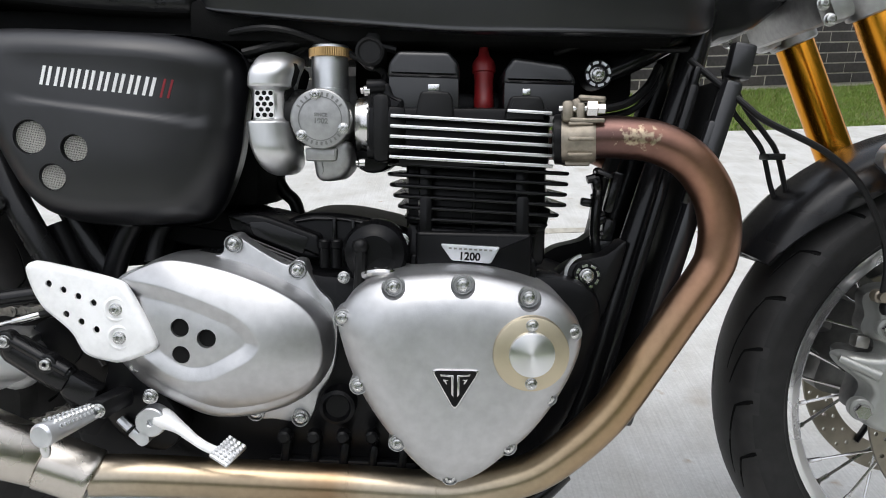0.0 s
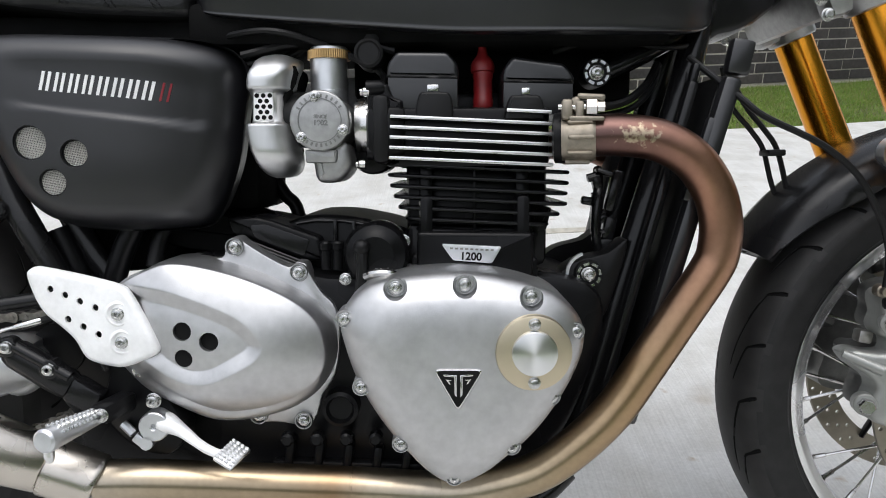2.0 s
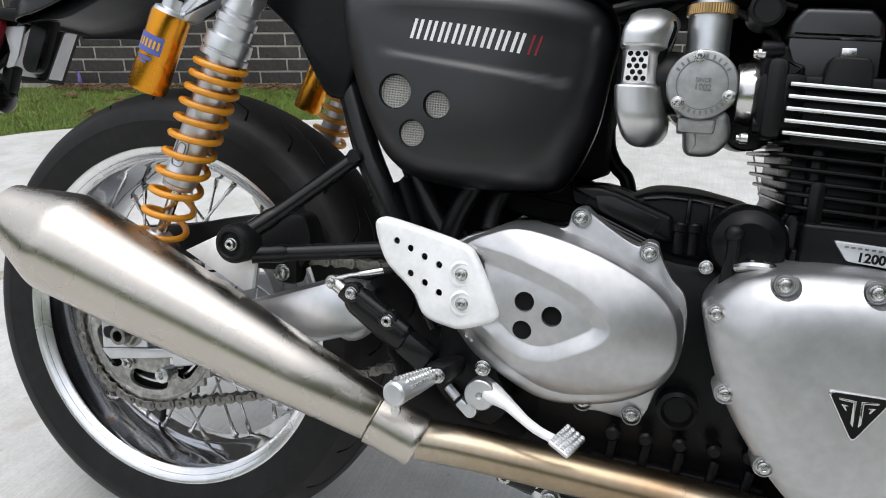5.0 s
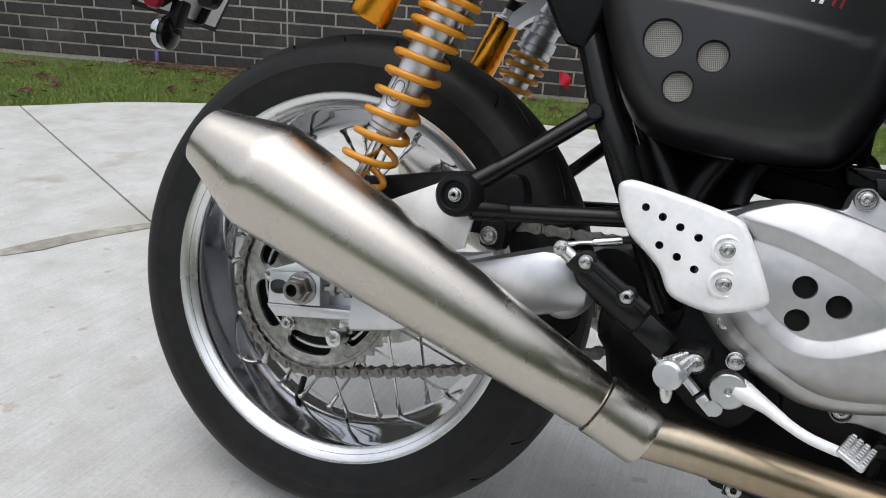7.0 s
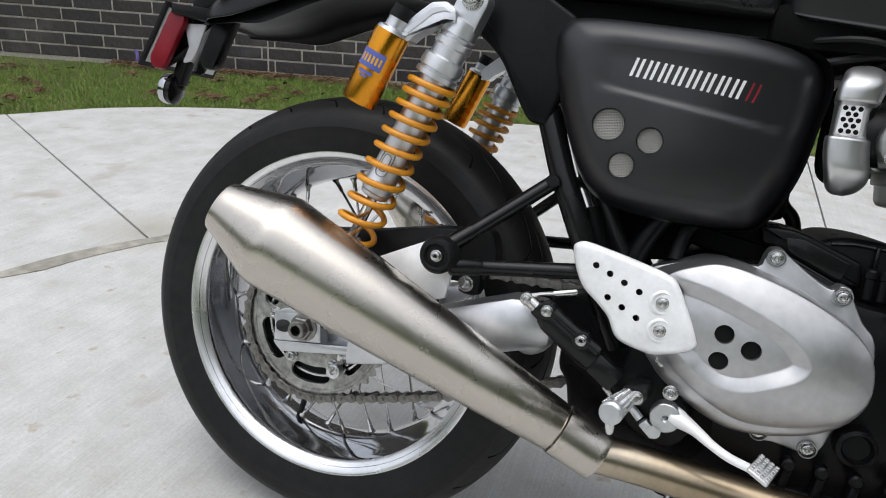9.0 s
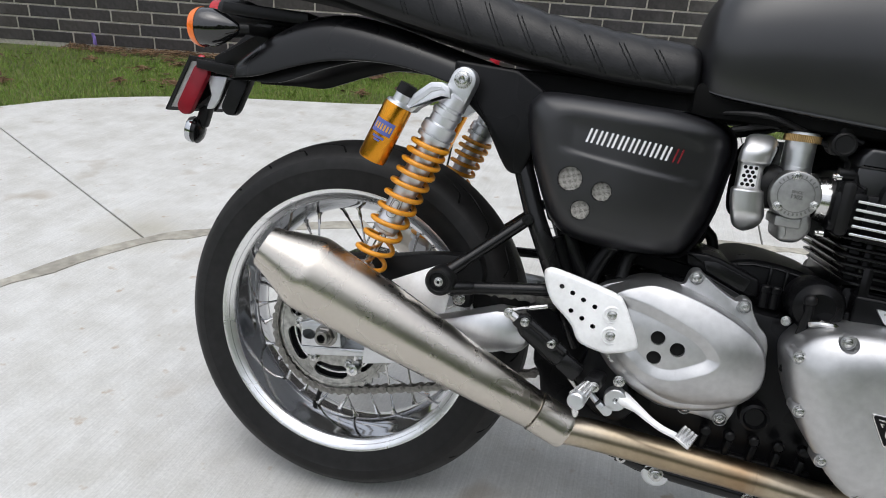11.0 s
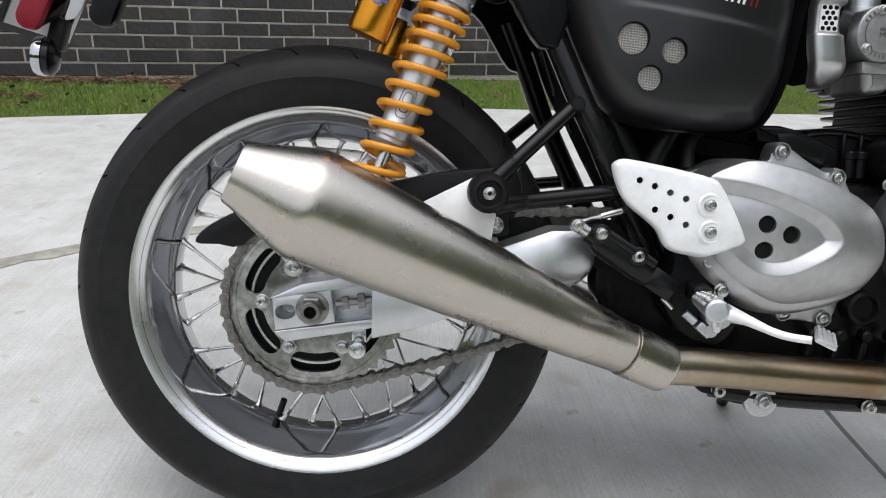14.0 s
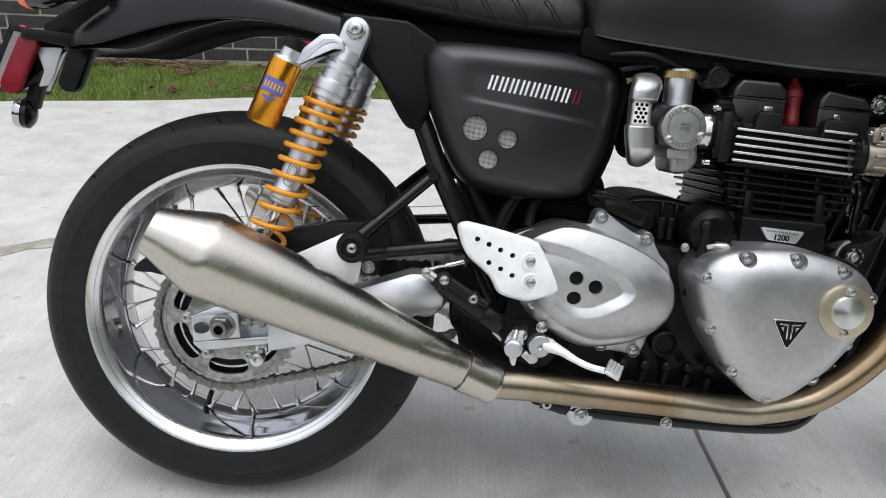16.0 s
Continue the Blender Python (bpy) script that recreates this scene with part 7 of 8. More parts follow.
bm = bmesh.new()
tilted(bm, -0.004, 0.104, -0.034, 0.150, 0.0, 0.004)
part("plate_frame", bm, PLASTIC, holder)
bm = bmesh.new()
tilted(bm, 0.004, 0.096, -0.027, 0.142, -0.0015, 0.0012)
part("plate_back", bm, PLATE, holder, "bare metal back of the number plate")
bm = bmesh.new()
lathe(bm, [(0.0, 0.0070), (0.004, 0.0080), (0.009, 0.0065), (0.012, 0.002)], (-0.3610, 0.02, 0.4105), (-0.92, 0, 0.39), 16)
part("plate_stud", bm, REDLENS, holder, "small red stud on the plate's top edge")
bm = bmesh.new()
ra2, rb2, rr2 = Vector((-0.3250, 0.3875)), Vector((-0.3515, 0.3270)), 0.0152
base_a = math.atan2(ra2.y - rb2.y, ra2.x - rb2.x)
slab(bm, [(ra2.x + rr2 * math.cos(base_a + t), ra2.y + rr2 * math.sin(base_a + t)) for t in np.linspace(-math.pi / 2, math.pi / 2, 12)] + [(rb2.x + rr2 * math.cos(base_a + t), rb2.y + rr2 * math.sin(base_a + t)) for t in np.linspace(math.pi / 2, 3 * math.pi / 2, 12)], -0.034, -0.044, 0.002)
part("side_reflector", bm, REDPLASTIC, holder, "red oblong side reflector")
bm = bmesh.new()
slab(bm, rounded([(-0.3151, 0.3255), (-0.300, 0.3290), (-0.2912, 0.3433), (-0.2776, 0.386), (-0.3181, 0.384), (-0.306, 0.350)], 0.004), -0.030, -0.033, 0.001)
part("light_bracket", bm, PLATE, holder, "bare metal bracket")
bm = bmesh.new()
lathe(bm, [(-0.012, 0.006), (-0.012, 0.022), (0.004, 0.0235), (0.010, 0.016), (0.014, 0.0)], (-0.345, -0.01, 0.284), (1, 0.15, -0.1), 28)
part("rear_reflector_housing", bm, GLOSS, holder)
bm = bmesh.new()
lathe(bm, [(-0.017, 0.004), (-0.015, 0.022), (-0.011, 0.024), (-0.004, 0.0242), (-0.003, 0.022)], (-0.345, -0.01, 0.284), (1, 0.15, -0.1), 28)
part("rear_reflector_rim", bm, POLISH, holder, "bright rim of the round rear reflector")
bm = bmesh.new()
box(bm, (-0.333, -0.008, 0.312), (0.02, 0.02, 0.04), 0.004, (0, 15, 0))
part("stem", bm, PLASTIC, holder)
bm = bmesh.new()
slab(bm, rounded([(-0.2645, 0.402), (-0.2885, 0.333), (-0.280, 0.3205), (-0.261, 0.3205), (-0.2530, 0.330), (-0.2255, 0.402)], 0.007), -0.018, -0.032, 0.004)
part("inner_flap", bm, PLASTIC, tail, "black inner mudguard flap")
# inner black mudguard over the tyre, battery box and wiring behind the side panels
bm = bmesh.new()
box(bm, (0.42, 0, 0.33), (0.22, 0.18, 0.20), 0.02)
airbox = part("airbox", bm, SHADEBLK, moto, "black plastic airbox between the side panels")
# added black block that keeps the gap ahead of the panels dark
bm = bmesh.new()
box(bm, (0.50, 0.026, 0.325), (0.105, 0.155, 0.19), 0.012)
part("airbox_snout", bm, SHADEBLK, airbox)
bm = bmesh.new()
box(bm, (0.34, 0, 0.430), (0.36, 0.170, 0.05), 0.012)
part("airbox_lid", bm, SHADEBLK, airbox)
# ---- right footrest gear ----
gl = cr([(0.3313, 0.1710), (0.3331, 0.1765), (0.3393, 0.1797), (0.3473, 0.1804), (0.3719, 0.1766), (0.4039, 0.1705), (0.4384, 0.1622), (0.4486, 0.1535), (0.4588, 0.1358), (0.4684, 0.1169), (0.4761, 0.0991), (0.4753, 0.0925), (0.4671, 0.0867),
         (0.4376, 0.0752), (0.4196, 0.0757), (0.4004, 0.0799), (0.3911, 0.0869), (0.3818, 0.1032), (0.3671, 0.1163), (0.3515, 0.1281), (0.3414, 0.1420), (0.3342, 0.1589)], 3, True)
holes = [(0.3600, 0.1576, 0.0037), (0.3764, 0.1516, 0.0037), (0.3930, 0.1452, 0.0037), (0.4100, 0.1390, 0.0037), (0.3782, 0.1258, 0.0037), (0.3951, 0.1184, 0.0037), (0.4118, 0.1106, 0.0037)]
bm = bmesh.new()
loops = [inset(gl, 0.0065)] + [circle(x, z, r, 16) for x, z, r in holes]
fill = []
for lp in loops:
    vs = [bm.verts.new((q[0], -0.180, q[1])) for q in lp]
    fill += [bm.edges.new((vs[i], vs[(i + 1) % len(vs)])) for i in range(len(vs))]
bmesh.ops.triangle_fill(bm, use_beauty=True, use_dissolve=False, edges=fill)
loft(bm, [[(q[0], y, q[1]) for q in inset(gl, d)] for d, y in ((0.0, -0.1735), (0.0004, -0.1755), (0.0015, -0.1775), (0.0035, -0.1793), (0.0065, -0.180))], caps=False)
bmesh.ops.remove_doubles(bm, verts=bm.verts[:], dist=0.00002)
got = bmesh.ops.extrude_face_region(bm, geom=bm.faces[:])
for v in (g for g in got["geom"] if isinstance(g, bmesh.types.BMVert)):
    v.co.y += 0.0028
for v in bm.verts:      # it leans outwards to the front and its tail curls in
    v.co.y += -0.17 * (v.co.x - 0.405) + 3.0 * max(0.0, 0.092 - v.co.z) ** 2
guard = part("heel_guard", bm, WHITEALU, moto, "pale bead-blasted aluminium heel guard with drilled holes", 40)
for x, z in ((0.4354, 0.1330), (0.4379, 0.1032)):
    bm = bmesh.new()
    lathe(bm, [(0.0, 0.0138), (-0.0010, 0.0125), (-0.0013, 0.0112), (-0.0006, 0.0100), (0.0012, 0.0088)], (x, -0.180 - 0.17 * (x - 0.405), z), AX, 28, caps=False)
    part("dimple", bm, WHITEALU, guard)
    bolt((x, -0.1800 - 0.17 * (x - 0.405), z), 0.0056, guard)
bm = bmesh.new()
slab(bm, cr([(0.39, 0.12), (0.43, 0.145), (0.47, 0.10), (0.47, 0.04), (0.49, 0.0), (0.47, -0.03), (0.43, -0.02), (0.40, 0.02), (0.41, 0.07)], 4, True), -0.13, -0.160, 0.005)
hanger = part("footrest_hanger", bm, POWDER, moto, "black footrest hanger")
for x, y, z in ((0.446, -0.165, 0.068), (0.4614, -0.172, 0.036)):
    bolt((x, y, z), 0.0068, hanger)
bm = bmesh.new()
slab(bm, cr([(0.372, 0.125), (0.42, 0.15), (0.47, 0.13), (0.52, 0.0), (0.505, -0.055), (0.46, -0.070), (0.410, -0.068), (0.366, -0.064), (0.352, -0.03), (0.344, 0.002), (0.332, 0.022), (0.334, 0.060), (0.352, 0.100)], 4, True), -0.085, -0.118, 0.006)
part("pivot_plate", bm, POWDER, frame_tubes, "black frame plate behind the footrest")
bm = bmesh.new()
slab(bm, cr([(0.40, 0.22), (0.45, 0.235), (0.53, 0.225), (0.58, 0.20), (0.55, 0.18), (0.45, 0.19)], 4, True), 0.08, -0.075, 0.01)
slab(bm, cr([(0.335, 0.230), (0.40, 0.240), (0.46, 0.235), (0.45, 0.175), (0.40, 0.160), (0.355, 0.172)], 3, True), 0.06, -0.066, 0.01)
part("battery_tray", bm, SHADEBLK, frame_tubes, "black tray under the airbox")
# master cylinder
MC0, MC1 = Vector((0.302, -0.176, 0.100)), Vector((0.405, -0.176, 0.034))
bm = bmesh.new()
d = (MC1 - MC0).normalized()
nrm = Vector((-d.z, 0, d.x))
def egg(h, r, deep):
    c = MC0 + d * h + Vector((0, 0.004, 0))
    return [c + nrm * (r * math.copysign(abs(math.cos(t)) ** 0.7, math.cos(t))) + Vector((0, -deep * math.copysign(abs(math.sin(t)) ** 0.75, math.sin(t)), 0)) for t in np.linspace(0, 2 * math.pi, 21)[:-1]]


loft(bm, [egg(h, r, y) for h, r, y in ((0.000, 0.0080, 0.0085), (0.002, 0.0100, 0.0100), (0.012, 0.0105, 0.0105), (0.014, 0.0125, 0.0120), (0.022, 0.0155, 0.0130), (0.070, 0.0165, 0.0135), (0.084, 0.0155, 0.0130), (0.088, 0.0135, 0.0120))])
box(bm, MC0 + d * 0.1045 + Vector((0, 0.004, 0)), (0.034, 0.022, 0.0265), 0.003, (0, math.degrees(math.atan2(-d.z, d.x)), 0))
mc = part("rear_master_cylinder", bm, GLOSS, moto, "black rear brake master cylinder", 30)
bm = bmesh.new()
side_c = nrm if nrm.z > 0 else -nrm
tube(bm, [MC0 + d * 0.018 + side_c * 0.0105 + Vector((0, -0.005, 0)), MC0 + d * 0.084 + side_c * 0.0125 + Vector((0, -0.005, 0))], 0.0062, 12)
part("cylinder_rib", bm, GLOSS, mc)
for at in ((0.3174, -0.1850, 0.0987), (0.3597, -0.1850, 0.0748)):
    bm = bmesh.new()
    lathe(bm, [(0.012, 0.0105), (-0.001, 0.0102), (-0.0015, 0.0092), (-0.0015, 0.0072), (0.001, 0.0070)], at, AX, 24)
    part("bolt_seat", bm, GLOSS, mc)
    bolt((at[0], at[1] + 0.0005, at[2]), 0.0060, mc)
bm = bmesh.new()
lathe(bm, [(0, 0.0075), (0.016, 0.0075), (0.018, 0.005)], MC0 + d * 0.002 + nrm * 0.0, -d, 12)
ring_solid(bm, [(-0.004, 0.0050), (-0.004, 0.0078), (0.004, 0.0078), (0.004, 0.0050)], MC0 - d * 0.012, AX, 20)
part("banjo_union", bm, STEEL, mc)
at = MC0 - d * 0.012
bolt((at.x, at.y - 0.004, at.z), 0.0055, mc, "banjo_bolt")
bm = bmesh.new()
line = cr([at + Vector((-0.002, 0, 0.004)), (0.2985, -0.176, 0.1115), (0.3090, -0.173, 0.1145), (0.3211, -0.170, 0.1168)], 5)
tube(bm, line, 0.0027, 10)
pipe_end = part("brake_pipe", bm, STEEL, mc, "steel brake pipe end")
bm = bmesh.new()
tube(bm, [(0.3180, -0.171, 0.1162), (0.3200, -0.1703, 0.1166), (0.3425, -0.1645, 0.1222), (0.3440, -0.164, 0.1226)], [0.0034, 0.0043, 0.0043, 0.0036], 12)
part("ferrule", bm, STEEL, pipe_end, "crimped steel ferrule")
bm = bmesh.new()
tube(bm, cr([(0.343, -0.1642, 0.1224), (0.365, -0.157, 0.127), (0.395, -0.145, 0.128), (0.42, -0.13, 0.120)], 4), 0.0038, 10)
part("brake_hose", bm, PLASTIC, pipe_end, "black brake hose")
bm = bmesh.new()
tube(bm, [MC1 - d * 0.015 + Vector((0, 0, -0.014)), MC1 + d * 0.0 + Vector((0, 0, -0.018))], 0.004, 10)
part("push_rod", bm, STEEL, mc)
# footrest
bm = bmesh.new()
P0, P1 = Vector((0.4205, -0.212, 0.0335)), Vector((0.4075, -0.284, 0.0365))
along = (P1 - P0).normalized()
fwd_p = along.cross(Vector((0, 0, 1))).normalized() * -1
up_p = fwd_p.cross(along).normalized()
if up_p.z < 0:
    up_p, fwd_p = -up_p, -fwd_p
span = (P1 - P0).length
lathe(bm, [(-0.004, 0.004), (-0.003, 0.0078), (0.006, 0.0084), (span * 0.5, 0.0102), (span * 0.86, 0.0112), (span * 0.96, 0.0118), (span * 1.01, 0.0114), (span * 1.04, 0.0090), (span * 1.05, 0.0)], P0, along, 20)
peg = part("footrest", bm, RAWALU, moto, "toothed round aluminium footrest peg")
for row in range(5):
    ang = radians(-62 + 31 * row)
    out = up_p * math.cos(ang) + fwd_p * math.sin(ang)
    side = along.cross(out).normalized()
    for k in range(10):
        h = 0.10 + 0.082 * k
        bm = bmesh.new()
        box(bm, (0, 0, 0), (0.0034, 0.0030, 0.0030), 0.0005, seg=1)
        m = Matrix((side, along, out)).transposed().to_4x4()
        bmesh.ops.transform(bm, matrix=Matrix.Translation(P0 + along * (h * span) + out * (0.0084 + 0.0044 * h)) @ m, verts=bm.verts[:])
        part("tooth", bm, ALU, peg)
bm = bmesh.new()
box(bm, (0.428, -0.192, 0.036), (0.022, 0.05, 0.020), 0.005, (0, 0, -12))
part("peg_mount", bm, POWDER, peg, "black peg mount")
bolt((0.4275, -0.2185, 0.0365), 0.0060, peg)
bm = bmesh.new()
lathe(bm, [(0, 0.0050), (0.014, 0.0046), (0.018, 0.0036), (0.020, 0.002)], P1 + Vector((0, 0.004, -0.002)), (0.12, -0.1, -1), 14)
part("hero_blob", bm, ALU, peg, "wear peg under the footrest")
# brake pedal
bm = bmesh.new()
lathe(bm, [(0.035, 0.0165), (0.0, 0.0165), (-0.003, 0.0150)], (0.461, -0.170, 0.008), AX, 28)
pedal = part("brake_pedal", bm, RAWALU, moto, "forged aluminium brake pedal")
bm = bmesh.new()
path = cr([(0.4700, -0.166, 0.0100), (0.4760, -0.169, 0.0085), (0.4930, -0.178, 0.0035), (0.5110, -0.189, -0.0040), (0.5280, -0.200, -0.0085), (0.548, -0.214, -0.0090)], 6)
wide = [float(r) for r in np.interp(range(len(path)), (0, 6, 12, 18, 30), (0.0130, 0.0118, 0.0074, 0.0056, 0.0052))]
tube(bm, path, wide, 16, True, 0.85)
part("pedal_arm", bm, WHITEALU, pedal)
bm = bmesh.new()
ring_solid(bm, [(0.003, 0.0034), (-0.0038, 0.0034), (-0.0045, 0.0042), (-0.0045, 0.0150), (-0.0032, 0.0162), (0.003, 0.0162)], (0.461, -0.1725, 0.008), AX, 28)
part("pivot_cap", bm, RAWALU, pedal, "round machined pivot cap")
# a black hexagon paints the shade in the cap's socket
bm = bmesh.new()
lathe(bm, [(0.004, 0.0036), (-0.0005, 0.0036)], (0.461, -0.1725, 0.008), AX, 6)
part("socket", bm, DARK, pedal)
bm = bmesh.new()
box(bm, (0, 0, 0), (0.023, 0.032, 0.0050), 0.0022)
for r in range(7):
    for c in range(4):
        box(bm, (-0.0084 + 0.0056 * c, -0.0129 + 0.0043 * r, 0.0036), (0.0038, 0.0022, 0.0026), 0.0004, seg=1)
bmesh.ops.transform(bm, matrix=pose(0.5575, -0.2215, -0.0045, 18, 24, -18), verts=bm.verts[:])
part("pedal_pad", bm, ALU, pedal, "serrated pedal pad")
bm = bmesh.new()
tube(bm, [(0.424, -0.165, 0.008), (0.436, -0.168, -0.002)], 0.0050, 8)
box(bm, (0.446, -0.168, -0.010), (0.020, 0.012, 0.011), 0.002, (0, 40, 0))
lathe(bm, [(-0.005, 0.0075), (0.008, 0.0075)], (0.452, -0.172, -0.010), AX, 14)
part("pedal_linkage", bm, RAWALU, pedal)

# ---- front end ----
front = wheel("front_wheel", (1.437, 0, -0.010), 0.231, 0.047, 0.301, 0.062, 32, 0.048, 0.045, 2, 0.024)
for sy in (-1, 1):
    bm = bmesh.new()
    ring_solid(bm, [(-0.0025, 0.1485), (-0.0025, 0.112), (0.0025, 0.112), (0.0025, 0.1485)], (0, sy * 0.078, 0), AX, 72)
    disc = part("brake_disc", bm, DISCSTEEL, front, "drilled steel front brake disc")
    cutter = bmesh.new()
    for k in range(30):
        a = 2 * math.pi * k / 30
        for rr, da in ((0.1415, 0.0), (0.1310, 0.07), (0.1205, 0.14)):
            lathe(cutter, [(-0.01, 0.0029), (0.01, 0.0029)], (rr * math.cos(a + da), sy * 0.078, rr * math.sin(a + da)), AX, 8)
    cut(disc, cutter)
    bm = bmesh.new()
    for k in range(8):
        a = 2 * math.pi * k / 8
        tube(bm, [(0.045 * math.cos(a), sy * 0.068, 0.045 * math.sin(a)), (0.121 * math.cos(a + 0.2), sy * 0.076, 0.121 * math.sin(a + 0.2))], 0.007, 8, True, 0.5)
    part("disc_carrier", bm, POWDER, front, "black disc carrier")
SKEW = 0.035    # the bars are turned a little to the right
F_TOP, F_DIR = Vector((1.230, 0, 0.505)), Vector((0.437, 0, -1)).normalized()
for sy in (-1, 1):
    a = Vector((F_TOP.x + sy * 0.107 * SKEW * 2, sy * 0.107, F_TOP.z))
    bm = bmesh.new()
    lathe(bm, [(-0.02, 0.02), (0.0, 0.0255), (0.235, 0.0255), (0.262, 0.0275), (0.275, 0.0275), (0.280, 0.0225)], a, F_DIR, 32)
    fork = part("fork_leg", bm, GOLD, moto, "gold anodised upside-down fork leg")
    bm = bmesh.new()
    lathe(bm, [(0.27, 0.0205), (0.40, 0.0205)], a, F_DIR, 24)
    part("slider", bm, STEEL, fork, "chromed fork slider")
    bm = bmesh.new()
    low = a + F_DIR * 0.40
    lathe(bm, [(-0.03, 0.024), (0.10, 0.026), (0.16, 0.024)], low, F_DIR, 24)
    lathe(bm, [(-0.025, 0.028), (0.02, 0.028)], (1.437, sy * 0.107, -0.010), AX, 24)
    box(bm, low + F_DIR * 0.06 + Vector((-0.045, 0, 0)), (0.06, 0.022, 0.11), 0.008, (0, -23, 0))
    part("fork_bottom", bm, SHADECAST, fork, "cast fork bottom with caliper mount")
# lower yoke
bm = bmesh.new()
zc = 0.469
for sy in (-1, 1):
    c = Vector((F_TOP.x + sy * 0.107 * SKEW * 2 + 0.437 * (F_TOP.z - zc), sy * 0.107, zc))
    lathe(bm, [(-0.034, 0.029), (-0.032, 0.0315), (0.019, 0.0315), (0.021, 0.029)], c, F_DIR, 32)
    box(bm, c + Vector((-0.030, -0.004 * sy, -0.006)), (0.044, 0.034, 0.044), 0.010, (0, -23, 0))
box(bm, (F_TOP.x + 0.437 * (F_TOP.z - zc) - 0.036, 0, zc - 0.002), (0.052, 0.19, 0.044), 0.012, (0, -23, 0))
yoke = part("lower_yoke", bm, GREYCAST, moto, "cast aluminium lower fork yoke")
for sy in (-1, 1):
    for x, z in ((1.1765, 0.4540), (1.1845, 0.4375)):
        bolt((x, sy * 0.1265, z), 0.0058, yoke, turn=(0, 0, 0 if sy < 0 else 180))
bm = bmesh.new()
slab(bm, cr([(1.075, 0.425), (1.105, 0.432), (1.130, 0.438), (1.158, 0.456), (1.195, 0.492), (1.200, 0.54), (1.08, 0.54)], 3, True), 0.036, -0.036, 0.012)
part("steering_head", bm, GLOSS, moto, "black steering head")
# front mudguard
bm = bmesh.new()
rings = []
for a in np.linspace(radians(147.5), radians(58), 26):
    end = min(1, (radians(148) - a) / 0.42)
    ro = 0.336 + 0.006 * math.sin(a)
    w = 0.066 + 0.006 * end
    sect = [(-w, ro - 0.040 * (0.3 + 0.7 * end)), (-w * 0.97, ro - 0.016), (-w * 0.82, ro - 0.003), (-w * 0.45, ro + 0.004), (0, ro + 0.006), (w * 0.45, ro + 0.004), (w * 0.82, ro - 0.003), (w * 0.97, ro - 0.016), (w, ro - 0.040 * (0.3 + 0.7 * end))]
    sect += [(y * 0.96, r - 0.003) for y, r in sect[::-1]]
    rings.append([(1.437 + r * math.cos(a), y, -0.010 + r * math.sin(a)) for y, r in sect])
loft(bm, rings)
fender = part("front_mudguard", bm, GLOSS, moto, "gloss black front mudguard", 50)
bm = bmesh.new()
lathe(bm, [(0.01, 0.022), (-0.003, 0.020), (-0.003, 0.0)], (1.305, -0.072, 0.290), AX, 20)
part("stay_plate", bm, RAWALU, fender)
bolt((1.305, -0.076, 0.290), 0.008, fender)
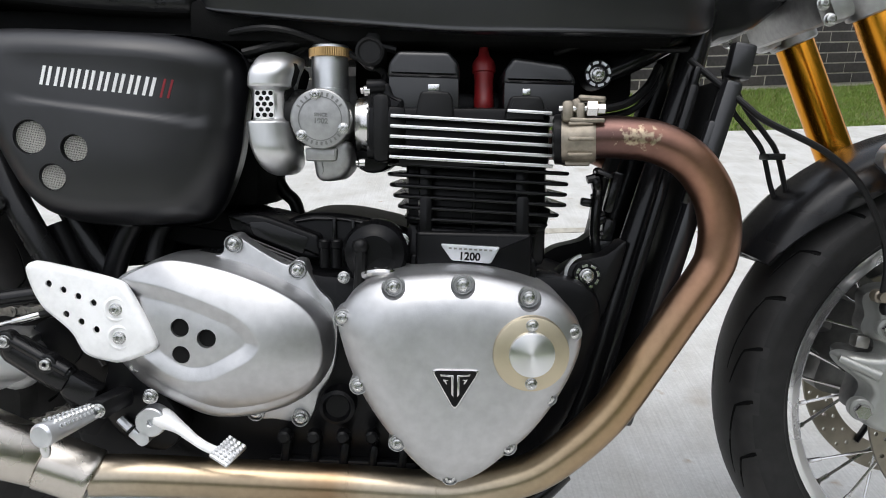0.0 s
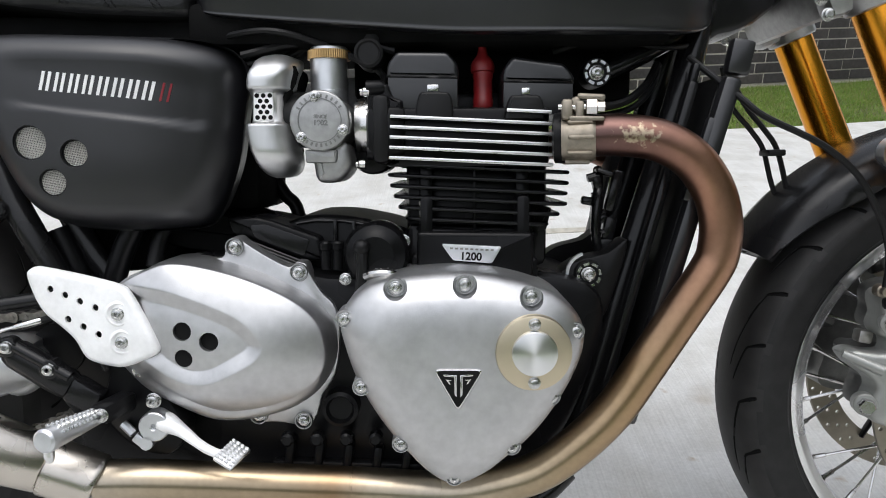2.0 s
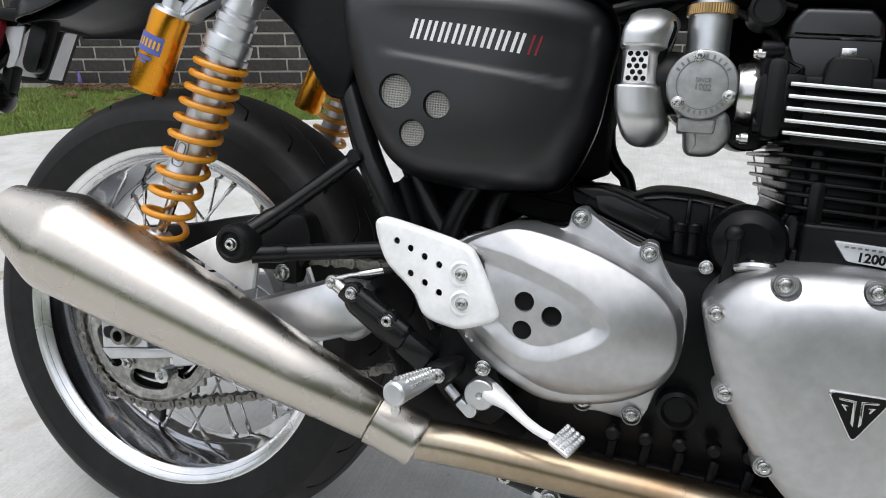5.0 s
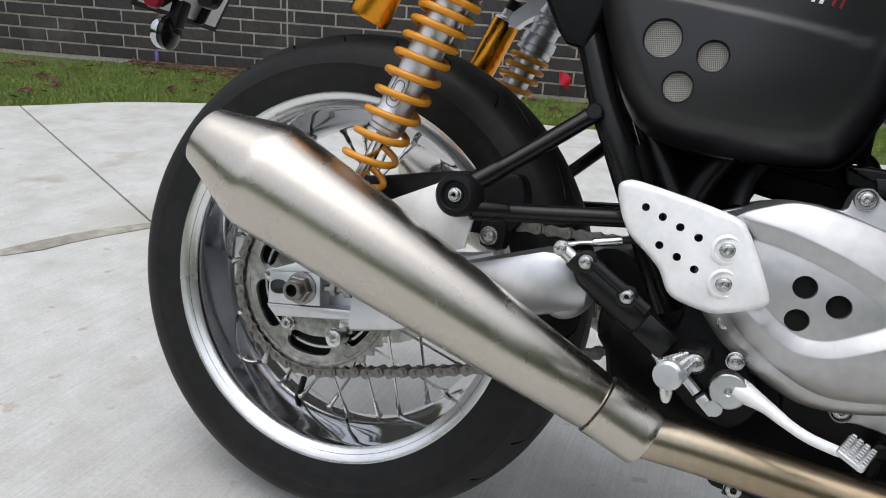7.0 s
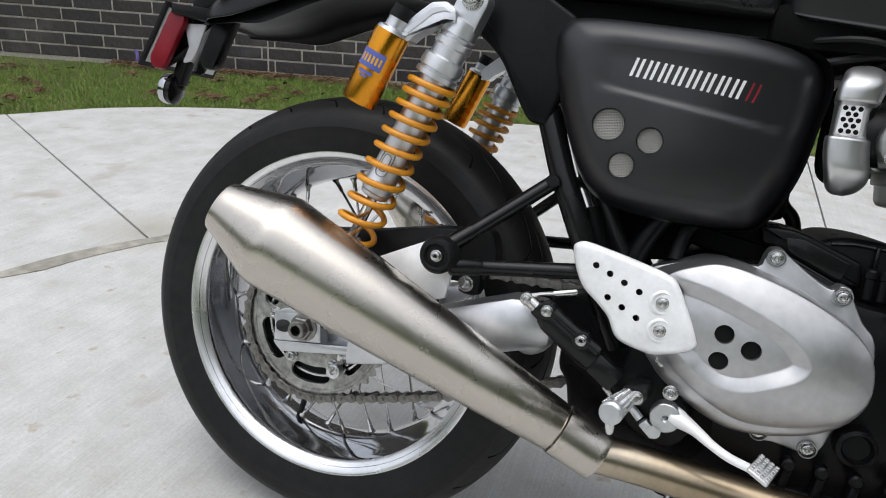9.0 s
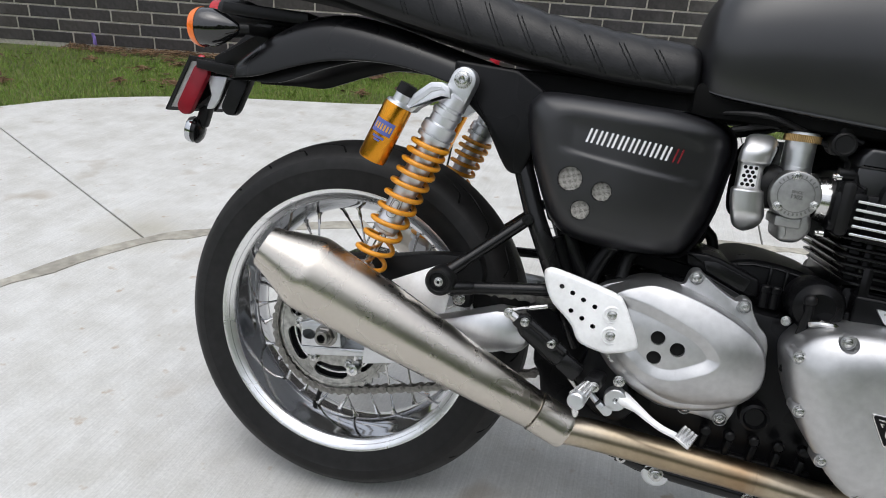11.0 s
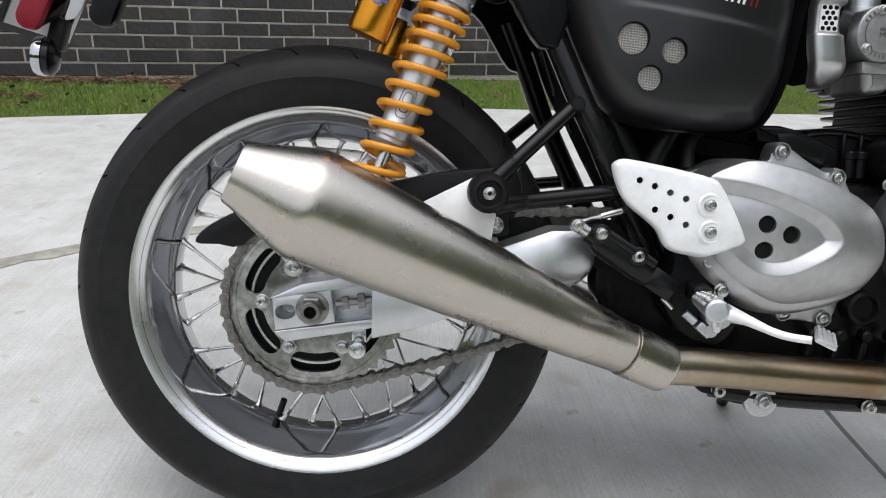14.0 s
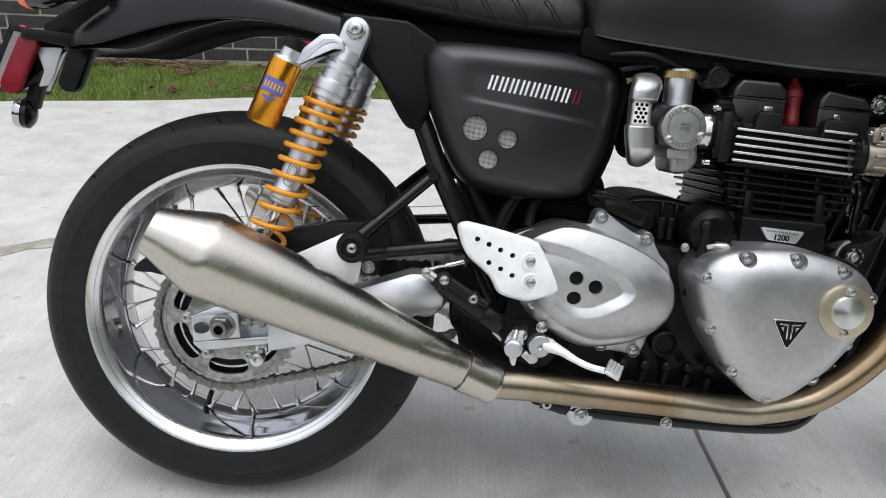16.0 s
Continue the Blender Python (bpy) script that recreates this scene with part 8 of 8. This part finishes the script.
# caliper
for sy in (-1, 1):
    m = pose(1.2943, 0, 0.0029, 0, 10.1, 0)

    def cal_part(name, bm, material, parent, label=""):
        bmesh.ops.transform(bm, matrix=m, verts=bm.verts[:])
        return part(name, bm, material, parent, label)
    bm = bmesh.new()
    body_line = cr([(0.032, -0.018), (0.036, 0.05), (0.032, 0.122), (0.010, 0.138), (-0.024, 0.137), (-0.046, 0.126), (-0.048, 0.114), (-0.0430, 0.100), (-0.0440, 0.086), (-0.0390, 0.0770), (-0.0300, 0.0735), (-0.0280, 0.0600),
                    (-0.0420, 0.0550), (-0.0590, 0.0535), (-0.0670, 0.0460), (-0.0560, 0.0345), (-0.0370, 0.0245), (-0.0320, 0.0150), (-0.0330, 0.0055), (-0.0345, -0.012), (-0.024, -0.024), (0.010, -0.026)], 3, True)
    slab(bm, body_line, sy * 0.096, sy * 0.127, 0.0065, 4)
    for v in bm.verts:      # the forward lugs fall back from the face
        v.co.y -= sy * (0.42 * max(0.0, -0.022 - v.co.x))
    cal = cal_part("brake_caliper", bm, CALGREY, moto, "grey four-piston brake caliper with red marking")
    bm = bmesh.new()
    slab(bm, [(q[0] * 0.8 + 0.014, q[1]) for q in body_line], sy * 0.030, sy * 0.070, 0.006)
    cal_part("inner_half", bm, SHADECAST, cal)
    for v in (0.022, 0.074):        # the piston bores swell out of the face
        bm = bmesh.new()
        lathe(bm, [(0.0, 0.0190), (0.004, 0.0185), (0.0070, 0.0160), (0.0080, 0.0120), (0.0085, 0.0)], (0.030, sy * 0.122, v), (0, sy, 0), 28)
        cal_part("piston_bore", bm, CALGREY, cal)
    for u, v in ((-0.0333, 0.0923), (-0.0410, -0.0049)):
        bm = bmesh.new()
        lathe(bm, [(-0.012, 0.0130), (0.001, 0.0128), (0.0025, 0.0115), (0.0025, 0.0)], (u, sy * 0.121, v), (-0.30, sy, 0), 24)
        cal_part("bolt_boss", bm, CALGREY, cal)
        bm = bmesh.new()
        lathe(bm, [(0.0, 0.0092), (0.009, 0.0092), (0.0105, 0.0080), (0.0105, 0.0)], (u - 0.001, sy * 0.1235, v), (-0.30, sy, 0), 6)
        cal_part("caliper_bolt", bm, STEEL, cal, "bright caliper bolt")
    bm = bmesh.new()
    tube(bm, [(-0.070, sy * 0.104, 0.0470), (-0.058, sy * 0.109, 0.0440), (-0.030, sy * 0.122, 0.0375)], [0.0050, 0.0062, 0.0066], 14)
    cal_part("pad_pin", bm, CALGREY, cal)
    bm = bmesh.new()
    box(bm, (-0.048, sy * 0.098, 0.070), (0.017, 0.016, 0.015), 0.003)
    cal_part("bleed_block", bm, DULLSTEEL, cal)
    bm = bmesh.new()
    box(bm, (-0.034, sy * 0.118, 0.1165), (0.026, 0.014, 0.015), 0.005, (0, -20, 0))
    cal_part("rubber_cap", bm, PLASTIC, cal, "black rubber cap")
    bm = bmesh.new()
    lathe(bm, [(-0.004, 0.0075), (0.006, 0.0075), (0.008, 0.006), (0.014, 0.006), (0.014, 0.0)], (-0.0520, sy * 0.116, 0.1270), (0, sy, 0), 16)
    cal_part("banjo_bolt", bm, CLAMPCAST, cal, "tarnished hose union")
    for k in range(11):
        bm = bmesh.new()
        box(bm, (0.0005, sy * 0.1272, 0.0 + 0.0092 * k), (0.0165 if k % 3 else 0.0205, 0.0008, 0.0042), 0)
        cal_part("maker_bar", bm, REDMARK, cal, "red printed bar")
bar("brake_hose", [(1.05, -0.09, 0.40), (1.091, -0.135, 0.351), (1.114, -0.145, 0.330), (1.173, -0.150, 0.300), (1.214, -0.150, 0.266), (1.240, -0.150, 0.221), (1.256, -0.140, 0.189), (1.264, -0.130, 0.165), (1.2655, -0.124, 0.140)], 0.0036, PLASTIC, moto, "black rubber brake hose", 10)
for dy in (0, 0.012):
    bar("cable", [(1.12, -0.02 + dy, 0.40), (1.152 - dy, dy, 0.356), (1.179 - dy, dy, 0.323), (1.196 - dy, dy, 0.298), (1.210 - dy, dy, 0.250), (1.225, dy, 0.19)], 0.0034, PLASTIC, moto, "black cable behind the mudguard", 8)
bm = bmesh.new()
box(bm, (1.192, 0.004, 0.294), (0.022, 0.03, 0.008), 0.002)
part("cable_clip", bm, PLASTIC, moto)

# ---- radiator and what stands between engine and front wheel ----
def leaning(bm, c0, c1, wx, wy, bev=0.004):
    """A box-like bar from c0 to c1."""
    a, b = Vector(c0), Vector(c1)
    d = b - a
    ang = math.degrees(math.atan2(d.x, d.z))
    box(bm, (a + b) / 2, (wx, wy, d.length), bev, (0, ang, 0))


bm = bmesh.new()
leaning(bm, (0.985, 0, -0.005), (1.090, 0, 0.375), 0.024, 0.22)
rad = part("radiator", bm, PLASTIC, moto, "black radiator with side tanks")
for sy in (-1, 1):
    bm = bmesh.new()
    leaning(bm, (0.978, sy * 0.126, -0.010), (1.0855, sy * 0.126, 0.373), 0.020, 0.018, 0.005)
    leaning(bm, (1.0875, sy * 0.128, 0.375), (1.0945, sy * 0.128, 0.412), 0.025, 0.018, 0.004)
    leaning(bm, (1.040, sy * 0.128, 0.24), (1.066, sy * 0.128, 0.33), 0.014, 0.012, 0.003)
    part("side_tank", bm, TANKBLK, rad)
    bm = bmesh.new()
    leaning(bm, (0.948, sy * 0.098, -0.02), (1.052, sy * 0.098, 0.372), 0.012, 0.020, 0.004)
    leaning(bm, (1.050, sy * 0.098, 0.366), (1.056, sy * 0.098, 0.392), 0.009, 0.014, 0.003)
    part("guard_strip", bm, GLOSS, rad)
bm = bmesh.new()
tube(bm, cr([(0.965, -0.02, 0.275), (0.958, -0.055, 0.25), (0.955, -0.06, 0.20), (0.965, -0.05, 0.15)], 5), 0.006, 12)
for k in range(4):
    lathe(bm, [(0, 0.005), (0.010, 0.005)], (0.945 + 0.006 * k, -0.055, 0.265 - 0.022 * k), (1, 0, 0.3), 8)
hose_c = part("coolant_hose", bm, GLOSS, moto, "black coolant hose and clips")
for at, size, turn in (((0.966, -0.05, 0.272), (0.022, 0.02, 0.006), 20), ((0.957, -0.05, 0.260), (0.010, 0.02, 0.020), -15), ((0.947, -0.05, 0.238), (0.016, 0.015, 0.010), 10), ((0.958, -0.05, 0.232), (0.012, 0.02, 0.030), 8),
                       ((0.961, -0.05, 0.216), (0.018, 0.02, 0.010), -25), ((0.972, -0.05, 0.205), (0.014, 0.02, 0.028), 12), ((0.966, -0.05, 0.186), (0.022, 0.02, 0.014), 0), ((0.977, -0.05, 0.250), (0.012, 0.02, 0.050), 14)):
    bm = bmesh.new()
    box(bm, at, size, 0.003, (0, turn, 0))
    part("hose_clip", bm, GLOSS, hose_c)
bar("cable", [(0.93, -0.06, 0.345), (0.98, -0.07, 0.352), (1.01, -0.06, 0.372), (1.03, -0.04, 0.40)], 0.005, PLASTIC, moto, "black cable", 8)
bar("cable", [(0.93, -0.05, 0.335), (0.99, -0.06, 0.345), (1.02, -0.05, 0.37), (1.035, -0.03, 0.40)], 0.004, PLASTIC, moto, "black cable", 8)
# under the tank: loom, pipes, a round sensor cap
bm = bmesh.new()
lathe(bm, [(0.03, 0.016), (-0.012, 0.016), (-0.014, 0.013), (-0.012, 0.011), (-0.012, 0.0)], (0.6925, -0.100, 0.405), AX, 28)
box(bm, (0.695, -0.09, 0.424), (0.018, 0.02, 0.02), 0.004)
part("vent_cap", bm, PLASTIC, moto, "round black plastic cap")
for i, pts in enumerate(([(0.55, -0.10, 0.405), (0.60, -0.09, 0.418), (0.66, -0.08, 0.425), (0.72, -0.07, 0.425)], [(0.54, -0.08, 0.395), (0.60, -0.07, 0.41), (0.64, -0.08, 0.43), (0.68, -0.09, 0.42), (0.72, -0.09, 0.41)],
                        [(0.52, -0.09, 0.425), (0.58, -0.11, 0.43), (0.63, -0.10, 0.42), (0.70, -0.085, 0.39), (0.705, -0.10, 0.37)], [(0.90, -0.07, 0.41), (0.96, -0.08, 0.425), (1.02, -0.07, 0.415), (1.08, -0.05, 0.42)])):
    bar("loom", pts, 0.0048 - 0.0004 * i, PLASTIC, moto, "black wiring loom", 8)
bm = bmesh.new()
box(bm, (0.76, 0, 0.440), (0.54, 0.20, 0.05), 0.012)
part("tank_tunnel", bm, SHADEBLK, moto, "black underside of the tank")
# added dark block that stands for the shaded space over the head
bm = bmesh.new()
box(bm, (0.835, 0.03, 0.395), (0.34, 0.10, 0.07), 0.010)
part("ignition_coil", bm, SHADEBLK, moto, "added black filler block in the shaded space under the tank")
bm = bmesh.new()
leaning(bm, (1.000, 0.135, 0.14), (1.045, 0.135, 0.33), 0.05, 0.05, 0.012)
part("expansion_tank", bm, PLASTIC, moto, "black expansion tank on the far side")
bm = bmesh.new()
lathe(bm, [(0, 0.030), (0.008, 0.033), (0.030, 0.031), (0.036, 0.028)], (0.592, -0.088, 0.335), (1, 0, 0), 28)
part("inlet_rubber", bm, PLASTIC, moto, "black rubber between airbox and throttle body")
bar("swing_pivot_tube", [(0.335, -0.10, 0.215), (0.352, -0.10, 0.17), (0.365, -0.10, 0.12)], 0.014, POWDER)
bar("rear_engine_tube", [(0.43, -0.09, 0.235), (0.405, -0.095, 0.19), (0.385, -0.10, 0.13)], 0.013, POWDER)
bar("clutch_cable", [(0.46, -0.085, 0.225), (0.445, -0.09, 0.20), (0.44, -0.10, 0.17)], 0.009, PLASTIC)
bm = bmesh.new()
tube(bm, cr([(0.546, 0.05, 0.290), (0.549, 0.05, 0.268), (0.560, 0.05, 0.246), (0.574, 0.05, 0.231), (0.582, 0.05, 0.20)], 5), 0.009, 12)
part("drain_hose", bm, PLASTIC, moto, "black rubber drain hose")
# side stand on the far side
bar("side_stand", [(0.62, 0.13, -0.10), (0.66, 0.20, -0.20), (0.68, 0.255, -0.245)], 0.010, POWDER, moto, "black side stand")

# ---- bricks, last ----
COURSE, RUN = 0.0815, 0.277
CONTROL = -2.418               # the upright control joint
near = brick_mesh(RUN - 0.011)
rest = bmesh.new()
lay = random.Random(5)
turn_w = Matrix.Rotation(wall_turn, 4, "Z")
unit = [(sx * (RUN - 0.011) / 2, sy * 0.05, sz * 0.0352) for sx in (-1, 1) for sy in (-1, 1) for sz in (-1, 1)]
count = 0
verts, faces = [], []
inv = wall.matrix_world.inverted()
for r in range(30):
    shift = (-1.539, -1.629)[r % 2] + 0.0 * r
    for c in range(-34, 36):
        s = shift + RUN * (c + 0.5)
        if abs(s) > 10.5:
            continue
        z = 0.012 + COURSE * (r + 0.5)
        out = -0.057 + lay.uniform(-0.0015, 0.0015)
        cut_at = [(a, b) for a, b in ((s - RUN / 2 + 0.0055, CONTROL - 0.006), (CONTROL + 0.006, s + RUN / 2 - 0.0055)) if a < b]
        if abs(s - CONTROL) < RUN / 2 - 0.01:
            for a, b in cut_at:
                if b - a > 0.025:
                    o = new("brick", brick_mesh(b - a))
                    o.parent = wall
                    o.matrix_parent_inverse = inv
                    o.matrix_basis = Matrix.Translation(wall_at((a + b) / 2, z, out)) @ turn_w
            continue
        if r < 10 and -4.4 < s < 3.4 and count < 300:
            o = new("brick", near)
            o.parent = wall
            o.matrix_parent_inverse = inv
            o.matrix_basis = Matrix.Translation(wall_at(s, z, out)) @ turn_w @ pose(0, 0, 0, 0, lay.uniform(-0.3, 0.3), 0)
            count += 1
        else:
            p = inv @ wall_at(s, z, out)
            k = len(verts)
            verts += [(p.x + a, p.y + b, p.z + d) for a, b, d in unit]
            faces += [tuple(k + i for i in q) for q in ((0, 1, 5, 4), (0, 1, 3, 2), (4, 5, 7, 6), (1, 3, 7, 5), (0, 2, 6, 4))]
me = bpy.data.meshes.new("more_bricks")
me.from_pydata(verts, [], faces)
me.materials.append(BRICKJ)
more = new("more_bricks", me)
more.parent = wall
tagged(more, "the wall's farther bricks", kind="stuff")
